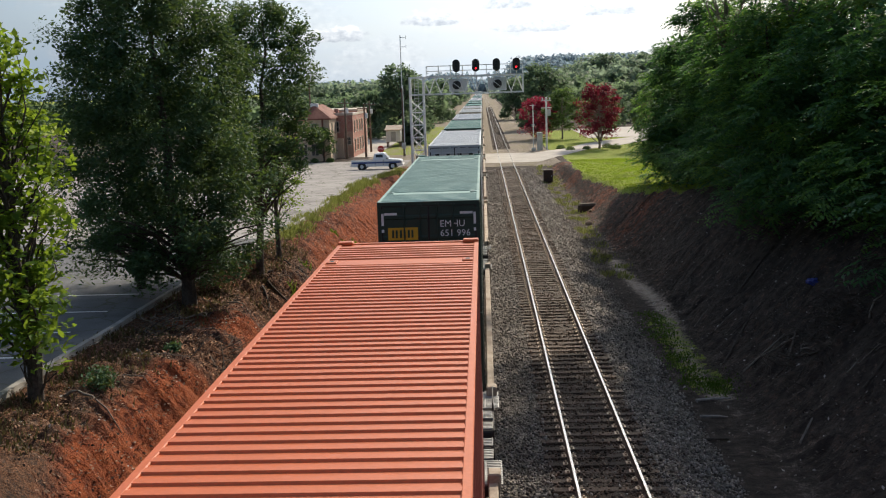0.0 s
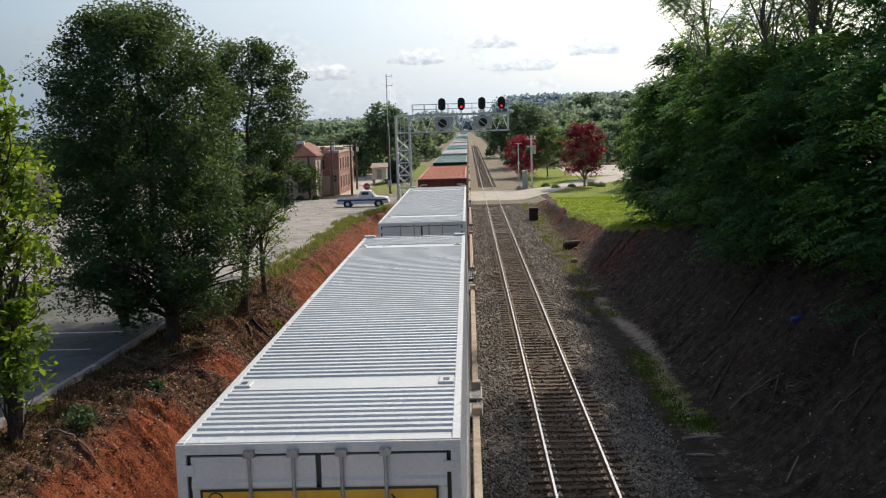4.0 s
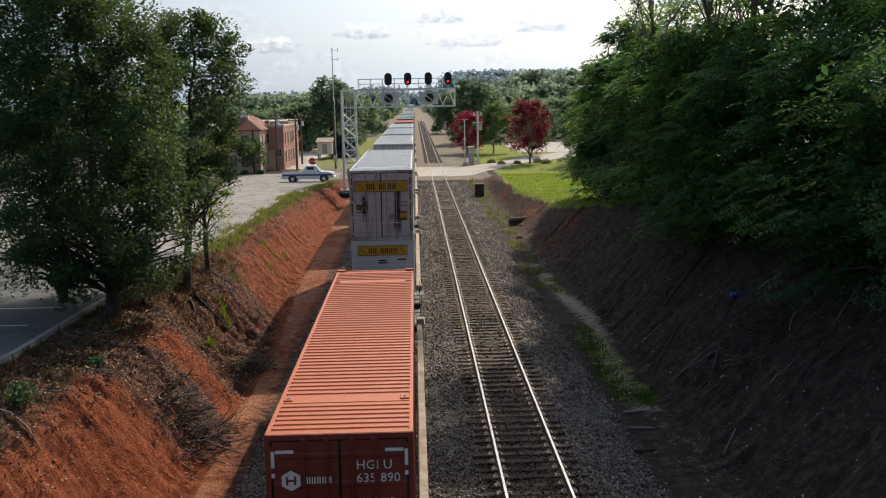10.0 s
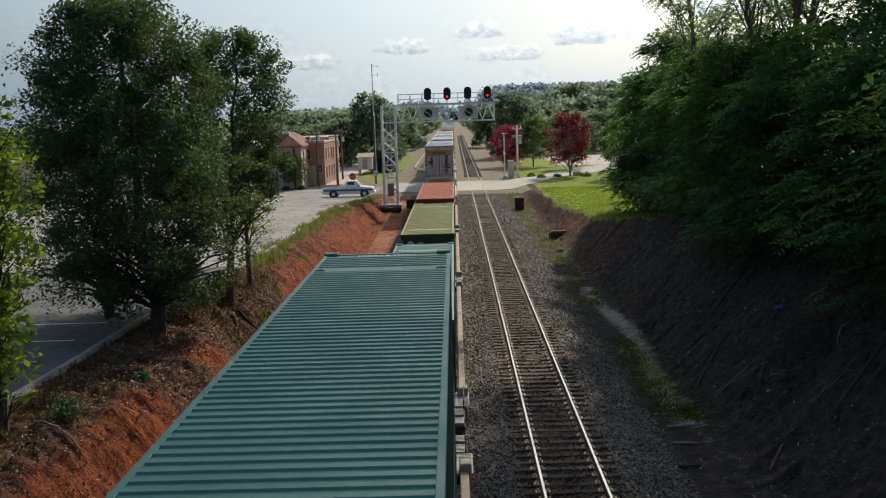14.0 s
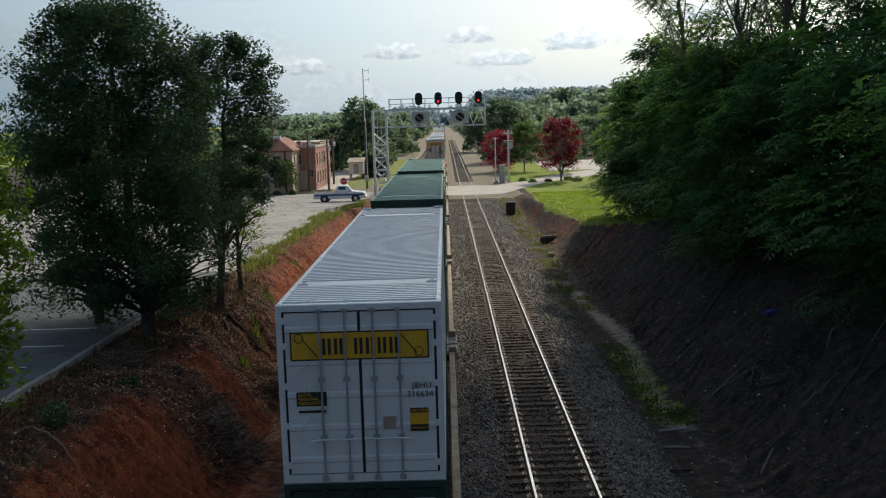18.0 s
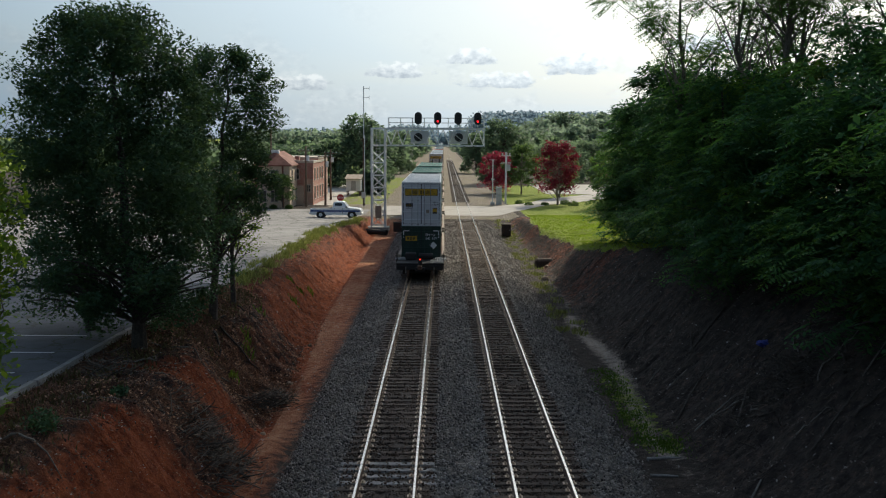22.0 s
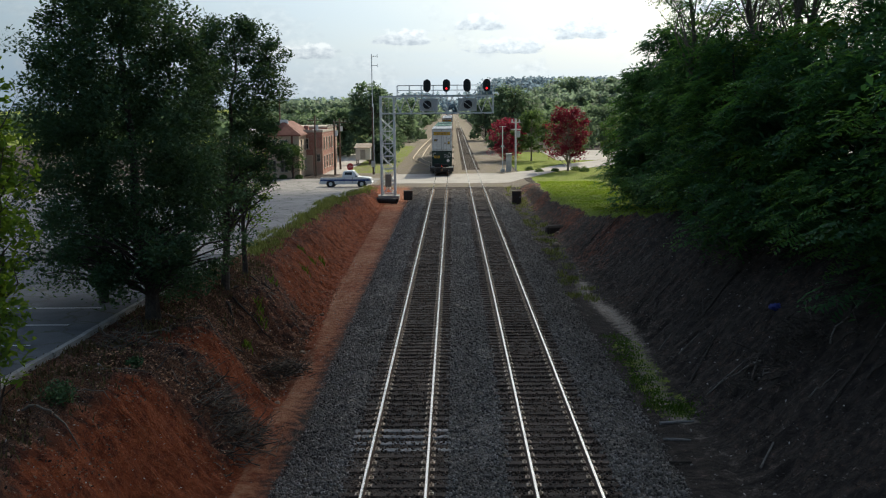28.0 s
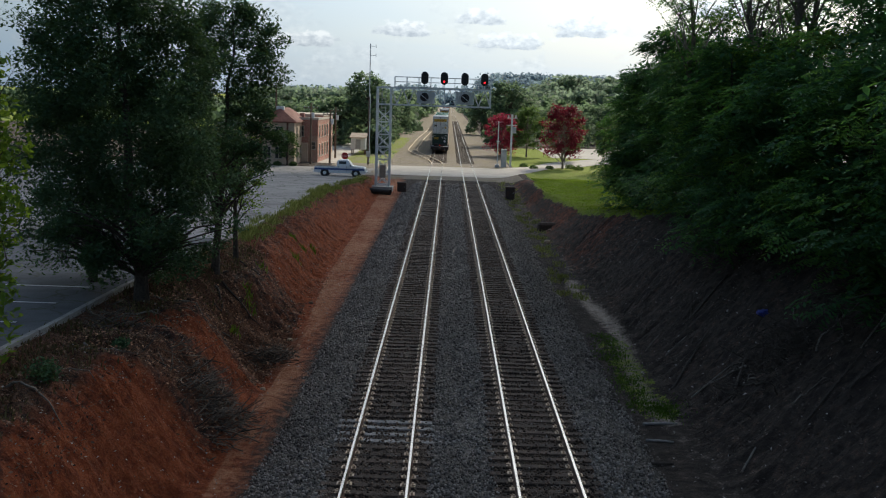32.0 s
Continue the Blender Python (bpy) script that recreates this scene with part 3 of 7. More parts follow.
paint(ground, "litter", _li)
_sa = np.where(_left & (XX > _toe + 0.1), 0.30 + 0.42 * _mott, 0.0)
_sa = np.maximum(_sa, np.exp(-((XX - 8.65 - 0.25 * np.sin(YY * 0.35)) / 0.42) ** 2) * np.where((YY > 28) & (YY < 52), 0.95, 0.25) * (XX > 7) * (0.55 + 0.45 * _mott)) * _near
paint(ground, "sand", _sa)
_gl = np.interp(YY, [56, 60, 66, 73, 80, 87, 92, 100, 108], [13.2, 12.0, 11.5, 11.1, 10.6, 10.3, 10.4, 10.7, 11.1]) + 0.5 * (_mott - 0.5)
_gr = np.where((YY > 55) & (YY < 200) & (XX > 8.4), smooth_step(-0.35, 0.35, XX - _gl), 0.0)
_gr = np.maximum(_gr, np.where((XX > 7.4) & (XX < 8.7) & (YY > 54) & (YY < 108), 0.40 * _mott, 0.0))
_gr = np.maximum(_gr, np.where((XX > 7.8) & (XX < 9.1) & (YY > 28.6) & (YY < 38.5), 0.30 + 0.30 * _mott, 0.0))
_gr = np.maximum(_gr, np.where((XX > 10.5) & (YY > 128) & (YY < 190), 0.9, 0.0))
_gr = np.maximum(_gr, np.where((XX < -7) & (XX > -14) & (YY > 128) & (YY < 230), 0.35 + 0.4 * _mott, 0.0))
_gr = np.maximum(_gr, np.where((YY > 240) & (np.abs(XX - 2) > 14), 0.9, 0.0))
_gr = np.maximum(_gr, np.where(_left & (np.abs(XX - crest_x(YY) - 0.5) < 0.6) & (YY > 44) & (YY < 100), 0.24 * _mott, 0.0))
paint(ground, "grass", _gr)
paint(ground, "gravel", np.where((YY > 108) & (XX > -14) & (XX < 10.2), 0.9, 0.0))

# ---- ballast ----
SEP = 4.1
RAIL_X = 0.7525


def bed_z(x):
    return np.interp(x, [-3.35, -1.95, -1.6, 1.5, 2.05, 2.6, 5.7, 6.05, 7.5], [-0.80, -0.22, -0.2, -0.2, -0.30, -0.2, -0.2, -0.22, -0.82])


def bed(name, y0, y1, step, xstep):
    bx, by = np.arange(-3.35, 7.51, xstep), np.arange(y0, y1 + step, step)
    X, Y = np.meshgrid(bx, by)
    r = np.random.default_rng(4)
    Z = bed_z(X) - np.where(np.abs(np.abs(X - SEP / 2) - SEP / 2) < 1.22, 0.012, 0.035) + 0.02 * r.standard_normal(X.shape) * (xstep < 0.5) + 0.03 * wobble(X, Y, 1.3, 2)
    k = (np.arange(len(by) - 1)[:, None] * len(bx) + np.arange(len(bx) - 1)[None, :]).ravel()
    return fast_mesh(name, np.stack([X, Y, Z], -1).reshape(-1, 3), np.stack([k, k + 1, k + len(bx) + 1, k + len(bx)], -1), M_BED)


def bed_material():
    m = bpy.data.materials.new("ballast_bed")
    n = Nodes(node_tree(m))
    vec = n.add("ShaderNodeTexCoord").outputs["Object"]
    vo = n.add("ShaderNodeTexVoronoi", i_Scale=17.0)
    n.link(vec, vo.inputs["Vector"])
    tone = n.ramp(n.noise(vo.outputs["Position"], 9.0, 2.0), (0.3, (0.040, 0.035, 0.030)), (0.5, (0.140, 0.122, 0.105)), (0.72, (0.36, 0.32, 0.28)))
    wide = n.noise(vec, 0.6, 4.0)
    sep_ = n.add("ShaderNodeSeparateXYZ")
    n.link(vec, sep_.inputs[0])
    inside = n.math("LESS_THAN", n.math("ABSOLUTE", n.math("SUBTRACT", n.math("ABSOLUTE", n.math("SUBTRACT", sep_.outputs[0], SEP / 2)), SEP / 2)), 1.15)
    dirt = n.math("MULTIPLY", n.math("ADD", n.math("MULTIPLY", inside, 1.0), n.ramp(wide, (0.4, 0.0), (0.7, 0.5))), 0.75)
    col = n.mix(dirt, tone, (0.066, 0.045, 0.032))
    b = n.add("ShaderNodeBsdfPrincipled", i_Roughness=0.85)
    b.inputs["Specular IOR Level"].default_value = 0.3
    n.link(col, b.inputs["Base Color"])
    bm = n.add("ShaderNodeBump", i_Strength=1.0, i_Distance=0.06)
    n.link(n.math("SUBTRACT", 1.0, vo.outputs["Distance"]), bm.inputs["Height"])
    n.link(bm.outputs[0], b.inputs["Normal"])
    o = n.add("ShaderNodeOutputMaterial")
    n.link(b.outputs[0], o.inputs[0])
    return m


M_BED = bed_material()
tagged(bed("ballast_bed", -20, 112.5, 0.25, 0.2), "grey crushed-stone ballast under the two tracks", "ballast", kind="structure")
tagged(bed("ballast_bed_far", 127.5, 1000, 6.0, 0.9), "grey crushed-stone ballast running into the distance", "ballast", kind="structure")

# ---- rails and sleepers ----
RAIL_OUT = [(-0.075, -0.178), (0.075, -0.178), (0.075, -0.166), (0.012, -0.14), (0.010, -0.05), (0.036, -0.038), (0.036, -0.006), (0.028, 0.0), (-0.028, 0.0), (-0.036, -0.006), (-0.036, -0.038), (-0.010, -0.05), (-0.012, -0.14), (-0.075, -0.166)]


def rail(x, y0, y1, parent):
    me = Mesh()
    n = len(RAIL_OUT)
    v = [(x + a, y, b) for y in (y0, y1) for a, b in RAIL_OUT]
    for k in range(n):
        me.add([v[k], v[(k + 1) % n], v[n + (k + 1) % n], v[n + k]], [(0, 1, 2, 3)], 1 if 6 <= k <= 8 else 0)
    return me.finish("rail", [M_RAILWEB, M_RAIL], parent, "steel rail with a worn shiny head")


tracks = []
for cx_ in (0.0, SEP):
    tr = thing("railway_track", pose(cx_, 0, 0), "straight ballasted track with shiny steel rails and dark timber sleepers", "railway track", "main line tracks")
    for s in (-1, 1):
        rail(s * RAIL_X, -20, 1000, tr)
    tracks.append(tr)

_r = random.Random(7)
TIE_MESHES = []
for k in range(5):
    me = Mesh()
    me.slab(-1.3 + _r.uniform(-0.05, 0.03), 1.3 + _r.uniform(-0.03, 0.05), -0.115, 0.115, -0.36, -0.178, 0.014)
    o = me.finish("sleeper", M_TIE if k < 4 else M_TIE_PALE)
    TIE_MESHES.append(o.data)
    bpy.data.objects.remove(o)
for j, tr in enumerate(tracks):
    plates, far = Mesh(), Mesh()
    y = -12.0
    k = 0
    while y < 900:
        dx, turn = _r.uniform(-0.05, 0.05), _r.uniform(-0.6, 0.6)
        if y < 112 or 128.5 < y:
            if y < 138:
                pale = j == 0 and 23.9 < y < 26.0 and _r.random() < 0.75
                o = new("sleeper", TIE_MESHES[4] if pale else TIE_MESHES[_r.randrange(4)])
                o.parent = tr
                o.matrix_basis = pose(dx, y, _r.uniform(-0.012, 0.01), 0, 0, turn)
            elif y < 420:
                far.box(-1.3 + dx, 1.3 + dx, y - 0.115, y + 0.115, -0.3, -0.178)
            if y < 105:
                for s in (-1, 1):
                    plates.box(s * RAIL_X - 0.18, s * RAIL_X + 0.18, y - 0.09, y + 0.09, -0.178, -0.160)
                    for q in (-0.115, 0.115):
                        for w in (-0.05, 0.05):
                            plates.box(s * RAIL_X + q - 0.02, s * RAIL_X + q + 0.02, y + w - 0.02, y + w + 0.02, -0.16, -0.115)
        y += 0.498
    tagged(plates.finish("tie_plate", M_SPIKE, tr, "rusty tie plates with spikes"), kind="stuff")
    tagged(far.finish("far_sleeper", M_TIE, tr), kind="stuff")


def stones(name, count, y0, y1, seed, material, size=(0.022, 0.05), cribs=False, lean=1.25):
    """Loose stones: squashed eight-faced lumps in one mesh, on the shoulders or in the cribs between the sleepers."""
    r = np.random.default_rng(seed)
    if cribs:
        x = r.uniform(-1.28, 1.28, count) + SEP * r.integers(0, 2, count)
    else:
        x = r.uniform(-3.5, 7.6, count)
        off = np.abs(np.abs(x - SEP / 2) - SEP / 2)
        x = x[(off > 1.22) | (r.random(count) < 0.04)]
        count = len(x)
    y = y0 + (y1 - y0) * r.random(count) ** lean
    off = np.abs(np.abs(x - SEP / 2) - SEP / 2)
    z = bed_z(x) + r.uniform(-0.03, 0.025, count) - np.where(off < 1.22, r.uniform(-0.03, 0.03, count), 0.0)
    s = r.uniform(*size, count)
    o = np.array([(1, 0, 0), (-1, 0, 0), (0, 1, 0), (0, -1, 0), (0, 0, 1), (0, 0, -1)], float)
    v = o[None] * r.uniform(0.6, 1.3, (count, 6, 1)) * s[:, None, None]
    q, _ = np.linalg.qr(r.standard_normal((count, 3, 3)))
    v = np.einsum("nij,nkj->nki", q, v) + np.stack([x, y, z], -1)[:, None]
    t = np.array([(0, 2, 4), (2, 1, 4), (1, 3, 4), (3, 0, 4), (2, 0, 5), (1, 2, 5), (3, 1, 5), (0, 3, 5)])
    f = (np.arange(count)[:, None, None] * 6 + t[None]).reshape(-1, 3)
    return fast_mesh(name, v.reshape(-1, 3), f, material)


tagged(stones("ballast_stones", 74000, 17, 105, 3, M_STONE, (0.024, 0.055), lean=1.5), "loose grey granite ballast stones", "ballast", kind="stuff")
tagged(stones("crib_stones", 30000, 17, 75, 5, M_STONE_DIRTY, (0.025, 0.052), True, 1.4), "dark dirty ballast stones between the sleepers", "ballast", kind="stuff")

# ---- street, lot, crossing ----
# street asphalt is paled for sunlight, lot asphalt darkened for tree shade
M_ASPHALT = surface("sunbleached_asphalt", (0.32, 0.30, 0.285), 0.9, grain=(45, 0.18), stain=(0.35, 0.35), stain_color=(0.17, 0.16, 0.155), bump=0.2, spec=0.3, cracks=0.42)
M_LOT = surface("dark_lot_asphalt", (0.125, 0.128, 0.134), 0.85, grain=(45, 0.2), stain=(0.5, 0.35), stain_color=(0.08, 0.08, 0.082), bump=0.2, spec=0.3, cracks=0.5)
M_ROAD = surface("pale_road_surface", (0.45, 0.42, 0.38), 0.9, grain=(45, 0.15), stain=(0.4, 0.3), stain_color=(0.32, 0.29, 0.26), bump=0.15, spec=0.3)


def sheet(name, xs, ys, zf, material, label, category):
    X, Y = np.meshgrid(xs, ys)
    k = (np.arange(len(ys) - 1)[:, None] * len(xs) + np.arange(len(xs) - 1)[None, :]).ravel()
    ob = fast_mesh(name, np.stack([X, Y, zf(X, Y)], -1).reshape(-1, 3), np.stack([k, k + 1, k + len(xs) + 1, k + len(xs)], -1), material)
    return tagged(ob, label, category, kind="structure")


_u = np.linspace(0, 1, 24)


def lot_sheet(name, y0, y1, west, material, label):
    ys = np.arange(y0, y1 + 0.1, 2.0)
    X = west + (crest_x(ys)[:, None] - 0.12 - west) * _u[None]
    Y = np.repeat(ys[:, None], len(_u), 1)
    Z = crest_z(Y) + 0.035
    k = (np.arange(len(ys) - 1)[:, None] * len(_u) + np.arange(len(_u) - 1)[None, :]).ravel()
    ob = fast_mesh(name, np.stack([X, Y, Z], -1).reshape(-1, 3), np.stack([k, k + 1, k + len(_u) + 1, k + len(_u)], -1), material)
    return tagged(ob, label, "parking lot", kind="structure")


lot_sheet("parking_lot", 8, 46, -46, M_LOT, "worn asphalt parking lot above the cutting, darkened for tree shade")
lot_sheet("street", 46, 120, -60, M_ASPHALT, "asphalt street above the cutting, paled for sunlight")
ROAD_BEND = ([-60, 8, 12, 16.4, 25, 40, 90], [120, 120, 127, 138.5, 152, 166, 190])      # middle of the road: x, y


def road_sheet():
    xs = np.r_[np.linspace(-13, 8, 24), np.linspace(8.5, 90, 90)]
    mid = np.interp(xs, *ROAD_BEND)
    half = np.interp(xs, [-13, 7, 12, 20, 90], [8, 8, 5.5, 6.5, 7])
    v = np.linspace(-1, 1, 6)
    X, Y = np.repeat(xs[None], 6, 0), mid[None] + half[None] * v[:, None]
    Z = np.where(X < 8, -0.012, land(X, Y) + 0.05)
    k = (np.arange(5)[:, None] * len(xs) + np.arange(len(xs) - 1)[None, :]).ravel()
    ob = fast_mesh("road", np.stack([X, Y, Z], -1).reshape(-1, 3), np.stack([k, k + 1, k + len(xs) + 1, k + len(xs)], -1), M_ROAD)
    return tagged(ob, "pale road crossing both tracks on the level and bending away", "road", kind="structure")


road_sheet()
sheet("side_street", np.linspace(-24, -13.6, 8), np.array([128.0, 150.0, 190.0, 240.0]), lambda X, Y: -0.14 + 0.16 * (Y < 130) + 0 * X, M_ROAD, "pale street running beside the brick buildings", "road")
sheet("gravel_drive", np.linspace(19, 70, 12), np.array([160.0, 175.0, 185.0, 196.0]), lambda X, Y: land(X, Y) + 0.055, M_ROAD, "pale drive beside the crossing", "road")

_ys = np.arange(8, 100, 2.4)
kb = thing("kerb", pose(0, 0, 0), "cracked concrete kerb along the edge of the parking lot", "kerb", kind="structure")
for a in _ys:
    m = Mesh()
    b = a + 2.37
    x0, x1, z0, z1 = float(crest_x(a)), float(crest_x(b)), float(crest_z(a)), float(crest_z(b))
    jit = _r.uniform(-0.03, 0.03)
    m.add([(x0 - 0.1 + jit, a, z0 - 0.2), (x0 + 0.1 + jit, a, z0 - 0.2), (x0 + 0.08 + jit, a, z0 + 0.16), (x0 - 0.08 + jit, a, z0 + 0.16),
           (x1 - 0.1 + jit, b, z1 - 0.2), (x1 + 0.1 + jit, b, z1 - 0.2), (x1 + 0.08 + jit, b, z1 + 0.16), (x1 - 0.08 + jit, b, z1 + 0.16)],
          [(0, 1, 2, 3), (4, 7, 6, 5), (0, 4, 5, 1), (1, 5, 6, 2), (2, 6, 7, 3), (3, 7, 4, 0)])
    m.finish("kerb_stone", M_CONCRETE, kb)
for k in range(5):
    yy = 20.6 + 2.75 * k
    m = Mesh()
    m.add([(-16.5, yy, float(crest_z(yy)) + 0.041), (-10.6, yy, float(crest_z(yy)) + 0.041), (-10.6, yy + 0.11, float(crest_z(yy + 0.11)) + 0.041), (-16.5, yy + 0.11, float(crest_z(yy + 0.11)) + 0.041)], [(0, 1, 2, 3)])
    tagged(m.finish("parking_stripe", M_WHITE), "worn white painted parking bay line", "road marking", "parking bay lines", "structure")
# ---- the container train ----
CL, CW, CH = 16.15, 1.3, 2.896       # length, half width, height of a 53-foot box


def paint_for(name, color, dirt=0.25, dirt_color=None, rough=0.5):
    return surface(name, color, rough, grain=(25, 0.07), stain=(0.9, dirt), stain_color=dirt_color, bump=0.08, bump_scale=30)


def outline_bar(me, x0, x1, z0, z1, y, w=0.02, d=0.006):
    """A thin rectangular frame on a face that looks toward -y."""
    me.box(x0, x1, y - d, y, z0, z0 + w)
    me.box(x0, x1, y - d, y, z1 - w, z1)
    me.box(x0, x0 + w, y - d, y, z0, z1)
    me.box(x1 - w, x1, y - d, y, z0, z1)


def diamond(me, cx, cz, r, y, w=0.018, d=0.006, solid=False):
    if solid:
        me.add([(cx, y - d, cz - r), (cx + r, y - d, cz), (cx, y - d, cz + r), (cx - r, y - d, cz), (cx, y, cz - r), (cx + r, y, cz), (cx, y, cz + r), (cx - r, y, cz)],
               [(0, 1, 2, 3), (0, 4, 5, 1), (1, 5, 6, 2), (2, 6, 7, 3), (3, 7, 4, 0)])
        return
    p = [(cx, cz - r), (cx + r, cz), (cx, cz + r), (cx - r, cz)]
    for k in range(4):
        a, b = p[k], p[(k + 1) % 4]
        me.tube([(a[0], y - d, a[1]), (b[0], y - d, b[1])], w / 2, 4)


def letter_blocks(me, x0, x1, z0, z1, words, y, d=0.006):
    """Plain upright blocks that stand for a trade name, in groups of the given counts."""
    n = sum(words) + 0.7 * (len(words) - 1)
    step = (x1 - x0) / n
    x = x0
    for c in words:
        for k in range(c):
            me.box(x + 0.10 * step, x + 0.36 * step, y - d, y, z0, z1)
            me.box(x + 0.56 * step, x + 0.82 * step, y - d, y, z0, z1)
            x += step
        x += 0.7 * step


def container(name, label, mat_body, mat_roof, mark, mat_door=None, code=None, number=None, rib=0.262, mat_frame=None):
    """A 53-foot box: corrugated sides and roof, two rear doors with locking bars, and its markings."""
    mat_door = mat_door or mat_body
    ob = thing(name, pose(0, 0, 0), label, "shipping container", "containers on the train")
    b = Mesh()                                            # shell with side corrugations
    b.box(-CW + 0.03, CW - 0.03, 0.06, CL - 0.02, 0.0, CH - 0.05)
    for s in (-1, 1):
        b.box(s * CW - 0.02 * (s > 0) - 0.0, s * CW + 0.02 * (s < 0), 0.0, CL, 0.0, 0.16)
        b.box(min(s * CW, s * (CW - 0.07)), max(s * CW, s * (CW - 0.07)), 0.0, CL, CH - 0.11, CH - 0.02)
        for k in range(52):
            y = 0.35 + k * (CL - 0.7) / 51
            x0, x1 = s * (CW - 0.03), s * (CW - 0.004)
            b.add([(x0, y - 0.10, 0.16), (x1, y - 0.06, 0.16), (x1, y + 0.06, 0.16), (x0, y + 0.10, 0.16), (x0, y - 0.10, CH - 0.11), (x1, y - 0.06, CH - 0.11), (x1, y + 0.06, CH - 0.11), (x0, y + 0.10, CH - 0.11)],
                  [(0, 1, 5, 4), (1, 2, 6, 5), (2, 3, 7, 6)])
    b.finish("shell", mat_body, ob)
    prof = [(0.02, CH - 0.016)]                           # roof: one pressed sheet, three ribbed fields between flat bands
    for a, c in ((0.22, 1.72), (2.26, CL - 2.26), (CL - 1.72, CL - 0.38)):
        n = max(2, round((c - a) / rib))
        q = rib / 0.262
        for k in range(n):
            y = a + (k + 0.5) * (c - a) / n
            prof += [(y - 0.075 * q, CH - 0.016), (y - 0.055 * q, CH + 0.006), (y + 0.055 * q, CH + 0.006), (y + 0.075 * q, CH - 0.016)]
        prof += [(c + 0.05, CH - 0.016), (c + 0.055, CH - 0.004)] if c < CL - 1 else []
        prof += [(c + 0.46, CH - 0.004), (c + 0.465, CH - 0.016)] if c < CL - 1 else []
    prof.append((CL - 0.02, CH - 0.016))
    r, w = Mesh(), CW - 0.075
    v = [(x, y, z) for y, z in prof for x in (-w, w)]
    v += [(x, y, CH - 0.06) for y, z in prof for x in (-w, w)]
    n2 = len(prof)
    f = [(2 * k, 2 * k + 1, 2 * k + 3, 2 * k + 2) for k in range(n2 - 1)]
    f += [(2 * k, 2 * k + 2, 2 * n2 + 2 * k + 2, 2 * n2 + 2 * k) for k in range(n2 - 1)] + [(2 * k + 1, 2 * n2 + 2 * k + 1, 2 * n2 + 2 * k + 3, 2 * k + 3) for k in range(n2 - 1)]
    r.add(v, f).finish("roof", mat_roof, ob, "ribbed metal roof")
    for s in (-1, 1):
        Mesh().slab(min(s * CW, s * (CW - 0.08)), max(s * CW, s * (CW - 0.08)), 0, CL, CH - 0.06, CH + 0.006, 0.008).finish("top_rail", mat_roof, ob)
    for y in (0.0, CL - 0.1):
        Mesh().slab(-CW + 0.081, CW - 0.081, y, y + 0.1, CH - 0.05, CH + 0.004, 0.008).finish("end_rail", mat_roof, ob)
    for y in (1.98, CL - 1.98):
        for s in (-1, 1):
            k = Mesh().slab(s * 1.13 - 0.09, s * 1.13 + 0.09, y - 0.12, y + 0.12, CH - 0.02, CH + 0.022, 0.012)
            # flat black plate stands in for the shaded hole in the casting
            k.box(s * 1.13 - 0.035, s * 1.13 + 0.035, y - 0.06, y + 0.06, CH + 0.0225, CH + 0.0235, 1)
            k.finish("corner_casting", [mat_roof, M_BLACK], ob)
    for s in (-1, 1):                                     # raised front corners
        Mesh().slab(s * 1.16 - 0.14, s * 1.16 + 0.14, CL - 0.2, CL - 0.005, CH - 0.01, CH + 0.05, 0.012).finish("end_casting", mat_roof, ob)
    fr = Mesh()                                           # rear frame
    for s in (-1, 1):
        fr.box(min(s * CW, s * (CW - 0.09)), max(s * CW, s * (CW - 0.09)), -0.02, 0.08, 0, CH - 0.005)
    fr.box(-CW + 0.09, CW - 0.09, -0.02, 0.08, CH - 0.1, CH - 0.005)
    fr.box(-CW + 0.09, CW - 0.09, -0.02, 0.08, 0, 0.13)
    fr.finish("rear_frame", mat_frame or mat_body, ob)
    g = Mesh().box(-CW + 0.09, CW - 0.09, 0.03, 0.06, 0.13, CH - 0.1)
    g.finish("door_gasket", M_BLACK, ob)
    if mark in ("low_band", "hex_front"):                 # the blind end wall, pressed with shallow level ribs
        Mesh().box(-CW + 0.09, CW - 0.09, -0.004, 0.029, 0.13, CH - 0.1).finish("end_wall", mat_body, ob)
        for k in range(8):
            Mesh().slab(-1.12, 1.12, -0.024, -0.003, 0.34 + 0.24 * k, 0.42 + 0.24 * k, 0.008).finish("wall_rib", mat_body, ob)
    for s in (-1, 1) if mark not in ("low_band", "hex_front") else ():
        d = Mesh()
        xa, xb = sorted((s * 0.025, s * (CW - 0.13)))
        dp = [(0.15, -0.004)]                             # one pressed sheet with five ribs
        for k in range(5):
            zc = 0.38 + k * 0.53
            dp += [(zc - 0.06, -0.004), (zc - 0.03, -0.022), (zc + 0.03, -0.022), (zc + 0.06, -0.004)]
        dp.append((CH - 0.13, -0.004))
        nd = len(dp)
        d.add([(x, y, z) for z, y in dp for x in (xa, xb)] + [(x, 0.028, z) for z, y in dp for x in (xa, xb)],
              [(2 * k, 2 * k + 1, 2 * k + 3, 2 * k + 2) for k in range(nd - 1)] + [(2 * nd + 2 * k, 2 * nd + 2 * k + 2, 2 * nd + 2 * k + 3, 2 * nd + 2 * k + 1) for k in range(nd - 1)]
              + [(2 * k + q, 2 * k + 2 + q, 2 * nd + 2 * k + 2 + q, 2 * nd + 2 * k + q) for k in range(nd - 1) for q in (0, 1)]
              + [(0, 1, 2 * nd + 1, 2 * nd), (2 * nd - 2, 4 * nd - 2, 4 * nd - 1, 2 * nd - 1)])
        door = d.finish("door", mat_door, ob)
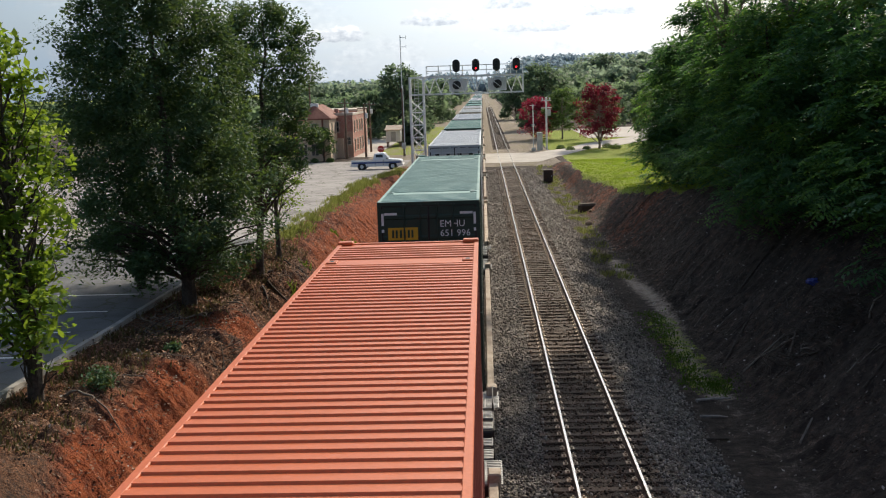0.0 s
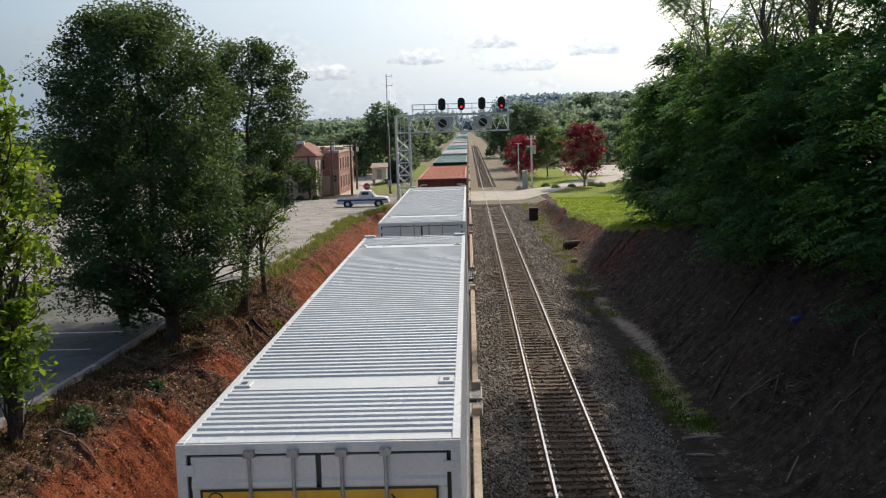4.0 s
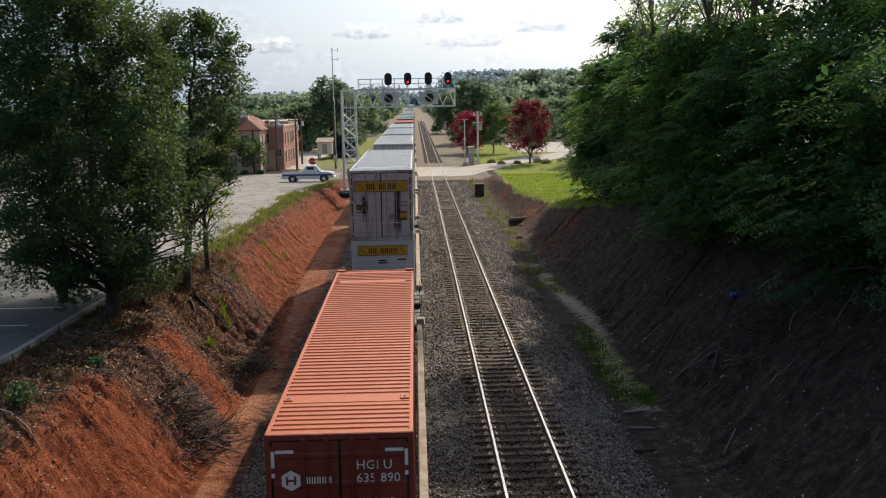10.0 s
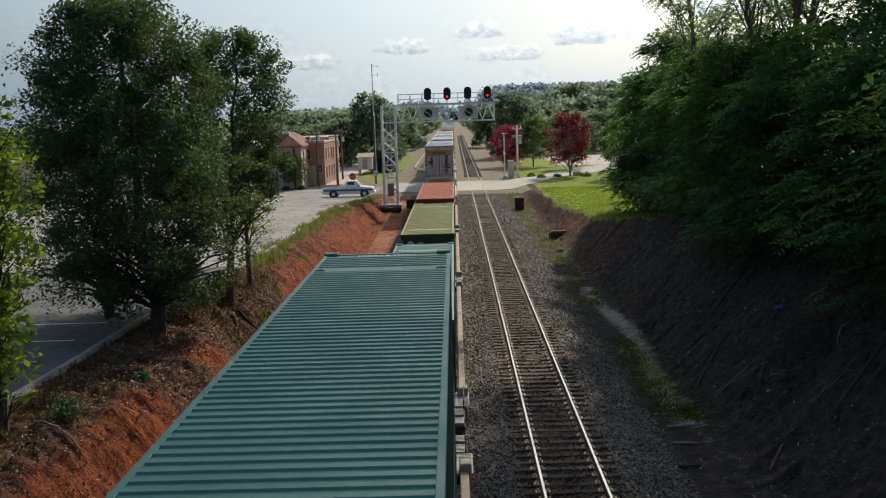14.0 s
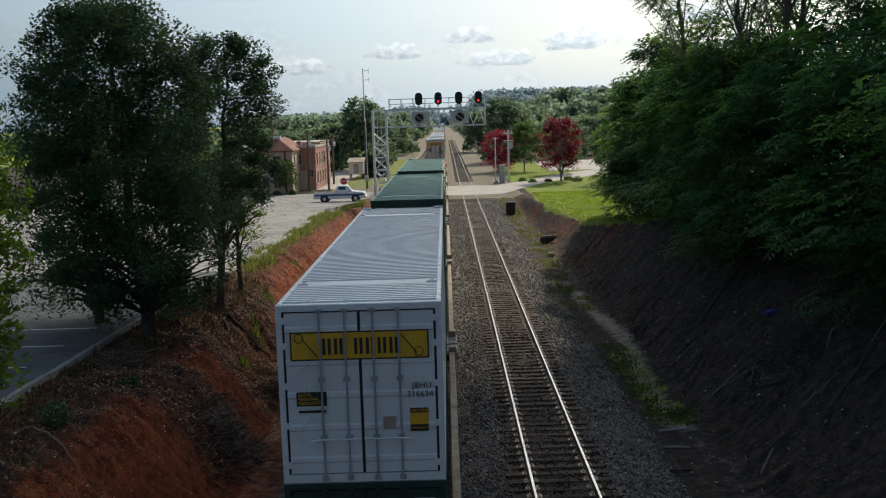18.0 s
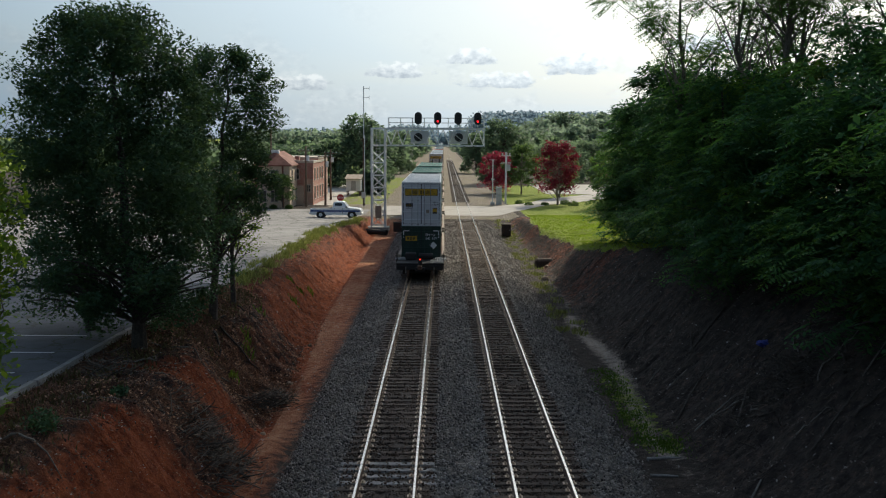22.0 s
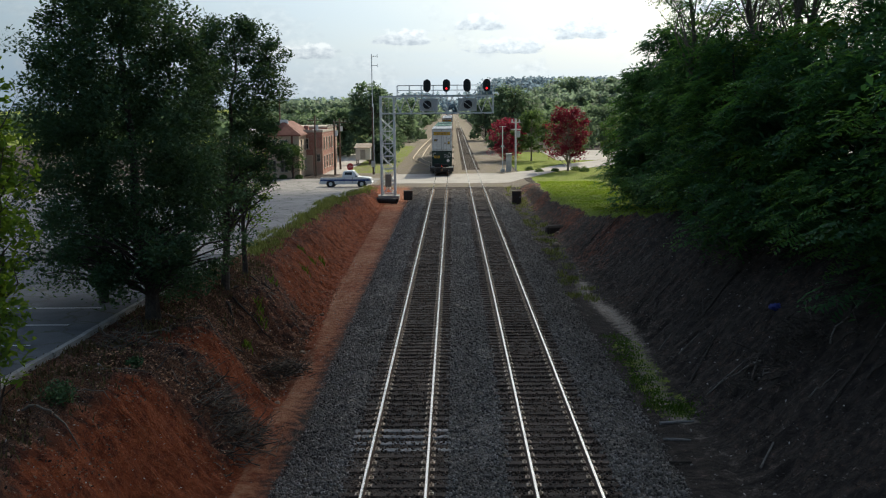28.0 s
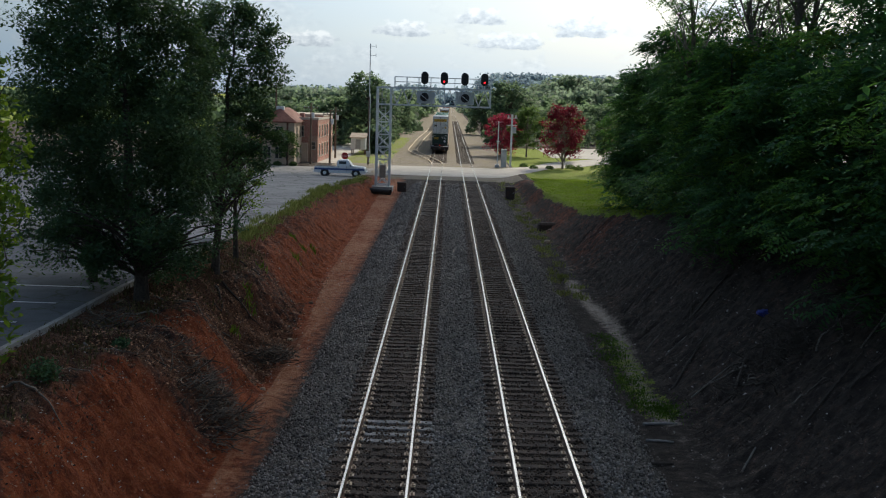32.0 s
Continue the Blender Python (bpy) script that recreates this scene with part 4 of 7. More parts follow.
        for q in (0.22, 0.62):
            rod = Mesh().tube([(s * q, -0.06, 0.04), (s * q, -0.06, CH - 0.05)], 0.018, 6)
            for z in (0.08, 0.75, 1.7, CH - 0.09):
                rod.box(s * q - 0.05, s * q + 0.05, -0.085, -0.004, z - 0.03, z + 0.03)
            rod.finish("locking_bar", M_BAR if mark == "band" else mat_door, door)
            h = Mesh().tube([(s * q - 0.2 * s, -0.085, 0.74), (s * q + 0.18 * s, -0.085, 0.72)], 0.014, 5)
            h.finish("handle", M_STEEL, door)
        for z in (0.3, 0.95, 1.6, 2.25, 2.65):
            Mesh().box(min(s * 1.14, s * 1.29), max(s * 1.14, s * 1.29), -0.035, -0.018, z - 0.05, z + 0.05).finish("hinge", mat_frame or mat_door, door)
    back = -0.026
    if mark == "band":                                    # yellow name band and small panels
        s = Mesh().box(-1.09, 1.09, back - 0.008, back, 2.01, 2.47)
        outline_bar(s2 := Mesh(), -1.09, 1.09, 2.01, 2.47, back - 0.008, 0.022, 0.004)
        plate = s.finish("name_band", M_YELLOW, ob, "yellow band with black lettering blocks")
        s2.tube([(-0.90, back - 0.012, 2.36), (-0.66, back - 0.012, 2.06)], 0.008, 4)
        s2.tube([(0.90, back - 0.012, 2.10), (0.66, back - 0.012, 2.40)], 0.008, 4)
        letter_blocks(s2, -0.60, 0.64, 2.10, 2.36, (2, 4), back - 0.008)
        for cx, cz in ((-0.95, 2.37), (0.93, 2.12)):            # rolled ends of the scroll behind the name
            s2.tube([(cx + 0.07 * math.cos(a), back - 0.012, cz + 0.07 * math.sin(a)) for a in np.linspace(0, 6.28, 13)], 0.007, 4)
        s2.finish("name_mark", M_BLACK, plate)
        q = Mesh().box(-1.03, -0.55, back - 0.006, back, 1.27, 1.50)
        q = q.finish("small_panel", M_BLACK, ob, "small black panel with yellow words")
        for k, w in enumerate(("LOCAL", "REGIONAL", "DEDICATED")):
            lettering(w, 0.048, M_YELLOW, q, pose(-1.0, back - 0.009, 1.435 - 0.068 * k, 90, 0, 0))
        Mesh().box(-1.0, -0.57, back - 0.004, back, 1.16, 1.20).finish("phone_bar", M_BLACK, ob)
        Mesh().box(0.76, 1.05, back - 0.006, back, 0.82, 1.2).finish("warning_panel", M_YELLOW, ob, "yellow warning panel")
        q = Mesh().box(0.76, 1.05, back - 0.010, back - 0.006, 0.82, 0.93).box(0.76, 1.05, back - 0.010, back - 0.006, 1.12, 1.2).finish("warning_bar", M_BLACK, ob)
        lettering("CAUTION", 0.045, M_YELLOW, q, pose(0.775, back - 0.013, 1.138, 90, 0, 0))
        lettering("WIDE TURNS", 0.032, M_YELLOW, q, pose(0.775, back - 0.013, 0.86, 90, 0, 0))
        Mesh().box(0.33, 0.53, back - 0.006, back, 0.86, 1.07).finish("paper_pocket", M_SILL, ob, "faded square document pocket")
        dm = Mesh()
        diamond(dm, -0.81, 1.75, 0.22, back)
        diamond(dm, -0.79, 0.86, 0.24, back)
        dm.finish("placard_holder", M_STEEL, ob)
        lettering(code or "JBHU", 0.10, M_BLACK, ob, pose(0.80, back - 0.002, 1.52, 90, 0, 0))
        lettering(number or "315382", 0.10, M_BLACK, ob, pose(0.72, back - 0.002, 1.38, 90, 0, 0))
    elif mark == "low_band":                              # a solid front wall with a yellow band
        s = Mesh().box(-1.03, 1.03, back - 0.008, back + 0.02, 2.27, 2.69).finish("name_band", M_YELLOW, ob, "yellow band with black lettering blocks")
        s2 = Mesh()
        letter_blocks(s2, -0.58, 0.62, 2.36, 2.58, (2, 4), back - 0.008)
        outline_bar(s2, -1.03, 1.03, 2.27, 2.69, back - 0.008, 0.022, 0.004)
        s2.tube([(-0.94, back - 0.012, 2.58), (-0.70, back - 0.012, 2.36)], 0.012, 4)
        s2.tube([(0.94, back - 0.012, 2.38), (0.72, back - 0.012, 2.6)], 0.012, 4)
        for k, (xa, xb, za) in enumerate(((-0.16, 0.16, 2.03), (-0.2, 0.2, 1.93), (0.62, 0.98, 2.06), (-0.08, 0.08, 1.6))):
            Mesh().box(xa, xb, back - 0.003, back, za, za + 0.06).finish("marking_bar", M_BLACK, ob)
        s2.finish("name_mark", M_BLACK, s)
    elif mark in ("hex", "square"):
        for sx in (-1, 1):
            Mesh().box(min(sx * 1.12, sx * 0.80), max(sx * 1.12, sx * 0.80), back - 0.006, back, 2.56, 2.62).finish("reflective_strip", M_WHITE, ob)
            Mesh().box(min(sx * 1.20, sx * 1.14), max(sx * 1.20, sx * 1.14), back - 0.006, back, 2.12, 2.62).finish("reflective_strip", M_WHITE, ob)
        if mark == "hex":
            hx = Mesh()
            pts = [(-0.86 + 0.19 * math.sin(k * math.pi / 3), 2.06 + 0.19 * math.cos(k * math.pi / 3)) for k in range(6)]
            hx.add([(x, back - 0.006, z) for x, z in pts], [(0, 1, 2, 3, 4, 5)])
            hexagon = hx.finish("hexagon_mark", M_WHITE, ob, "white hexagon emblem")
            hb = Mesh().box(-0.95, -0.91, back - 0.012, back - 0.006, 1.98, 2.14).box(-0.81, -0.77, back - 0.012, back - 0.006, 1.98, 2.14).box(-0.91, -0.81, back - 0.012, back - 0.006, 2.04, 2.08)
            hb.finish("emblem_bars", mat_body, hexagon)
            nm = Mesh()
            letter_blocks(nm, -0.6, -0.14, 2.0, 2.12, (5,), back)
            nm.finish("name_mark", M_WHITE, ob)
        else:
            sq = Mesh().box(-1.04, -0.28, back - 0.006, back, 1.92, 2.24).finish("name_panel", M_YELLOW, ob, "faded yellow name panel")
            nb = Mesh()
            letter_blocks(nb, -0.96, -0.36, 1.98, 2.18, (3,), back - 0.006)
            nb.finish("name_mark", mat_body, sq)
            dm = Mesh()
            diamond(dm, 0.82, 1.62, 0.25, back, solid=True)
            dm.finish("placard", M_WHITE, ob, "white diamond placard")
        lettering(code or "HGI U", 0.17, M_WHITE, ob, pose(0.28, back - 0.002, 2.24, 90, 0, 0))
        lettering(number or "635 890", 0.17, M_WHITE, ob, pose(0.28, back - 0.002, 2.00, 90, 0, 0))
        if mark == "hex":
            for k in range(3):
                Mesh().box(-1.05, -0.55, back - 0.005, back, 0.98 + 0.1 * k, 1.05 + 0.1 * k).finish("notice_bar", M_WHITE, ob)
            for xa, za, w, hh in ((-0.24, 0.62, 0.22, 0.16), (-0.26, 0.84, 0.2, 0.13)):
                Mesh().box(xa, xa + w, back - 0.005, back, za, za + hh).finish("paper_label", M_SILL, ob, "faded tan paper label")
            for k in range(4):
                Mesh().box(0.34, 0.62 + 0.12 * (k % 2), back - 0.005, back, 1.02 + 0.09 * k, 1.06 + 0.09 * k).finish("data_bar", M_WHITE, ob)
            lettering("53'", 0.15, M_WHITE, ob, pose(-1.05, back - 0.002, 1.52, 90, 0, 0))
            lettering("WARNING", 0.09, M_WHITE, ob, pose(0.34, back - 0.002, 1.62, 90, 0, 0))
            lettering("HIGH CUBE", 0.09, M_WHITE, ob, pose(0.34, back - 0.002, 1.45, 90, 0, 0))
    elif mark == "hex_front":
        hx = Mesh()
        pts = [(-0.83 + 0.17 * math.sin(k * math.pi / 3), 2.42 + 0.17 * math.cos(k * math.pi / 3)) for k in range(6)]
        hx.add([(x, back - 0.006, z) for x, z in pts], [(0, 1, 2, 3, 4, 5)])
        hexagon = hx.finish("hexagon_mark", M_WHITE, ob, "white hexagon emblem")
        Mesh().box(-0.91, -0.87, back - 0.012, back - 0.006, 2.34, 2.50).box(-0.79, -0.75, back - 0.012, back - 0.006, 2.34, 2.50).box(-0.87, -0.79, back - 0.012, back - 0.006, 2.40, 2.44).finish("emblem_bars", P_MAROON, hexagon)
        nm = Mesh()
        letter_blocks(nm, -0.46, -0.22, 2.44, 2.53, (3,), back)
        letter_blocks(nm, -0.56, -0.12, 2.32, 2.42, (5,), back)
        nm.finish("name_mark", M_WHITE, ob)
        for cx in (0.12, 0.45):
            Mesh().slab(cx - 0.13, cx + 0.13, back - 0.004, back, 2.28, 2.52, 0.002).finish("painted_patch", M_BLACK, ob, "dark patch on the end wall")
        for sx in (-1, 1):
            for k, ch in enumerate(code or "HGIU"):
                lettering(ch, 0.09, M_WHITE, ob, pose(sx * 1.25 - 0.04, -0.024, 2.54 - 0.13 * k, 90, 0, 0))
    elif mark == "plain":
        w = Mesh()
        for k in range(4):
            w.box(-0.95 + 0.55 * k, -0.75 + 0.55 * k, back - 0.006, back, 2.3, 2.5)
        w.finish("dark_panel", M_BLACK, ob)
    return ob


P_WHITE = paint_for("white_container_paint", (0.66, 0.67, 0.68), 0.12, (0.42, 0.40, 0.37))
P_RUSTY = paint_for("rust_streaked_white_paint", (0.60, 0.57, 0.54), 0.45, (0.10, 0.055, 0.035))
P_RUNS = streaked("rust_run_door_paint", (0.62, 0.56, 0.54), (0.030, 0.018, 0.013), 0.62, ((0.66, 0.19, 0.1, 2.45), (-0.68, 0.17, 0.75, 2.0), (-0.5, 0.12, 0.0, 0.5)))
P_ROOFW = paint_for("white_roof_paint", (0.58, 0.605, 0.625), 0.15, (0.40, 0.40, 0.40), 0.32)
# coloured boxes: the roof is set lighter than the sides of the same box
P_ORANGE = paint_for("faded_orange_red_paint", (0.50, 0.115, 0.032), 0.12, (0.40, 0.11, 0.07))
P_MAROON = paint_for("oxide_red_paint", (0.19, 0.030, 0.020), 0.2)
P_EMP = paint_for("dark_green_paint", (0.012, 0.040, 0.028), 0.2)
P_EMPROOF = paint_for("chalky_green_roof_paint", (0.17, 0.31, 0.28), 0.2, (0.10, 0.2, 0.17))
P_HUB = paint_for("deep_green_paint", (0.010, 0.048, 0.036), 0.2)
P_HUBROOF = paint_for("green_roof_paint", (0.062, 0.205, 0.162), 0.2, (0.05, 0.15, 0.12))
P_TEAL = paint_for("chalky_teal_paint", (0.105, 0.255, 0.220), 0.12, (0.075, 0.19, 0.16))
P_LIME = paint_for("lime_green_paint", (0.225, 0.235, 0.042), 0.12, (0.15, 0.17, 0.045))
P_LIMEDARK = paint_for("dark_olive_green_paint", (0.02, 0.05, 0.02), 0.2)
P_CREAM = paint_for("cream_paint", (0.55, 0.50, 0.38), 0.2)
P_GREY = paint_for("grey_roof_paint", (0.42, 0.45, 0.46), 0.2)


def truck_frame(parent, y, name="wheel_truck"):
    """A two-axle truck: side frames, bolster and wheels."""
    f = Mesh()
    for s in (-1, 1):
        f.extrude([(s * 0.98, 0.30), (s * 1.10, 0.30), (s * 1.10, 0.62), (s * 0.98, 0.62)], y - 0.55, y + 0.55)
        for a in (-0.89, 0.89):
            f.slab(min(s * 0.97, s * 1.12), max(s * 0.97, s * 1.12), y + a - 0.2, y + a + 0.2, 0.30, 0.64, 0.03)
        f.add([(s * 0.98, y - 0.9, 0.55), (s * 1.1, y - 0.9, 0.55), (s * 1.1, y, 0.78), (s * 0.98, y, 0.78), (s * 0.98, y - 0.9, 0.68), (s * 1.1, y - 0.9, 0.68), (s * 1.1, y, 0.92), (s * 0.98, y, 0.92)],
              [(0, 1, 2, 3), (4, 7, 6, 5), (0, 4, 5, 1), (1, 5, 6, 2), (2, 6, 7, 3), (3, 7, 4, 0)])
        f.add([(s * 0.98, y + 0.9, 0.55), (s * 1.1, y + 0.9, 0.55), (s * 1.1, y, 0.78), (s * 0.98, y, 0.78), (s * 0.98, y + 0.9, 0.68), (s * 1.1, y + 0.9, 0.68), (s * 1.1, y, 0.92), (s * 0.98, y, 0.92)],
              [(0, 3, 2, 1), (4, 5, 6, 7), (0, 1, 5, 4), (1, 2, 6, 5), (2, 3, 7, 6), (3, 0, 4, 7)])
    f.box(-1.0, 1.0, y - 0.2, y + 0.2, 0.45, 0.75)
    fr = f.finish(name, M_DARK, parent, "dark cast-steel wheel truck")
    for a in (-0.89, 0.89):
        for s in (-1, 1):
            w = Mesh().tube([(s * 0.70, y + a, 0.42), (s * 0.83, y + a, 0.42)], 0.42, 20)
            w.tube([(s * 0.68, y + a, 0.42), (s * 0.70, y + a, 0.42)], 0.445, 20)
            w.finish("wheel", M_RAILWEB, fr)
        Mesh().tube([(-0.7, y + a, 0.42), (0.7, y + a, 0.42)], 0.08, 8).finish("axle", M_DARK, fr)


def grating(parent, x0, x1, y0, y1, z):
    g = Mesh()
    for k in range(int((y1 - y0) / 0.09) + 1):
        y = y0 + k * 0.09
        g.box(x0, x1, y, y + 0.035, z, z + 0.03)
    for x in (x0, (x0 + x1) / 2, x1 - 0.03):
        g.box(x, x + 0.03, y0, y1, z - 0.015, z + 0.025)
    g.finish("walkway_grating", M_GRATE, parent)


def coupled_end(ob, s, y0, last):
    """Deck, draft gear and ladders past the truck, where cars are coupled. s: -1 toward the rear, 1 toward the front."""
    def box(a, b, ya, yb, z0, z1, c=0.03):
        return Mesh().slab(a, b, *sorted((y0 + s * ya, y0 + s * yb)), z0, z1, c)
    box(-1.52, 1.52, 1.5, 2.95, 0.90, 1.04).finish("end_deck", M_DARK, ob, "dark end deck above the truck")
    box(-1.48, 1.48, 2.78, 2.96, 0.60, 0.898).finish("end_sill", M_DARK, ob)
    box(-0.33, 0.33, 2.5, 3.15, 0.5, 0.8, 0.04).finish("draft_gear", M_DARK, ob)
    box(-0.15, 0.15, 3.1, 3.6, 0.68, 0.96, 0.05).finish("coupler", M_RAILWEB, ob)
    grating(ob, 0.62, 1.5, *sorted((y0 + s * 1.7, y0 + s * 2.2)), 1.07)
    grating(ob, 0.62, 1.5, *sorted((y0 + s * 2.45, y0 + s * 2.9)), 1.07)
    for q in (-1, 1):
        Mesh().tube([(q * 1.5, y0 + s * 2.9, 0.5), (q * 1.5, y0 + s * 2.9, 1.7), (q * 1.5, y0 + s * 1.7, 1.7), (q * 1.5, y0 + s * 1.7, 1.05)], 0.018, 6).finish("handrail", M_DARK, ob)
    Mesh().tube([(-1.45, y0 + s * 3.0, 0.84), (1.45, y0 + s * 3.0, 0.84)], 0.016, 6).finish("uncoupling_bar", M_DARK, ob)
    Mesh().slab(-1.0, -0.3, *sorted((y0 + s * 0.7, y0 + s * 1.5)), 1.045, 1.5, 0.05).finish("valve_box", M_DARK, ob)
    Mesh().tube([(-0.1, y0 + s * 1.1, 1.27), (0.8, y0 + s * 1.1, 1.27)], 0.2, 12).finish("brake_cylinder", M_DARK, ob)
    for q in (-0.9, 0.9):
        Mesh().tube([(q, y0 + s * 3.0, 0.42), (q, y0 + s * 3.02, 0.82)], 0.022, 6).finish("air_hose", M_GRATE, ob)
    if last:
        e = Mesh().slab(-0.1, 0.14, -3.42, -3.2, 0.95, 1.3, 0.03).finish("end_of_train_box", M_DARK, ob)
        Mesh().tube([(0.02, -3.40, 1.32), (0.02, -3.46, 1.36)], 0.05, 10).finish("marker_lamp", M_MARKER, e, "glowing red marker lamp")


def well_car(rear=False, front=False, last=False):
    ob = thing("well_car", pose(0, 0, 0), "dust-coated well car carrying containers low between its trucks", "railway car", "cars of the train")
    for s in (-1, 1):
        a, c = sorted((s * 1.37, s * 1.56))
        sl = Mesh().slab(a, c, -0.55, CL + 0.55, 0.95, 1.16, 0.02).finish("side_sill", M_SILL, ob, "tan dust-covered side sill")
        Mesh().slab(*sorted((s * 1.37, s * 1.44)), -0.3, CL + 0.3, 0.35, 0.949, 0.02).finish("sill_web", M_SILL, sl)
        Mesh().slab(*sorted((s * 1.34, s * 1.52)), 0.6, CL - 0.6, 0.22, 0.349, 0.02).finish("sill_foot", M_SILL, sl)
        for k in range(9):
            y = 0.7 + k * (CL - 1.4) / 8
            Mesh().box(*sorted((s * 1.441, s * 1.53)), y - 0.05, y + 0.05, 0.40, 0.949).finish("sill_post", M_SILL, sl)
    Mesh().slab(-1.3, 1.3, 0.2, CL - 0.2, 0.17, 0.248, 0.01).finish("well_floor", M_DARK, ob)
    for y0, y1 in ((-1.58, -0.25), (CL + 0.25, CL + 1.58)):
        Mesh().slab(-1.5, 1.5, y0, y1, 0.86, 1.06, 0.03).finish("end_platform", M_DARK, ob)
        Mesh().slab(-0.4, 0.4, y0, y1, 0.55, 0.858, 0.03).finish("centre_beam", M_DARK, ob)
        grating(ob, 0.95, 1.66, y0 + 0.06, y1 - 0.06, 1.09)
        grating(ob, -1.66, -0.95, y0 + 0.06, y1 - 0.06, 1.09)
        g = Mesh()
        for q in (0.15, 0.75):
            g.tube([(1.58, y0 + q, 1.06), (1.58, y0 + q, 0.5)], 0.014, 5)
        for z in (0.5, 0.72, 0.92):
            g.tube([(1.58, y0 + 0.15, z), (1.58, y0 + 0.75, z)], 0.014, 5)
        g.finish("side_ladder", M_SILL, ob)
    for y in (-0.45, CL + 0.45):
        for s in (-1, 1):
            Mesh().slab(*sorted((s * 1.36, s * 1.62)), y - 0.18, y + 0.18, 1.0, 1.34, 0.03).finish("guide_bracket", M_SILL, ob)
    truck_frame(ob, -1.62)
    if rear:
        coupled_end(ob, -1, 0.0, last)
    if front:
        coupled_end(ob, 1, CL, False)
        truck_frame(ob, CL + 1.62)
    return ob


C_BAND = container("container", "white container with rear doors and a yellow name band", P_WHITE, P_ROOFW, "band", rib=0.175)
C_RUSTY = container("container", "rust-streaked dirty white container with a yellow name band", P_RUSTY, P_ROOFW, "band", mat_door=P_RUNS, code="BHU", number="  4526", rib=0.175)
C_LAST = container("container", "white container with a yellow name band on the last car", P_WHITE, P_ROOFW, "band", number="316634", rib=0.175)
C_LOWB = container("container", "white container with a yellow band under another box", P_WHITE, P_ROOFW, "low_band", rib=0.175)
C_EMP = container("container", "dark green container with a pale green roof and a yellow panel", P_EMP, P_EMPROOF, "square", code="EMHU", number="651 996")
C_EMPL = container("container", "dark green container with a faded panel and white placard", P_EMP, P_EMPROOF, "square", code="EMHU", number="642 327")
C_ORANGE = container("container", "oxide red container with an orange ribbed roof", P_MAROON, P_ORANGE, "hex", number="631 749", rib=0.208)
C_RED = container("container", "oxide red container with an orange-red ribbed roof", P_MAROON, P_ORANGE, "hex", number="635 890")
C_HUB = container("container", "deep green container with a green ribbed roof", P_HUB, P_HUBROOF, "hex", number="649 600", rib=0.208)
C_TEAL = container("container", "green container with a teal roof", P_HUB, P_TEAL, "hex", number="641 208")
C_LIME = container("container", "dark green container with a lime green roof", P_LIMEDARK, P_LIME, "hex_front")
C_PLAIN = container("container", "plain white container with dark panels on its end", P_WHITE, P_ROOFW, "plain")
C_CREAM = container("container", "cream container with a grey roof", P_CREAM, P_GREY, "plain")
lettering("JBHU 305851", 0.13, M_MIDGREY, C_BAND, pose(-0.5, CL - 0.31, CH - 0.012, 0, 0, 0), label="grey letters on the roof's front band")
lettering("HGIU 649600", 0.15, M_WHITE, C_HUB, pose(-0.6, CL - 0.32, CH - 0.012, 0, 0, 0), label="white letters on the roof's front band")

# upper and lower box of each car, from the last car forward
STACKS = [(C_LAST, C_EMPL), (C_HUB, C_HUB), (C_HUB, C_HUB), (None, C_TEAL), (None, C_LIME), (None, C_RED), (C_RUSTY, C_LOWB), (C_BAND, C_BAND),
          (C_BAND, C_LOWB), (C_BAND, C_LOWB), (C_ORANGE, C_RED), (C_EMP, C_EMPL), (C_PLAIN, C_PLAIN), (C_TEAL, C_HUB), (C_PLAIN, C_BAND), (C_CREAM, C_EMP), (C_CREAM, C_BAND)]
_q = random.Random(12)
while len(STACKS) < 40:
    STACKS.append((_q.choice([C_PLAIN, C_PLAIN, C_CREAM, C_TEAL, C_BAND, C_EMP]), _q.choice([C_BAND, C_EMPL, C_PLAIN])))
FLOOR_Z = 0.25
GAPS = [3.3, 3.3, 6.7, 3.6, 3.6, 7.0, 7.5, 3.5, 3.5, 6.8, 6.4]    # clear space ahead of each box
PLACE = [0.0]
for k in range(39):
    PLACE.append(PLACE[-1] + CL + (GAPS[k] if k < len(GAPS) else (3.4, 3.4, 7.0)[k % 3]))
TRAIN = []                                                 # thing, place behind or ahead of the last box's doors, height
_used = set()


def take(proto):
    if proto.name in _used:
        return copy_thing(proto, pose(0, 0, 0))
    _used.add(proto.name)
    return proto


_cars = {}
for k, (top, low) in enumerate(STACKS):
    wide = [PLACE[j + 1] - PLACE[j] - CL > 5 if 0 <= j < 39 else True for j in (k - 1, k)]
    key = (wide[0], wide[1], k == 0)
    if key in _cars:
        car = copy_thing(_cars[key], pose(0, 0, 0))
    else:
        car = _cars[key] = well_car(*key)
    TRAIN.append((car, PLACE[k], 0.0))
    if low is not None:
        TRAIN.append((take(low), PLACE[k], FLOOR_Z))
    if top is not None:
        TRAIN.append((take(top), PLACE[k], FLOOR_Z + CH + 0.02))

# distance of the last doors along the track, second by second
TRAIN_ROWS = [(0, -209.0), (0.2, -206.5), (2, -184.2), (4, -159.4), (6, -134.5), (8, -110.0), (10, -85.3), (12, -60.4), (14, -35.5), (16, -10.6), (18, 14.6),
              (19, 27.0), (21, 51.2), (23, 74.5), (26, 106.5), (28, 126.5), (30, 146.0), (31.8, 162.8), (32, 164.6)]
# ---- signal gantry ----
GY0 = 99.6


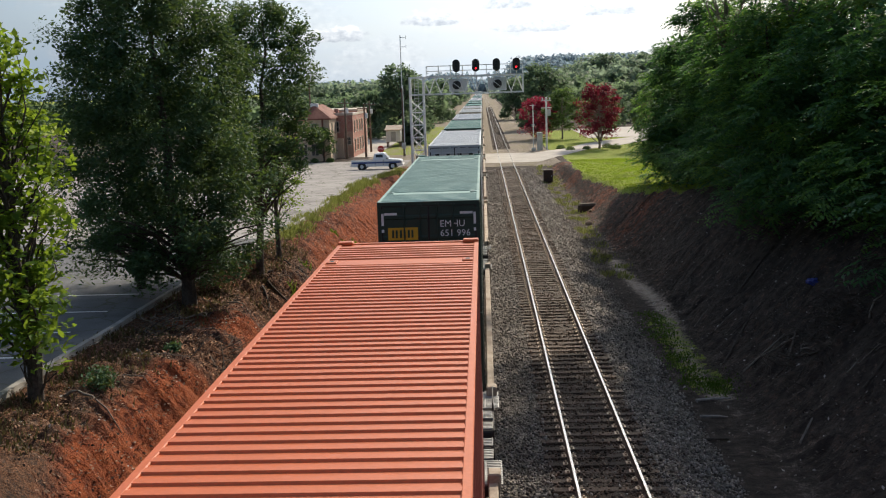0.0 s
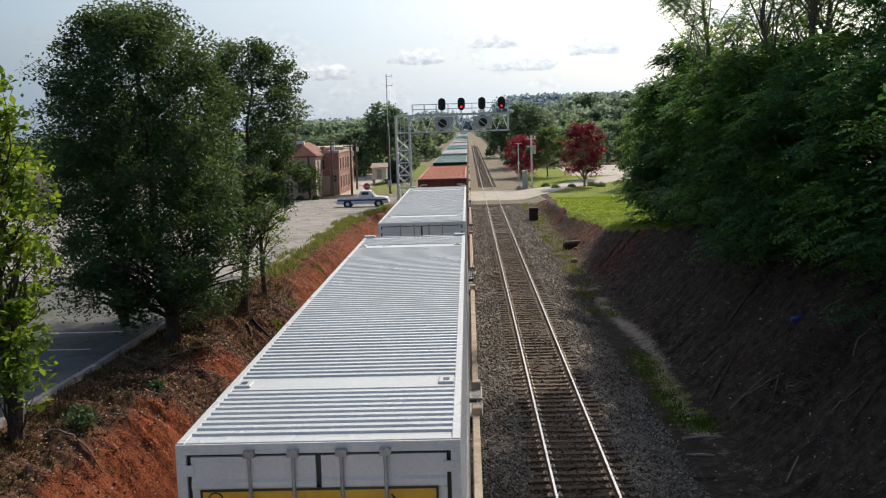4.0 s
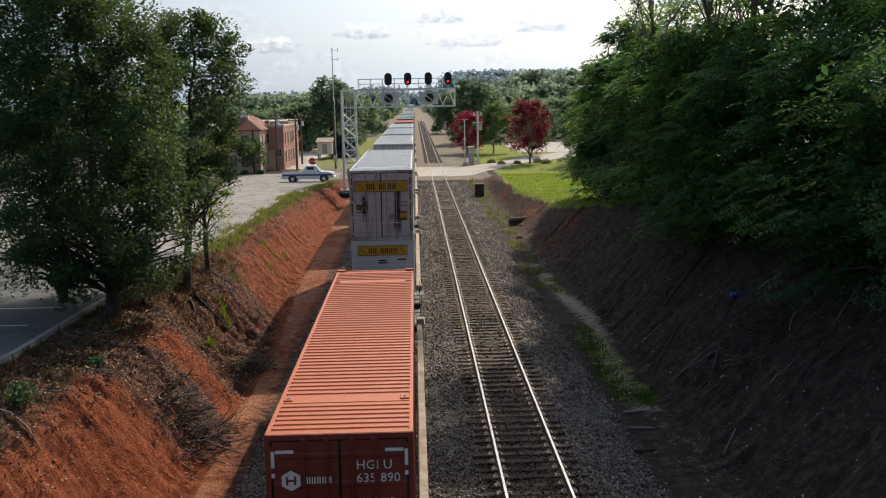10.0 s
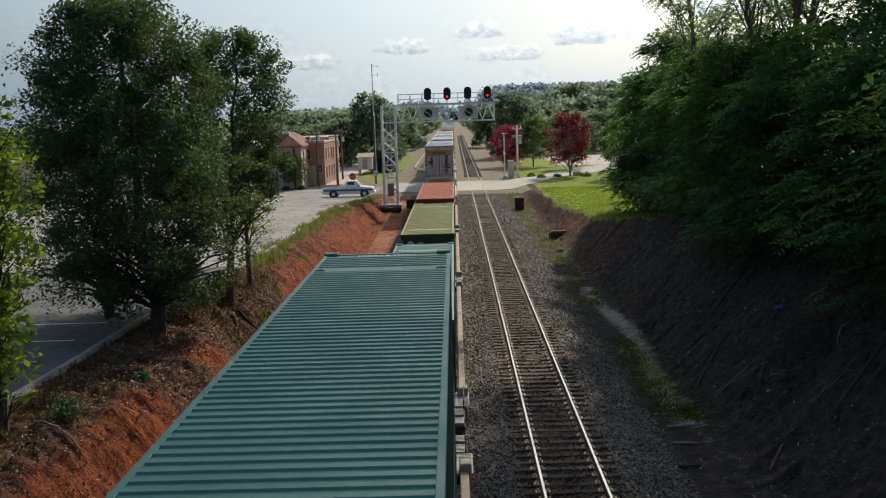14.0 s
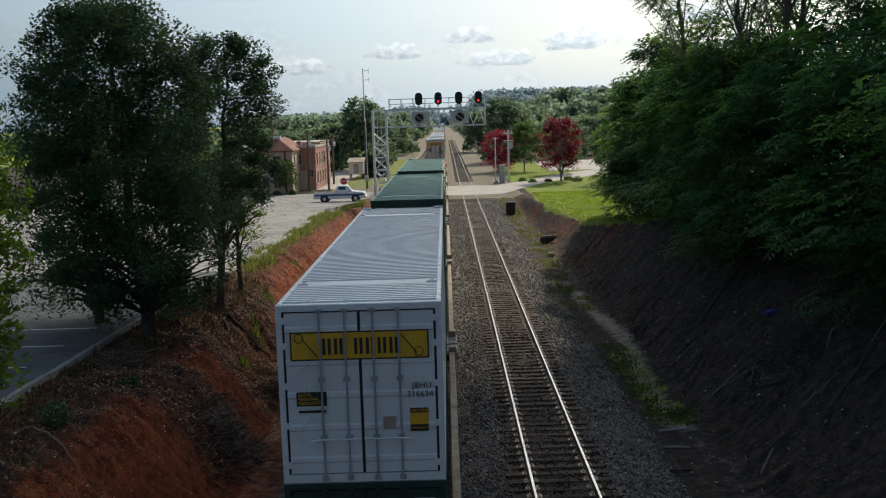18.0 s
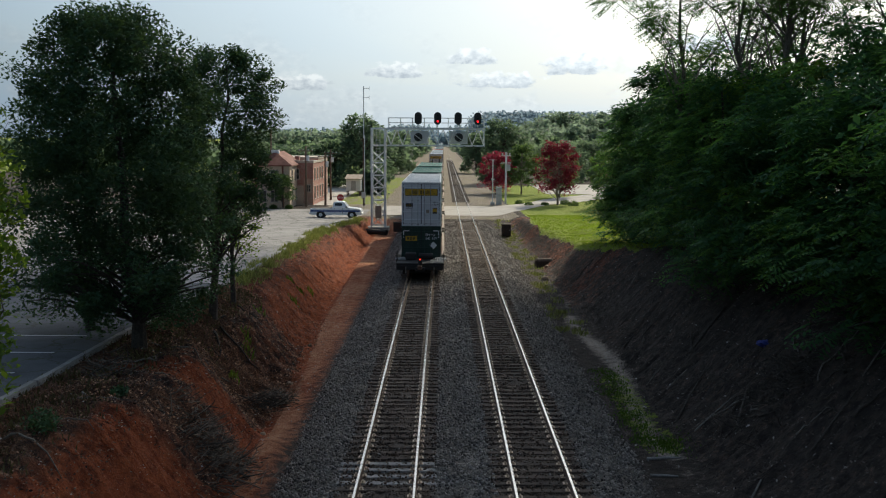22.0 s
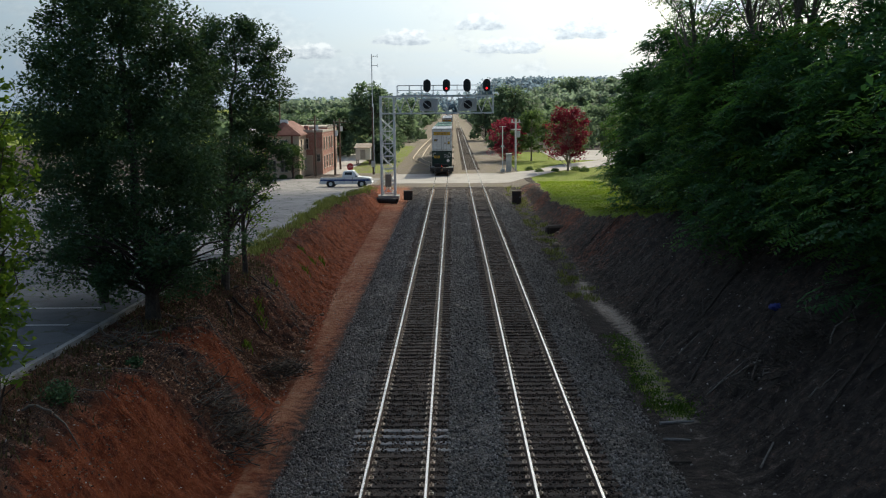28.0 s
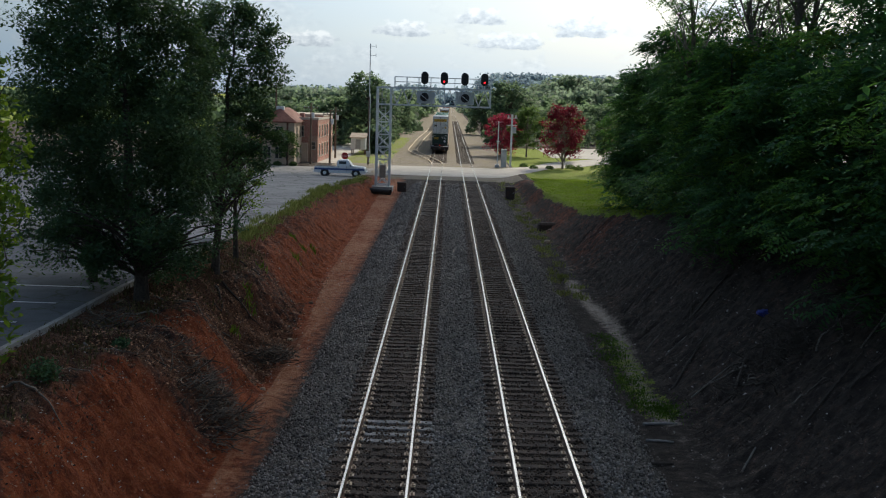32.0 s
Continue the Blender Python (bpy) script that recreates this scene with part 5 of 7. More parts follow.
def signal_gantry():
    ob = thing("signal_gantry", pose(0, GY0, 0), "galvanised steel lattice signal gantry reaching over both tracks", "signal gantry")
    base = -0.36
    Mesh().slab(-6.5, -4.2, -1.0, 1.0, base - 0.5, base + 0.12, 0.04).finish("footing", M_CONCRETE, ob, "concrete footing")
    for x in (-6.0, -4.62):
        for y in (-0.62, 0.62):
            Mesh().box(x - 0.09, x + 0.09, y - 0.09, y + 0.09, base + 0.1, 10.05).finish("leg", M_STEEL, ob)
    z = base + 0.3
    k = 0
    while z < 7.6:
        for y in (-0.62, 0.62):
            m = Mesh().tube([(-6.0, y, z), (-4.62, y, z + 1.25)], 0.04, 5).tube([(-4.62, y, z), (-6.0, y, z + 1.25)], 0.04, 5)
            m.finish("cross_brace", M_STEEL, ob)
            Mesh().tube([(-6.0, y, z), (-4.62, y, z)], 0.045, 5).finish("strut", M_STEEL, ob)
        for x in (-6.0, -4.62):
            Mesh().tube([(x, -0.62, z), (x, 0.62, z + 1.25)], 0.035, 5).finish("side_brace", M_STEEL, ob)
        z += 1.3
    for y in (-0.62, 0.62):
        for zz in (8.25, 9.98):
            Mesh().box(-6.05, 5.72, y - 0.08, y + 0.08, zz - 0.08, zz + 0.08).finish("chord", M_STEEL, ob)
        n = 17
        for k in range(n):
            a = -4.62 + k * (5.65 + 4.62) / n
            b = a + (5.65 + 4.62) / n
            up = k % 2
            Mesh().tube([(a, y, 8.3 if up else 9.93), (b, y, 9.93 if up else 8.3)], 0.038, 5).finish("web_bar", M_STEEL, ob)
        for x in (-6.0, -4.62, 0.9, 5.65):
            Mesh().box(x - 0.06, x + 0.06, y - 0.06, y + 0.06, 8.3, 9.95).finish("upright", M_STEEL, ob)
    m = Mesh()
    for k in range(24):
        x = -4.2 + k * 0.42
        m.tube([(x, -0.55, 8.3), (x, 0.55, 8.3)], 0.025, 4)
    m.finish("lower_lacing", M_STEEL, ob)
    Mesh().slab(-4.3, 5.7, -0.7, 0.7, 10.06, 10.11, 0.01).finish("catwalk", M_GRATE, ob, "open steel catwalk")
    for y in (-0.72, 0.72):
        for zz in (10.6, 11.1):
            Mesh().tube([(-4.25, y, zz), (5.65, y, zz)], 0.028, 6).finish("railing_bar", M_STEEL, ob)
        for k in range(9):
            x = -4.25 + k * 9.9 / 8
            Mesh().tube([(x, y, 10.08), (x, y, 11.1)], 0.028, 6).finish("railing_post", M_STEEL, ob)
    ld = Mesh()
    for x in (-5.5, -5.1):
        ld.tube([(x, -0.78, 0.2), (x, -0.78, 10.2)], 0.022, 5)
    for k in range(32):
        ld.tube([(-5.5, -0.78, 0.4 + 0.3 * k), (-5.1, -0.78, 0.4 + 0.3 * k)], 0.014, 4)
    ld.finish("ladder", M_STEEL, ob)
    Mesh().slab(-5.6, -4.95, -0.95, -0.66, 0.7, 2.0, 0.03).finish("junction_box", M_SILL, ob, "brown junction box")
    for k, x in enumerate((-1.0, 3.0)):
        for y in (-0.66,):
            Mesh().slab(x - 0.95, x + 0.95, y + 0.2, y + 0.23, 8.45, 9.75, 0.01).finish("screen_panel", M_PALEPANEL, ob, "pale grey backing panel")
    cab = Mesh()
    for k in range(10):
        x = -4.4 + k * 1.0
        cab.tube([(x, -0.7, 8.2), (x + 0.5, -0.75, 8.02), (x + 1.0, -0.7, 8.2)], 0.02, 5)
    cab.finish("signal_cable", M_BLACK, ob)
    return ob


def signal_head(x, z, lit, low=False):
    """A black backing with lamp hoods; the lower lamp of a lit one glows red."""
    ob = thing("railway_signal", pose(x, GY0 - 0.85, z), "black signal head showing a red light" if lit else ("round black signal head, unlit" if low else "black oval signal head, unlit"), "railway signal", "signals on the gantry")
    r = 0.38 if not low else 0.44
    half = 0.26 if not low else 0.0
    m = Mesh()
    n = 28
    pts = [(r * math.cos(2 * math.pi * k / n), r * math.sin(2 * math.pi * k / n) + (half if k < n / 2 else -half)) for k in range(n)]
    m.add([(a, -0.02, b) for a, b in pts] + [(a, 0.02, b) for a, b in pts], [tuple(range(n)), tuple(range(n, 2 * n))[::-1]] + [(k, (k + 1) % n, n + (k + 1) % n, n + k) for k in range(n)])
    m.finish("backing", M_BLACK, ob)
    for k, dz in enumerate((0.30, 0.0, -0.30) if not low else (0.2, -0.18)):
        h = Mesh()
        for a in range(9):
            t0, t1 = math.pi * (a - 1) / 8, math.pi * a / 8
            if a:
                h.add([(0.13 * math.cos(t0), -0.02, dz + 0.13 * math.sin(t0)), (0.13 * math.cos(t1), -0.02, dz + 0.13 * math.sin(t1)), (0.13 * math.cos(t1), -0.28, dz + 0.13 * math.sin(t1)), (0.13 * math.cos(t0), -0.28, dz + 0.13 * math.sin(t0))], [(0, 1, 2, 3)])
        h.finish("lamp_hood", M_BLACK, ob)
        on = lit and k == 2
        Mesh().tube([(0, -0.03, dz), (0, -0.05, dz)], 0.10 if on else 0.105, 14).finish("lens", M_LAMP_RED if on else M_GLASS, ob, "glowing red lens" if on else "")
    Mesh().tube([(0, 0.1, -0.9 if not low else -0.1), (0, 0.1, 0.2)], 0.05, 8).finish("mast_stub", M_STEEL, ob)
    if not low:
        Mesh().slab(-0.2, 0.2, 0.02, 0.3, -0.4, 0.4, 0.03).finish("case", M_BLACK, ob)
    else:
        Mesh().box(-0.04, 0.04, 0.05, 0.35, -0.1, 0.1).tube([(-0.34, -0.06, 0.22), (0.3, -0.06, -0.28)], 0.035, 5).finish("bracket", M_STEEL, ob)
    return ob


signal_gantry()
for k, x in enumerate((-1.16, 0.84, 2.95, 4.97)):
    signal_head(x, 11.05, k in (1, 3))
for x in (-1.15, 3.03):
    signal_head(x, 9.12, False, True)


def box_cabinet(name, x0, x1, y, z0, z1, mat, label, category):
    ob = thing(name, pose((x0 + x1) / 2, y, z0), label, category)
    w, h = x1 - x0, z1 - z0
    Mesh().slab(-w / 2, w / 2, 0, 0.7, 0, h, 0.03).finish("body", mat, ob)
    Mesh().slab(-w / 2 - 0.04, w / 2 + 0.04, -0.04, 0.74, h + 0.002, h + 0.06, 0.02).finish("lid", mat, ob)
    Mesh().slab(-w / 2 + 0.07, w / 2 - 0.07, -0.025, -0.002, 0.1, h - 0.1, 0.008).finish("door", mat, ob)
    Mesh().tube([(w / 2 - 0.14, -0.05, h * 0.5), (w / 2 - 0.14, -0.05, h * 0.62)], 0.012, 5).finish("handle", M_STEEL, ob)
    return ob


M_CABINET = surface("silver_cabinet_paint", (0.55, 0.56, 0.56), 0.45, 0.3)
M_RUSTBOX = surface("dark_rusty_box_paint", (0.035, 0.026, 0.022), 0.8, stain=(3, 0.4), stain_color=(0.10, 0.05, 0.03))
box_cabinet("trackside_box", -3.6, -2.7, 96.6, -0.5, 0.40, M_RUSTBOX, "dark rusty trackside equipment box on the ballast edge", "equipment box")
box_cabinet("trackside_box", 7.35, 8.25, 94.6, -0.75, 0.46, M_RUSTBOX, "dark rusty trackside equipment box beside the grass", "equipment box")
box_cabinet("relay_cabinet", 8.9, 9.66, 133, -0.25, 2.3, M_CABINET, "silver metal relay cabinet beside the crossing", "equipment cabinet")
pipe = thing("drain_pipe", pose(-4.2, 95.2, -0.45, 0, 0, 64), "dark corrugated drain pipe lying at the foot of the gantry", "drain pipe")
pm = Mesh()
for k in range(16):
    pm.tube([(0, k * 0.2, 0), (0, k * 0.2 + 0.1, 0), (0, k * 0.2 + 0.2, 0)], [0.26, 0.3, 0.26], 14, caps=False)
pm.finish("pipe_wall", M_DARK, pipe)


def tall_mast():
    ob = thing("radio_mast", pose(-9.22, 128, -0.2), "thin grey radio mast with two small antennas", "mast")
    Mesh().tube([(0, 0, 0), (0, 0, 9.2)], [0.16, 0.13], 10).finish("lower_pole", M_WOOD, ob)
    Mesh().tube([(0.12, -0.15, 0.5), (0.12, -0.15, 9.6)], 0.05, 8).finish("conduit", M_STEEL, ob)
    Mesh().tube([(0, 0, 8.6), (0, 0, 16.1)], 0.065, 8).finish("upper_pole", M_STEEL, ob)
    for z in (14.6, 15.8):
        Mesh().tube([(0, 0, z), (0.75, 0, z)], 0.035, 6).tube([(0.75, 0, z - 0.25), (0.75, 0, z + 0.25)], 0.03, 6).finish("antenna", M_STEEL, ob)
    Mesh().slab(-0.3, 0.25, -0.3, -0.12, 1.2, 2.0, 0.03).finish("meter_box", M_CABINET, ob)


def utility_pole(x, y, top, base=-0.2, arms=True, lean=0.0):
    ob = thing("utility_pole", pose(x, y, base, 0, lean, 0), "weathered brown wooden utility pole", "utility pole", "utility poles")
    h = top - base
    Mesh().tube([(0, 0, 0), (0, 0, h * 0.5), (0, 0, h)], [0.16, 0.135, 0.10], 10).finish("pole", M_WOOD, ob)
    if arms:
        Mesh().slab(-0.95, 0.95, -0.16, -0.05, h - 0.65, h - 0.53, 0.01).finish("crossarm", M_WOOD, ob)
        for q in (-0.85, -0.35, 0.35, 0.85):
            Mesh().tube([(q, -0.1, h - 0.53), (q, -0.1, h - 0.47), (q, -0.1, h - 0.36)], [0.03, 0.055, 0.03], 8).finish("insulator", M_STEEL, ob)
        Mesh().tube([(0.28, -0.2, h - 1.9), (0.28, -0.2, h - 1.2)], 0.2, 12).finish("transformer", M_STEEL, ob)
    return ob


tall_mast()
utility_pole(-21.1, 125, 10.1, arms=False)
utility_pole(-16.55, 125, 7.9)
utility_pole(-14.4, 128, 7.1)
utility_pole(-15.1, 140, 7.4)


def crossing_mast(x, y, top, kind):
    ob = thing("crossing_mast" if kind == "mast" else "signal_pole", pose(x, y, -0.25), "grey crossing signal mast" if kind == "mast" else "grey pole with cross arms and an equipment box", "crossing signal" if kind == "mast" else "utility pole")
    h = top + 0.25
    Mesh().tube([(0, 0, 0), (0, 0, h)], 0.075 if kind == "mast" else 0.14, 10).finish("pole", M_STEEL, ob)
    if kind == "mast":
        Mesh().slab(-0.35, 0.35, -0.05, 0.05, 3.6, 3.75, 0.01).finish("lamp_arm", M_STEEL, ob)
        for q in (-0.33, 0.33):
            Mesh().tube([(q, -0.1, 3.68), (q, -0.16, 3.68)], 0.14, 12).finish("flasher", M_BLACK, ob)
        Mesh().tube([(-0.5, 0, h - 0.08), (0.5, 0, h - 0.08)], 0.03, 6).finish("top_bar", M_STEEL, ob)
        Mesh().slab(-0.3, 0.3, -0.3, 0.3, 0, 0.5, 0.04).finish("base_case", M_CABINET, ob)
    else:
        for z in (h - 0.5, h - 1.5):
            Mesh().slab(-0.7, 0.7, -0.1, 0.0, z - 0.05, z + 0.05, 0.01).finish("crossarm", M_STEEL, ob)
        Mesh().slab(0.12, 0.6, -0.25, 0.1, h - 2.6, h - 1.7, 0.03).finish("box", M_CABINET, ob)
        for q in (-0.5, 0.5):
            Mesh().tube([(q, -0.05, h - 0.45), (q, -0.05, h - 0.1)], 0.09, 8).finish("fitting", M_STEEL, ob)


crossing_mast(8.38, 133, 6.2, "mast")
crossing_mast(10.25, 133.6, 7.2, "pole")


# ---- the pickup ----
def pickup():
    P_BODY = surface("white_car_paint", (0.74, 0.76, 0.79), 0.25, grain=(10, 0.03), stain=(1, 0.05), bump=0.0)
    P_STRIPE = surface("blue_car_paint", (0.03, 0.07, 0.24), 0.25, grain=(10, 0.03), stain=(1, 0.05), bump=0.0)
    ob = thing("pickup_truck", pose(-12.9, 103.2, float(crest_z(103.2)) + 0.05), "white pickup truck with a blue stripe at the street's edge", "pickup truck")
    side = [(0.0, 0.48), (0.02, 0.92), (0.06, 1.02), (2.35, 1.02), (2.42, 1.1), (2.5, 1.62), (2.62, 1.74), (3.5, 1.76), (3.62, 1.72), (4.12, 1.12), (5.3, 1.0), (5.48, 0.9), (5.55, 0.5), (5.5, 0.36), (0.08, 0.36)]
    n = len(side)
    m = Mesh()
    v = []
    for y in (-0.95, 0.95):
        for x, z in side:
            tuck = 0.16 * max(0.0, min(1.0, (z - 1.05) / 0.7))
            v.append((x, y - math.copysign(tuck, y), z))
    m.add(v, [(k, (k + 1) % n, n + (k + 1) % n, n + k) for k in range(n)] + [tuple(range(n))[::-1], tuple(range(n, 2 * n))])
    body = m.finish("body", P_BODY, ob)
    # dark plate stands in for the shade inside the open bed
    Mesh().box(0.12, 2.3, -0.82, 0.82, 1.022, 1.03).finish("bed_opening", M_DARK, ob)
    for y in (-0.955, 0.955):
        Mesh().box(0.05, 5.4, y - 0.004, y + 0.004, 0.68, 0.86).finish("stripe", P_STRIPE, body, "blue stripe")
        w = Mesh()
        s = 0.12 if y > 0 else -0.12
        w.add([(2.66, y - 0.25 * s, 1.14), (3.5, y - 0.25 * s, 1.14), (3.44, y - s * 1.05, 1.62), (2.7, y - s * 1.05, 1.62)], [(0, 1, 2, 3)])
        w.add([(3.56, y - 0.25 * s, 1.14), (3.98, y - 0.25 * s, 1.14), (3.62, y - s * 1.05, 1.58)], [(0, 1, 2)])
        w.finish("side_window", M_GLASS, ob)
        Mesh().box(3.5, 3.53, y - 0.006, y + 0.006, 0.5, 1.12).finish("door_seam", M_BLACK, body)
        Mesh().box(2.62, 2.64, y - 0.006, y + 0.006, 0.5, 1.12).finish("door_seam", M_BLACK, body)
        Mesh().slab(3.86, 3.98, y - 0.14 if y < 0 else y, y if y < 0 else y + 0.14, 1.1, 1.28, 0.02).finish("mirror", M_BLACK, ob)
        for x in (1.15, 4.5):
            # solid black disc stands in for the shade inside the wheel arch
            arch = Mesh().tube([(x, y * 0.93, 0.38), (x, y * 1.003, 0.38)], 0.46, 20)
            arch.finish("wheel_arch", M_BLACK, ob)
            t = Mesh().tube([(x, y * 0.82, 0.36), (x, y * 1.02, 0.36)], 0.36, 20).finish("wheel", M_RUBBER, ob)
            Mesh().tube([(x, y * 1.0, 0.36), (x, y * 1.026, 0.36)], 0.2, 14).finish("rim", M_STEEL, t)
    w = Mesh().add([(3.66, -0.72, 1.69), (3.66, 0.72, 1.69), (4.10, 0.82, 1.16), (4.10, -0.82, 1.16)], [(0, 1, 2, 3)])
    w.finish("windscreen", M_GLASS, ob)
    Mesh().slab(5.5, 5.64, -0.92, 0.92, 0.42, 0.6, 0.03).finish("front_bumper", M_STEEL, ob)
    Mesh().slab(-0.12, 0.02, -0.92, 0.92, 0.42, 0.58, 0.03).finish("rear_bumper", M_STEEL, ob)
    for y in (-0.75, 0.75):
        Mesh().slab(5.5, 5.56, y - 0.16, y + 0.16, 0.68, 0.84, 0.02).finish("headlight", M_WHITE, ob)


pickup()
M_STOP = surface("red_sign_paint", (0.42, 0.02, 0.02), 0.5)
st = thing("stop_sign", pose(-10.6, 111.5, 0.0), "red octagonal stop sign on a steel post", "road sign")
Mesh().tube([(0, 0.03, 0), (0, 0.03, 2.4)], 0.03, 6).finish("post", M_STEEL, st)
om = Mesh()
oc = [(0.42 * math.cos(math.pi / 8 + k * math.pi / 4), 2.05 + 0.42 * math.sin(math.pi / 8 + k * math.pi / 4)) for k in range(8)]
om.add([(a, -0.012, b) for a, b in oc] + [(a, 0.012, b) for a, b in oc], [tuple(range(8)), tuple(range(8, 16))[::-1]] + [(k, (k + 1) % 8, 8 + (k + 1) % 8, 8 + k) for k in range(8)])
plate = om.finish("plate", M_STOP, st)
lettering("STOP", 0.2, M_WHITE, plate, pose(-0.31, -0.016, 1.95, 90, 0, 0))


# ---- the brick buildings ----
def brick_material(name, color, mortar):
    m = bpy.data.materials.new(name)
    n = Nodes(node_tree(m))
    vec = n.add("ShaderNodeTexCoord").outputs["Object"]
    sp = n.add("ShaderNodeSeparateXYZ")
    n.link(vec, sp.inputs[0])
    cb = n.add("ShaderNodeCombineXYZ")
    n.link(n.math("ADD", sp.outputs[0], sp.outputs[1]), cb.inputs[0])
    n.link(sp.outputs[2], cb.inputs[1])
    br = n.add("ShaderNodeTexBrick", i_Scale=4.4)
    br.inputs["Color1"].default_value = (*color, 1)
    br.inputs["Color2"].default_value = (*[c * 0.7 for c in color], 1)
    br.inputs["Mortar"].default_value = (*mortar, 1)
    n.link(cb.outputs[0], br.inputs["Vector"])
    col = n.mix(n.ramp(n.noise(vec, 0.7, 4.0), (0.4, 0.0), (0.75, 0.4)), br.outputs[0], tuple(c * 0.5 for c in color))
    b = n.add("ShaderNodeBsdfPrincipled", i_Roughness=0.9)
    n.link(col, b.inputs["Base Color"])
    o = n.add("ShaderNodeOutputMaterial")
    n.link(b.outputs[0], o.inputs[0])
    return m


M_BRICK = brick_material("red_brick", (0.46, 0.19, 0.14), (0.45, 0.38, 0.33))
M_BRICKPALE = brick_material("buff_brick", (0.56, 0.34, 0.25), (0.5, 0.43, 0.36))
M_STUCCO = surface("buff_render", (0.62, 0.48, 0.36), 0.9, stain=(0.6, 0.2))
M_ROOFRED = surface("brown_red_roofing", (0.22, 0.085, 0.06), 0.85, grain=(20, 0.25), stain=(1, 0.3))
M_ROOFGREY = surface("grey_roofing", (0.33, 0.34, 0.35), 0.6, 0.2)
M_TRIM = surface("pale_stone_trim", (0.55, 0.48, 0.40), 0.85)


def window_unit(parent, x, y, z, w, h, side):
    """A framed window; side: 'y' looks toward -y, 'x' toward +x."""
    def put(m, name, mat, par):
        if side == "x":
            m.v = [(x - b, y + a, z + c) for a, b, c in m.v]
        else:
            m.v = [(x + a, y + b, z + c) for a, b, c in m.v]
        return m.finish(name, mat, par)
    fr = Mesh()
    fr.box(-w / 2 - 0.08, w / 2 + 0.08, -0.05, 0.04, h, h + 0.1).box(-w / 2 - 0.08, -w / 2, -0.05, 0.04, 0, h).box(w / 2, w / 2 + 0.08, -0.05, 0.04, 0, h)
    win = put(fr, "window", M_TRIM, parent)
    put(Mesh().box(-w / 2, w / 2, -0.01, 0.02, 0, h), "pane", M_GLASS, win)
    put(Mesh().box(-w / 2, w / 2, -0.03, -0.012, h / 2 - 0.03, h / 2 + 0.03).box(-0.025, 0.025, -0.03, -0.012, 0, h), "glazing_bar", M_TRIM, win)
    put(Mesh().box(-w / 2 - 0.14, w / 2 + 0.14, -0.12, 0.04, -0.1, 0), "sill", M_TRIM, win)


def building_gabled():
    ob = thing("gabled_building", pose(-20.5, 122.5, -0.1), "two-storey buff building with a hipped brown-red roof", "house")
    Mesh().box(-2.2, 2.2, 0, 11, 0, 5.6).finish("wall", M_STUCCO, ob)
    m = Mesh().add([(-2.5, -0.35, 5.6), (2.5, -0.35, 5.6), (2.5, 11.3, 5.6), (-2.5, 11.3, 5.6), (0, 2.2, 7.3), (0, 9.0, 7.3), (-2.5, -0.35, 5.45), (2.5, -0.35, 5.45), (2.5, 11.3, 5.45), (-2.5, 11.3, 5.45)],
                   [(0, 1, 4), (1, 2, 5, 4), (2, 3, 5), (3, 0, 4, 5), (0, 6, 7, 1), (1, 7, 8, 2), (2, 8, 9, 3), (3, 9, 6, 0), (6, 9, 8, 7)])
    roof = m.finish("roof", M_ROOFRED, ob)
    Mesh().slab(-0.5, 0.5, 2.0, 2.6, 7.0, 7.5, 0.05).finish("roof_vent", M_WHITE, roof, "white roof vent")
    Mesh().box(-2.26, -2.0, -0.08, 0.0, 0, 5.5).finish("corner_post", M_ROOFRED, ob)
    Mesh().box(1.2, 1.42, -0.08, 0.0, 0, 5.5).finish("downpipe", M_ROOFRED, ob)
    for z in (0.9, 3.5):
        for x in (-1.3, 0.2):
            window_unit(ob, x, 0, z, 0.85, 1.4, "y")
        for y in (2, 5, 8):
            window_unit(ob, 2.2, y, z, 0.85, 1.4, "x")
    return ob


def building_grey():
    ob = thing("grey_roofed_building", pose(-25.8, 124, -0.1), "low building with a pale wall and a grey pitched roof", "house")
    Mesh().box(-2.9, 2.6, 0, 12, 0, 5.0).finish("wall", M_STUCCO, ob)
    m = Mesh().add([(-3.1, -0.3, 5.0), (2.8, -0.3, 5.0), (2.8, 12.2, 5.0), (-3.1, 12.2, 5.0), (-0.1, -0.3, 6.3), (-0.1, 12.2, 6.3), (-3.1, -0.3, 4.85), (2.8, -0.3, 4.85), (2.8, 12.2, 4.85), (-3.1, 12.2, 4.85)],
                   [(0, 1, 4), (1, 2, 5, 4), (2, 3, 5), (3, 0, 4, 5), (0, 6, 7, 1), (1, 7, 8, 2), (2, 8, 9, 3), (3, 9, 6, 0), (6, 9, 8, 7)])
    m.finish("roof", M_ROOFGREY, ob)
    for x in (-1.6, 1.2):
        window_unit(ob, x, 0, 1.0, 1.2, 1.6, "y")


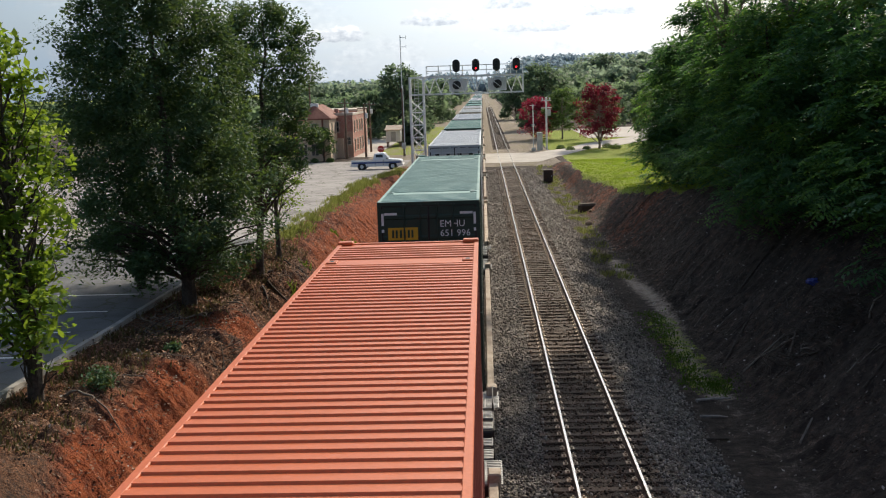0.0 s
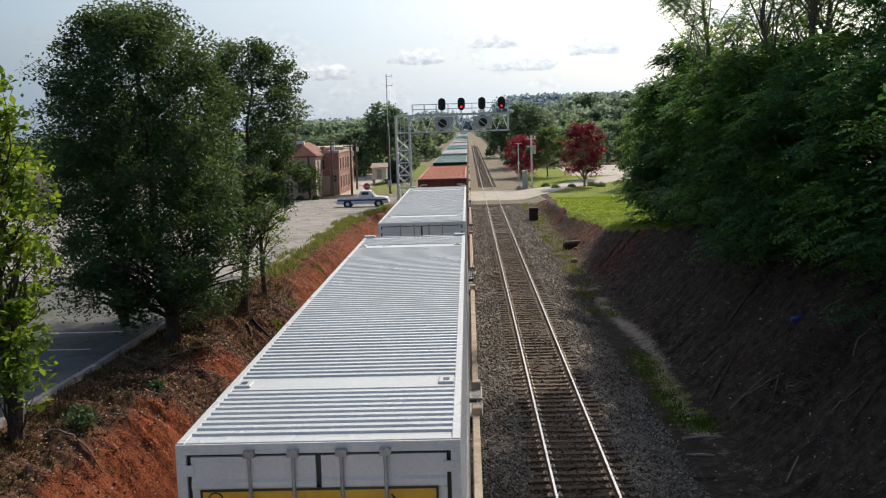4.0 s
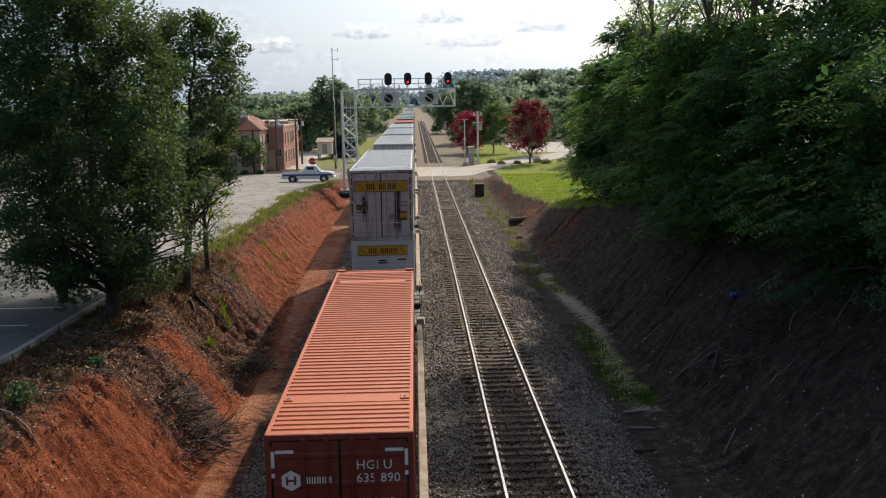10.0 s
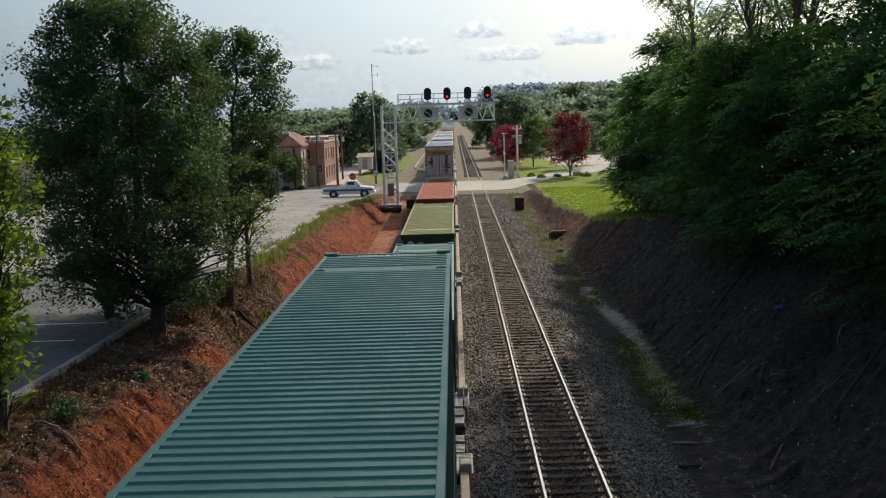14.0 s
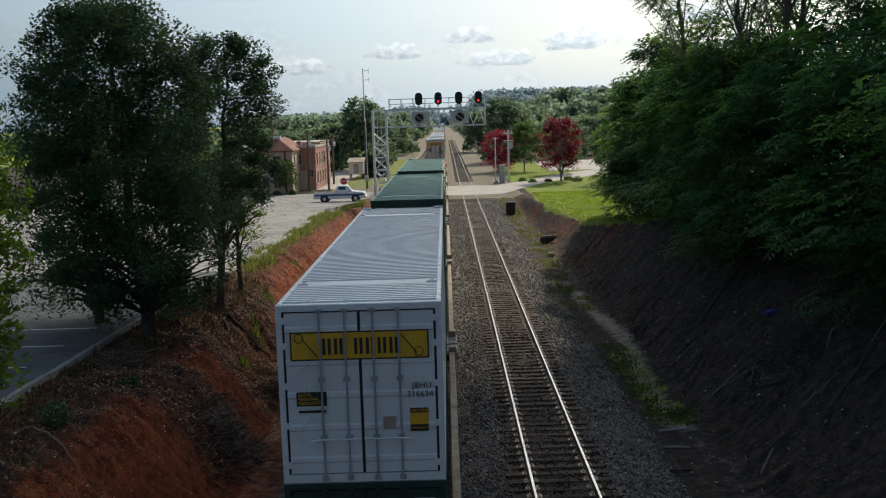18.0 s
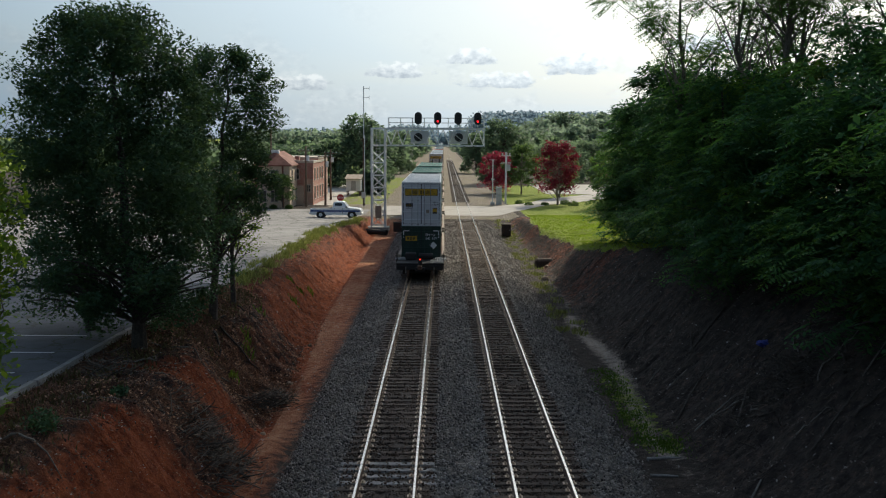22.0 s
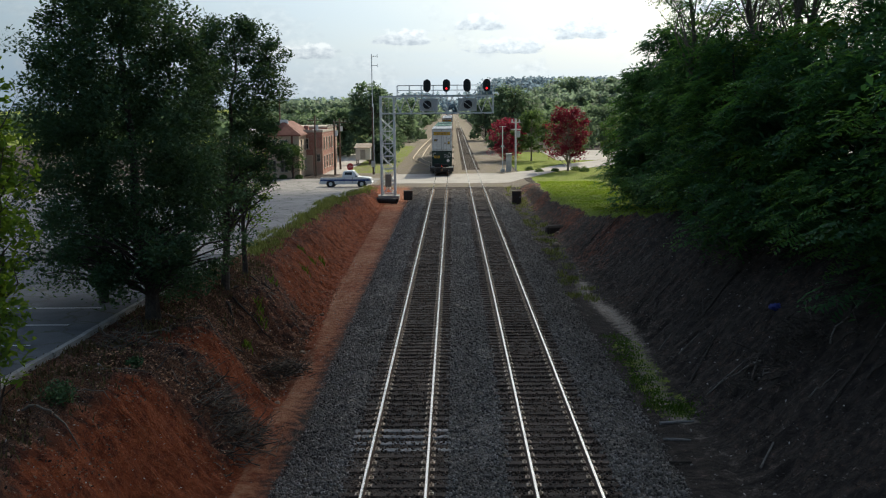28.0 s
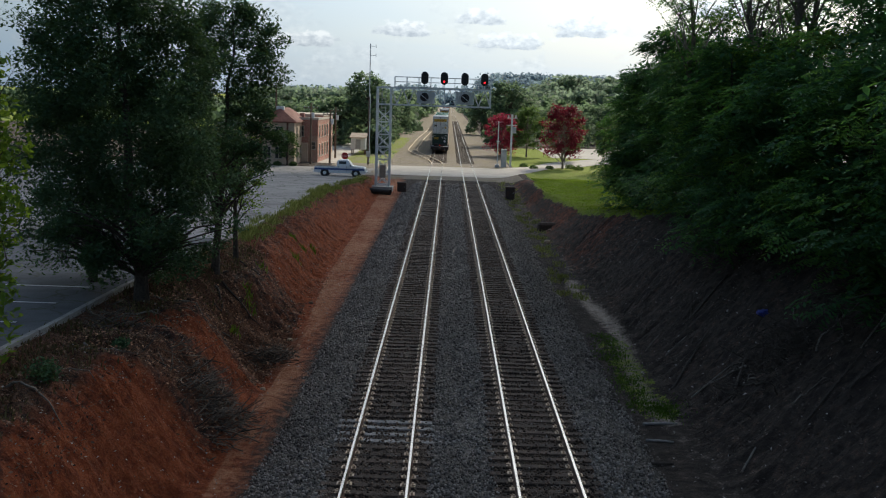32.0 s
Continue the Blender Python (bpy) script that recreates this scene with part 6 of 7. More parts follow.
def building_brick():
    ob = thing("brick_building", pose(-16.1, 128.5, -0.1), "two-storey red brick commercial building with a flat parapet roof", "building")
    Mesh().box(-3.6, 0, 0, 15, 0, 5.75).finish("wall", M_BRICK, ob)
    Mesh().box(-3.75, 0.08, -0.08, 0.25, 5.75, 6.1).box(-0.2, 0.08, 0.25, 15, 5.75, 6.0).finish("parapet", M_TRIM, ob)
    Mesh().box(-3.4, -0.2, 0.25, 14.9, 5.751, 5.82).finish("roof", M_ROOFGREY, ob)
    Mesh().box(-1.25, 0.0, -0.14, -0.002, 0, 3.6).finish("pilaster", M_BRICKPALE, ob)
    Mesh().slab(-3.5, -1.3, -0.5, -0.01, 0.0, 2.7, 0.04).finish("shop_front", M_STUCCO, ob, "buff shop front")
    for x in (-2.9, -2.2):
        window_unit(ob, x, 0, 3.6, 0.55, 1.3, "y")
    window_unit(ob, -0.62, -0.14, 1.9, 0.5, 0.9, "y")
    for y in (1.6, 4.4, 7.2, 10.0, 12.8):
        window_unit(ob, 0.0, y, 3.5, 0.9, 1.5, "x")
        window_unit(ob, 0.0, y, 0.9, 1.0, 1.6, "x")
    Mesh().slab(-2.9, -2.3, 3.0, 3.6, 5.8, 6.6, 0.04).finish("chimney", M_BRICK, ob)
    ob2 = thing("brick_building", pose(-17.6, 145, -0.1), "taller buff-pink brick building along the side street", "building")
    Mesh().box(-6.5, 0, 0, 12, 0, 6.0).finish("wall", M_BRICKPALE, ob2)
    Mesh().box(-6.6, 0.1, -0.1, 12.1, 6.0, 6.25).finish("parapet", M_TRIM, ob2)
    for y in (2, 5, 8, 10.5):
        window_unit(ob2, 0.0, y, 3.6, 0.9, 1.5, "x")
        window_unit(ob2, 0.0, y, 0.8, 1.0, 1.7, "x")
    for x in (-1.2, -3.0):
        window_unit(ob2, x, 0, 3.6, 0.9, 1.5, "y")


building_gabled()
building_grey()
building_brick()
sh = thing("shed", pose(-12.9, 152, -0.25), "small white shed with a tan roof standing on posts", "shed")
Mesh().box(-1.15, 1.15, 0, 2.6, 0.9, 2.75).finish("wall", M_WHITE, sh)
Mesh().add([(-1.35, -0.3, 2.75), (1.35, -0.3, 2.75), (1.35, 2.9, 3.35), (-1.35, 2.9, 3.35), (-1.35, -0.3, 2.83), (1.35, -0.3, 2.83), (1.35, 2.9, 3.43), (-1.35, 2.9, 3.43)], [(0, 1, 2, 3), (4, 7, 6, 5), (0, 4, 5, 1), (1, 5, 6, 2), (2, 6, 7, 3), (3, 7, 4, 0)]).finish("roof", M_SILL, sh)
for x in (-1.0, 1.0):
    for y in (0.15, 2.45):
        Mesh().box(x - 0.08, x + 0.08, y - 0.08, y + 0.08, 0, 0.9).finish("post", M_WOOD, sh)
Mesh().slab(-0.4, 0.4, -0.04, -0.002, 1.0, 2.5, 0.01).finish("door", M_GRATE, sh)

# yard siding that leaves the train's track beyond the crossing
sd = thing("siding_track", pose(0, 0, -0.02), "pale siding curving away from the main track through a switch", "railway track", "main line tracks")
M_SIDERAIL = surface("dull_siding_rail", (0.60, 0.48, 0.33), 0.5, 0.2)
for s in (-1, 1):
    pts = [(s * RAIL_X, 133, -0.03)]
    for k in range(1, 40):
        y = 133 + k * 4.4
        x = -4.9 * float(smooth_step(133, 172, y)) + 0.9 * float(smooth_step(200, 300, y))
        pts.append((x + s * RAIL_X, y, -0.03))
    Mesh().tube(pts, 0.075, 6).finish("rail", M_SIDERAIL, sd)
# ---- trees ----
def leaf_cloud(name, centres, sizes, rng, material, aspect=0.5, up=0.6):
    """One mesh of single bent leaves, each at its centre with its own turn."""
    n = len(centres)
    nrm = rng.standard_normal((n, 3))
    nrm[:, 2] = np.abs(nrm[:, 2]) + up
    nrm /= np.linalg.norm(nrm, axis=1)[:, None]
    t = np.cross(nrm, rng.standard_normal((n, 3)))
    t /= np.linalg.norm(t, axis=1)[:, None]
    b = np.cross(nrm, t)
    L, W = sizes[:, None] * 0.5, sizes[:, None] * 0.5 * aspect
    tip = centres + t * L - nrm * L * 0.25
    v = np.stack([centres - t * L, centres + b * W, tip, centres - b * W], 1)
    return fast_mesh(name, v.reshape(-1, 3), np.arange(4 * n).reshape(-1, 4), material)


def frond_cloud(name, roots, dirs, length, rng, material, pairs=6, leaf=0.17):
    """Feathery compound leaves: a drooping axis with leaflets at both sides."""
    n = len(roots)
    side = np.cross(dirs, np.array([0, 0, 1.0]))
    side /= np.maximum(np.linalg.norm(side, axis=1), 1e-3)[:, None]
    out = []
    for k in range(pairs):
        u = (k + 1) / pairs
        c = roots + dirs * (length * u)[:, None] + np.array([0, 0, -0.35]) * (length * u * u)[:, None]
        for s in (-1, 1):
            ax = side * s + dirs * 0.45 + np.array([0, 0, -0.3]) + 0.15 * rng.standard_normal((n, 3))
            ax /= np.linalg.norm(ax, axis=1)[:, None]
            wd = np.cross(ax, side * 0.3 + np.array([0, 0, 1.0]))
            wd /= np.linalg.norm(wd, axis=1)[:, None]
            l = leaf * (1.15 - 0.5 * abs(u - 0.5))
            out.append(np.stack([c, c + ax * l * 0.5 + wd * l * 0.17, c + ax * l, c + ax * l * 0.5 - wd * l * 0.17], 1))
    v = np.concatenate(out, 0)
    return fast_mesh(name, v.reshape(-1, 3), np.arange(4 * len(v)).reshape(-1, 4), material)


L_OAK = leaf_material("oak_leaves", (0.028, 0.070, 0.040), (0.078, 0.142, 0.072), (0.20, 0.30, 0.055), 0.24)
L_BRIGHT = leaf_material("young_bright_leaves", (0.045, 0.11, 0.018), (0.12, 0.21, 0.030), (0.33, 0.47, 0.04), 0.5)
# copies of the wood's green: shade and sunlight are put into the leaf colours
L_WOOD = leaf_material("shaded_wood_leaves", (0.034, 0.100, 0.044), (0.108, 0.230, 0.078), (0.29, 0.53, 0.07), 0.46)
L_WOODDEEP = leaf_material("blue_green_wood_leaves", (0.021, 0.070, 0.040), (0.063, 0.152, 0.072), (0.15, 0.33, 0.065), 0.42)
L_WOODLIT = leaf_material("lighter_wood_leaves", (0.045, 0.110, 0.028), (0.13, 0.24, 0.045), (0.42, 0.60, 0.05), 0.50)
L_MID = leaf_material("park_tree_leaves", (0.036, 0.076, 0.032), (0.088, 0.142, 0.055), (0.20, 0.31, 0.07), 0.42)
L_CREPE = leaf_material("crepe_myrtle_blossom", (0.20, 0.02, 0.05), (0.42, 0.05, 0.10), (0.50, 0.05, 0.10), 0.35)
L_CREPED = leaf_material("dark_crepe_myrtle_leaves", (0.05, 0.012, 0.018), (0.19, 0.025, 0.045), (0.34, 0.03, 0.06), 0.36)
# haze is painted into these leaf colours, palest and bluest on the ridge
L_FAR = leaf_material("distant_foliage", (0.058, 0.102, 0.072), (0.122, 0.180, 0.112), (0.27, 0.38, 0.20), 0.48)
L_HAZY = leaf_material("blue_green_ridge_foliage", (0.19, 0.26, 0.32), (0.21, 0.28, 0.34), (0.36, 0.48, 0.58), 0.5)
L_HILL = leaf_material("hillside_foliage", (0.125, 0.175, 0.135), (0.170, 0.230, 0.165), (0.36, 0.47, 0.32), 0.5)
L_GRASS = leaf_material("weedy_grass", (0.14, 0.17, 0.05), (0.36, 0.37, 0.14), (0.42, 0.46, 0.12), 0.45)
L_DARKGRASS = leaf_material("shaded_ditch_grass", (0.06, 0.15, 0.02), (0.16, 0.27, 0.04), (0.18, 0.30, 0.03), 0.35)
L_DRY = leaf_material("dry_weeds", (0.10, 0.085, 0.04), (0.20, 0.17, 0.08), (0.2, 0.17, 0.06), 0.3)
L_LAWN = leaf_material("lawn_grass", (0.14, 0.25, 0.02), (0.34, 0.47, 0.05), (0.46, 0.60, 0.05), 0.5)
M_TWIG_DARK = surface("dark_dead_twigs", (0.16, 0.128, 0.098), 0.9, island=0.6)
M_TWIG = surface("dead_twigs", (0.20, 0.15, 0.11), 0.9)


def limb_mesh(rng, base, top, r0, targets, crook=0.25, sub=True):
    """Trunk and tapering, bending limbs that fork on their way out to the clumps."""
    m = Mesh()
    base, top = np.array(base, float), np.array(top, float)
    n = 8
    line = [base + (top - base) * k / n + np.r_[rng.normal(0, crook * 0.5, 2) * (k > 0), 0] * (k < n) for k in range(n + 1)]
    rad = [r0 * (1.25 if k == 0 else 1) * (1 - 0.85 * k / n) for k in range(n + 1)]
    m.tube([tuple(p) for p in line], rad, 9)
    for c in targets:
        h = np.clip((c[2] - base[2]) / (top[2] - base[2]) * 0.75 - 0.06 + rng.uniform(-0.05, 0.05), 0.12, 0.92)
        k = min(int(h * n), n - 1)
        s = line[k] + (line[k + 1] - line[k]) * (h * n - k)
        reach = float(np.linalg.norm(c - s))
        q1 = s * 0.68 + c * 0.32 + np.r_[rng.normal(0, 0.05 * reach, 2), 0.10 * reach]
        q2 = s * 0.32 + c * 0.68 + np.r_[rng.normal(0, 0.07 * reach, 2), 0.09 * reach]
        r = min(max(rad[k] * 0.42, 0.02), 0.02 + 0.014 * reach)
        m.tube([tuple(s), tuple(q1), tuple(q2), tuple(c)], [r, r * 0.75, r * 0.45, 0.008], 5, caps=False)
        if reach > 1.2:
            e = c + rng.normal(0, 0.16 * reach, 3) * np.array([1, 1, 0.4]) - np.array([0, 0, 0.1])
            m.tube([tuple(q1), tuple((q1 + e) / 2 + np.r_[rng.normal(0, 0.05 * reach, 2), 0.06]), tuple(e)], [r * 0.5, r * 0.35, 0.006], 4, caps=False)
    return m


def tree(x, y, z, h, spread, r0, leaves, label, mat, bark, leaf=0.16, seed=1, crown_from=0.2, clumps=60, clump_r=0.75, top_taper=0.5,
         fronds=False, name="tree", group="", lean=(0, 0), flat=1.0, skirt=1.0, category="tree", limbs=0, crook=0.0):
    """A tapered trunk with limbs, and a crown of separate leaf clumps with gaps between them."""
    rng = np.random.default_rng(seed)
    ob = thing(name, pose(x, y, z - 0.15), label, category, group)
    hh = h + 0.15
    u = ((np.arange(clumps) + rng.random(clumps)) / clumps) ** 0.85
    zc = hh * (crown_from + (0.97 - crown_from) * u)
    prof = (1 - np.clip(np.abs((u - 0.46) / 0.58), 0, 1) ** 2.5) ** 0.5
    prof = np.where(u < 0.25, prof * skirt, prof)
    rr = spread * prof * np.sqrt(rng.uniform(0.10, 1.0, clumps)) * rng.uniform(0.75, 1.12, clumps)
    a = np.arange(clumps) * 2.399963 + rng.normal(0, 0.5, clumps)
    c = np.stack([rr * np.cos(a) + lean[0] * u, rr * np.sin(a) * flat + lean[1] * u, zc], -1)
    trunk = limb_mesh(rng, (0, 0, 0), (lean[0] * 0.9, lean[1] * 0.9, hh * 0.93), r0, c[:limbs or clumps], crook=crook or 0.012 * h).finish("trunk", bark, ob)
    w = rng.random(clumps) + 0.5
    pick = rng.choice(clumps, leaves, p=w / w.sum())
    d = rng.standard_normal((leaves, 3))
    d /= np.linalg.norm(d, axis=1)[:, None]
    rad = clump_r * rng.random(leaves) ** 0.45 * rng.uniform(0.6, 1.25, clumps)[pick]
    p = c[pick] + d * rad[:, None] * np.array([1, 1, 0.7])
    if fronds:
        out = d * np.array([1, 1, 0.25]) + 0.4 * np.stack([np.cos(a), np.sin(a), 0 * a], -1)[pick]
        out /= np.linalg.norm(out, axis=1)[:, None]
        cr = frond_cloud("crown", p, out, rng.uniform(0.35, 0.75, leaves), rng, mat, leaf=leaf)
    else:
        cr = leaf_cloud("crown", p, leaf * rng.uniform(0.6, 1.35, leaves), rng, mat)
    cr.parent = ob
    return ob


# beside the parking lot
tree(-8.3, 30.0, 1.75, 11.2, 3.25, 0.24, 92000, "tall dark green oak with a dense ragged crown", L_OAK, M_BARK, 0.135, 11, 0.14, 300, 0.72, 0.7, group="trees along the parking lot", lean=(-0.7, 0), limbs=60, skirt=1.12)
tree(-10.9, 32.8, 2.0, 8.6, 3.2, 0.16, 28000, "dark green oak standing behind a taller one", L_OAK, M_BARK, 0.13, 12, 0.08, 150, 0.8, 0.6, group="trees along the parking lot", limbs=30, skirt=1.2)
tree(-7.75, 37.4, 1.5, 11.0, 2.45, 0.17, 40000, "slender dark green oak with sunlit edges", L_OAK, M_BARK, 0.135, 13, 0.35, 160, 0.62, 0.7, group="trees along the parking lot", lean=(0.85, 0), limbs=40)
tree(-7.75, 41.2, 1.45, 6.0, 1.1, 0.13, 2200, "small leafy tree with a bare lower trunk", L_BRIGHT, M_BARK, 0.15, 14, 0.42, 30, 0.5, 0.5, group="trees along the parking lot")
tree(-8.75, 20.3, 1.15, 9.4, 1.15, 0.21, 5000, "young tree with bright yellow-green backlit leaves", L_BRIGHT, M_BARK, 0.22, 15, 0.22, 60, 0.6, 0.6, group="trees along the parking lot", lean=(-0.5, 0))
tree(-10.2, 18.6, 1.9, 7.4, 1.6, 0.12, 4200, "bright green sapling at the lot's edge", L_BRIGHT, M_BARK, 0.22, 16, 0.1, 40, 0.6, 0.5, group="trees along the parking lot")

# the wood above the right-hand slope
WOOD = [(14.9, 70.5, 10.5, 2.4), (15.0, 60.0, 11.6, 2.5), (14.0, 52.5, 11.0, 2.5), (16.2, 54.0, 12.4, 3.0), (13.4, 46.5, 9.2, 2.5), (15.6, 46.5, 11.6, 3.0), (13.3, 41.0, 8.8, 2.7),
        (15.8, 40.0, 11.0, 3.0), (13.5, 35.5, 7.6, 2.6), (15.9, 34.0, 10.6, 3.0), (13.8, 30.0, 7.2, 2.5), (16.3, 28.5, 9.6, 3.0), (13.7, 25.0, 6.6, 2.4), (16.5, 23.0, 9.6, 3.0),
        (18.5, 50.0, 13.0, 3.4), (19.0, 41.5, 12.8, 3.4), (19.5, 32.0, 12.4, 3.4), (20.0, 24.0, 12.0, 3.4), (14.6, 64.0, 9.8, 2.4), (17.4, 64.0, 11.8, 3.0), (17.6, 66.5, 10.5, 2.8)]


def sumac(x, y, z, h, spread, r0, mats, label, seed, boughs=64, fronds=27, fill=2000, leaf=0.25, group="wood on the slope"):
    """A wood-edge tree: tiers of drooping feathery sprays over a leafy heart darkened for shade."""
    rng = np.random.default_rng(seed)
    ob = thing("tree", pose(x, y, z - 0.15), label, "tree", group)
    u = rng.random(boughs) ** 0.9
    prof = np.sqrt(np.clip(1 - np.abs((u - 0.42) / 0.62) ** 2.6, 0.05, 1)) * np.where(u < 0.3, 1.25, 1.0)
    a = rng.uniform(0, 2 * np.pi, boughs)
    rr = spread * prof * rng.uniform(0.45, 1.08, boughs)
    c = np.stack([rr * np.cos(a), rr * np.sin(a), h * (0.05 + 0.93 * u)], -1)
    limb_mesh(rng, (0, 0, 0), (rng.normal(0, 0.3), rng.normal(0, 0.3), h * 0.93), r0, c[:16], crook=0.12).finish("trunk", M_BARK, ob)
    for mat, sel in ((mats[0], rng.random(boughs) < 0.62), (mats[1], None)):
        if sel is not None:
            first = sel
        else:
            sel = ~first
        cb = c[sel]
        n = len(cb) * fronds
        pick = np.repeat(np.arange(len(cb)), fronds)
        size = rng.uniform(0.55, 1.35, len(cb))[pick]
        th = rng.uniform(0, 2 * np.pi, n)
        r = 0.75 * size * np.sqrt(rng.random(n))
        root = cb[pick] + np.stack([r * np.cos(th), r * np.sin(th), 0.20 * rng.standard_normal(n) - 0.28 * r * r], -1)
        outw = np.stack([np.cos(th), np.sin(th), rng.normal(0.05, 0.3, n)], -1) + 0.5 * np.stack([np.cos(a[sel])[pick], np.sin(a[sel])[pick], 0 * th], -1)
        outw /= np.linalg.norm(outw, axis=1)[:, None]
        frond_cloud("spray", root, outw, rng.uniform(0.4, 0.85, n), rng, mat, pairs=5, leaf=leaf).parent = ob
    k = rng.integers(0, boughs, fill)
    d = rng.standard_normal((fill, 3)) * np.array([0.55, 0.55, 0.45])
    # inner leaves take the darker copy, which stands in for shade inside the crown
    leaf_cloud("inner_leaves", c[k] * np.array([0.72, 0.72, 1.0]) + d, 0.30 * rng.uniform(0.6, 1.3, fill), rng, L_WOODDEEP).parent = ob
    return ob


for k, (x, y, h, s) in enumerate(WOOD):
    zz = float(land(np.array([x]), np.array([y]))[0])
    h = min(h, 8.2 + 0.085 * y + (1.6 if x > 18 else 0) + (1.2 if 15 < x < 18 and 36 < y < 56 else 0) + (1.2 if x > 0.43 * y else 0) - zz + 0.9 * math.sin(2.3 * k))
    sumac(x + 0.6, y, zz, h, s, 0.13 + 0.008 * h, ((L_WOODDEEP, L_WOOD), (L_WOOD, L_WOODLIT), (L_WOOD, L_WOODDEEP), (L_WOODLIT, L_WOOD))[(2 if x > 0.43 * y else k % 4) if y < 59 else 0], "dense dark green tree with feathery drooping leaves on the slope", 40 + k, fronds=17 if x > 18 else 27, boughs=80 if y > 59 else 64, leaf=0.34 if y > 59 else 0.27, fill=3800 if y > 59 else 2000)
for k, (x, y, h, lx) in enumerate([(13.6, 46.5, 15.5, -2.2), (14.6, 44.5, 16.0, 0.4), (16.2, 42.5, 16.5, -0.8), (16.9, 45.0, 15.5, 0.9), (18.6, 40.0, 15.0, 1.8), (20.2, 37.0, 15.5, -1.2), (21.6, 39.0, 15.0, 0.5), (22.0, 34.0, 14.0, -0.6)]):
    zz = float(land(np.array([x]), np.array([y]))[0])
    tree(x + 0.6, y, zz, h, 3.8, 0.2, 1100 if x < 18 else 1700, "tall thin tree with a bare pale trunk and sparse crown", L_WOOD, M_BARK_PALE, 0.20, 80 + k, 0.60, 17, 1.1, 0.5, fronds=True, limbs=12, group="tall thin trees", lean=(lx, 0), crook=0.55)

_zi = float(land(np.array([13.0]), np.array([20.6]))[0])
tree(13.0, 20.6, _zi, 9.5, 1.5, 0.25, 11000, "tree trunk wrapped in small-leaved ivy down to the ground", L_WOODDEEP, M_BARK, 0.13, 97, 0.0, 80, 0.6, 0.7, group="wood on the slope", limbs=12)

# round the crossing
tree(17.4, 132, -0.3, 9.0, 3.3, 0.16, 5200, "large crepe myrtle covered in dark red blossom", L_CREPED, M_BARK_PALE, 0.34, 101, 0.24, 70, 0.95, 0.9, group="crepe myrtles")
tree(10.6, 163, -0.3, 7.0, 3.3, 0.15, 3600, "crepe myrtle in bright pink-red bloom", L_CREPE, M_BARK_PALE, 0.4, 102, 0.12, 50, 1.0, 0.9, group="crepe myrtles")
tree(14.6, 160, -0.3, 8.2, 3.3, 0.15, 4600, "rounded green park tree behind the crossing", L_MID, M_BARK_PALE, 0.42, 103, 0.25, 40, 0.95, 0.8, group="park trees")
tree(19.9, 151, -0.3, 7.2, 3.2, 0.15, 4200, "rounded green park tree beside the drive", L_MID, M_BARK_PALE, 0.42, 104, 0.25, 40, 0.95, 0.8, group="park trees")
tree(23.3, 126, 0.0, 7.6, 2.7, 0.17, 3600, "green park tree with a forked trunk on the lawn", L_MID, M_BARK_PALE, 0.34, 105, 0.28, 50, 0.85, 0.8, group="park trees")
tree(-19.0, 121, 0.0, 4.4, 1.65, 0.09, 2600, "small round street tree before the buildings", L_MID, M_BARK, 0.26, 106, 0.28, 34, 0.6, 0.8, group="street trees")
for k, (x, y, h, s) in enumerate([(13.8, 200, 13.4, 5.0), (19, 235, 11, 6.0), (27, 205, 8.5, 4.5), (36, 222, 9, 6), (10.5, 262, 11, 4.5), (-13.8, 178, 13.6, 4.6), (-19.5, 184, 9.0, 4.5), (-13.5, 215, 10.5, 4.5), (-27, 176, 7.5, 4), (-35, 190, 8, 5), (-12.5, 250, 9.5, 4.5), (-10.4, 158, 4.2, 1.8)]):
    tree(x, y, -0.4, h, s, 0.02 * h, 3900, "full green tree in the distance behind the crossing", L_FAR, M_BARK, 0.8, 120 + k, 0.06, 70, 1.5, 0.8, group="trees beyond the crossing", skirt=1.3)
for k, (x, y, s) in enumerate([(13.2, 130, 0.5), (15.5, 131, 0.45), (19.4, 130.4, 0.6), (12.2, 134, 0.5), (-18.0, 119.8, 0.4), (-20.0, 119.8, 0.4), (18.6, 133.5, 0.55)]):
    rng = np.random.default_rng(200 + k)
    sb = thing("shrub", pose(x, y, -0.25 if x > 0 else 0.0), "low clipped dark green shrub", "shrub", "clipped shrubs")
    d = rng.standard_normal((600, 3))
    d /= np.linalg.norm(d, axis=1)[:, None]
    o = leaf_cloud("foliage", d * (s * rng.uniform(0.55, 1.1, 600))[:, None] * np.array([1.2, 1.2, 0.8]) + np.array([0, 0, s * 0.7]), 0.2 * rng.uniform(0.6, 1.3, 600), rng, L_MID)
    o.parent = sb

for k, (x, y, s) in enumerate([(-7.75, 21.0, 0.34), (-7.3, 24.9, 0.2)]):
    rng = np.random.default_rng(220 + k)
    sb = thing("bush", pose(x, y, float(land(np.array([x]), np.array([y]))[0])), "small ragged green bush at the lip of the clay bank", "bush", "bushes on the bank")
    d = rng.standard_normal((500, 3))
    d /= np.linalg.norm(d, axis=1)[:, None]
    leaf_cloud("foliage", d * (s * rng.uniform(0.3, 1.2, 500))[:, None] * np.array([1.1, 1.2, 0.8]) + np.array([0.1, 0, s * 0.45]), 0.11 * rng.uniform(0.6, 1.3, 500), rng, L_OAK).parent = sb


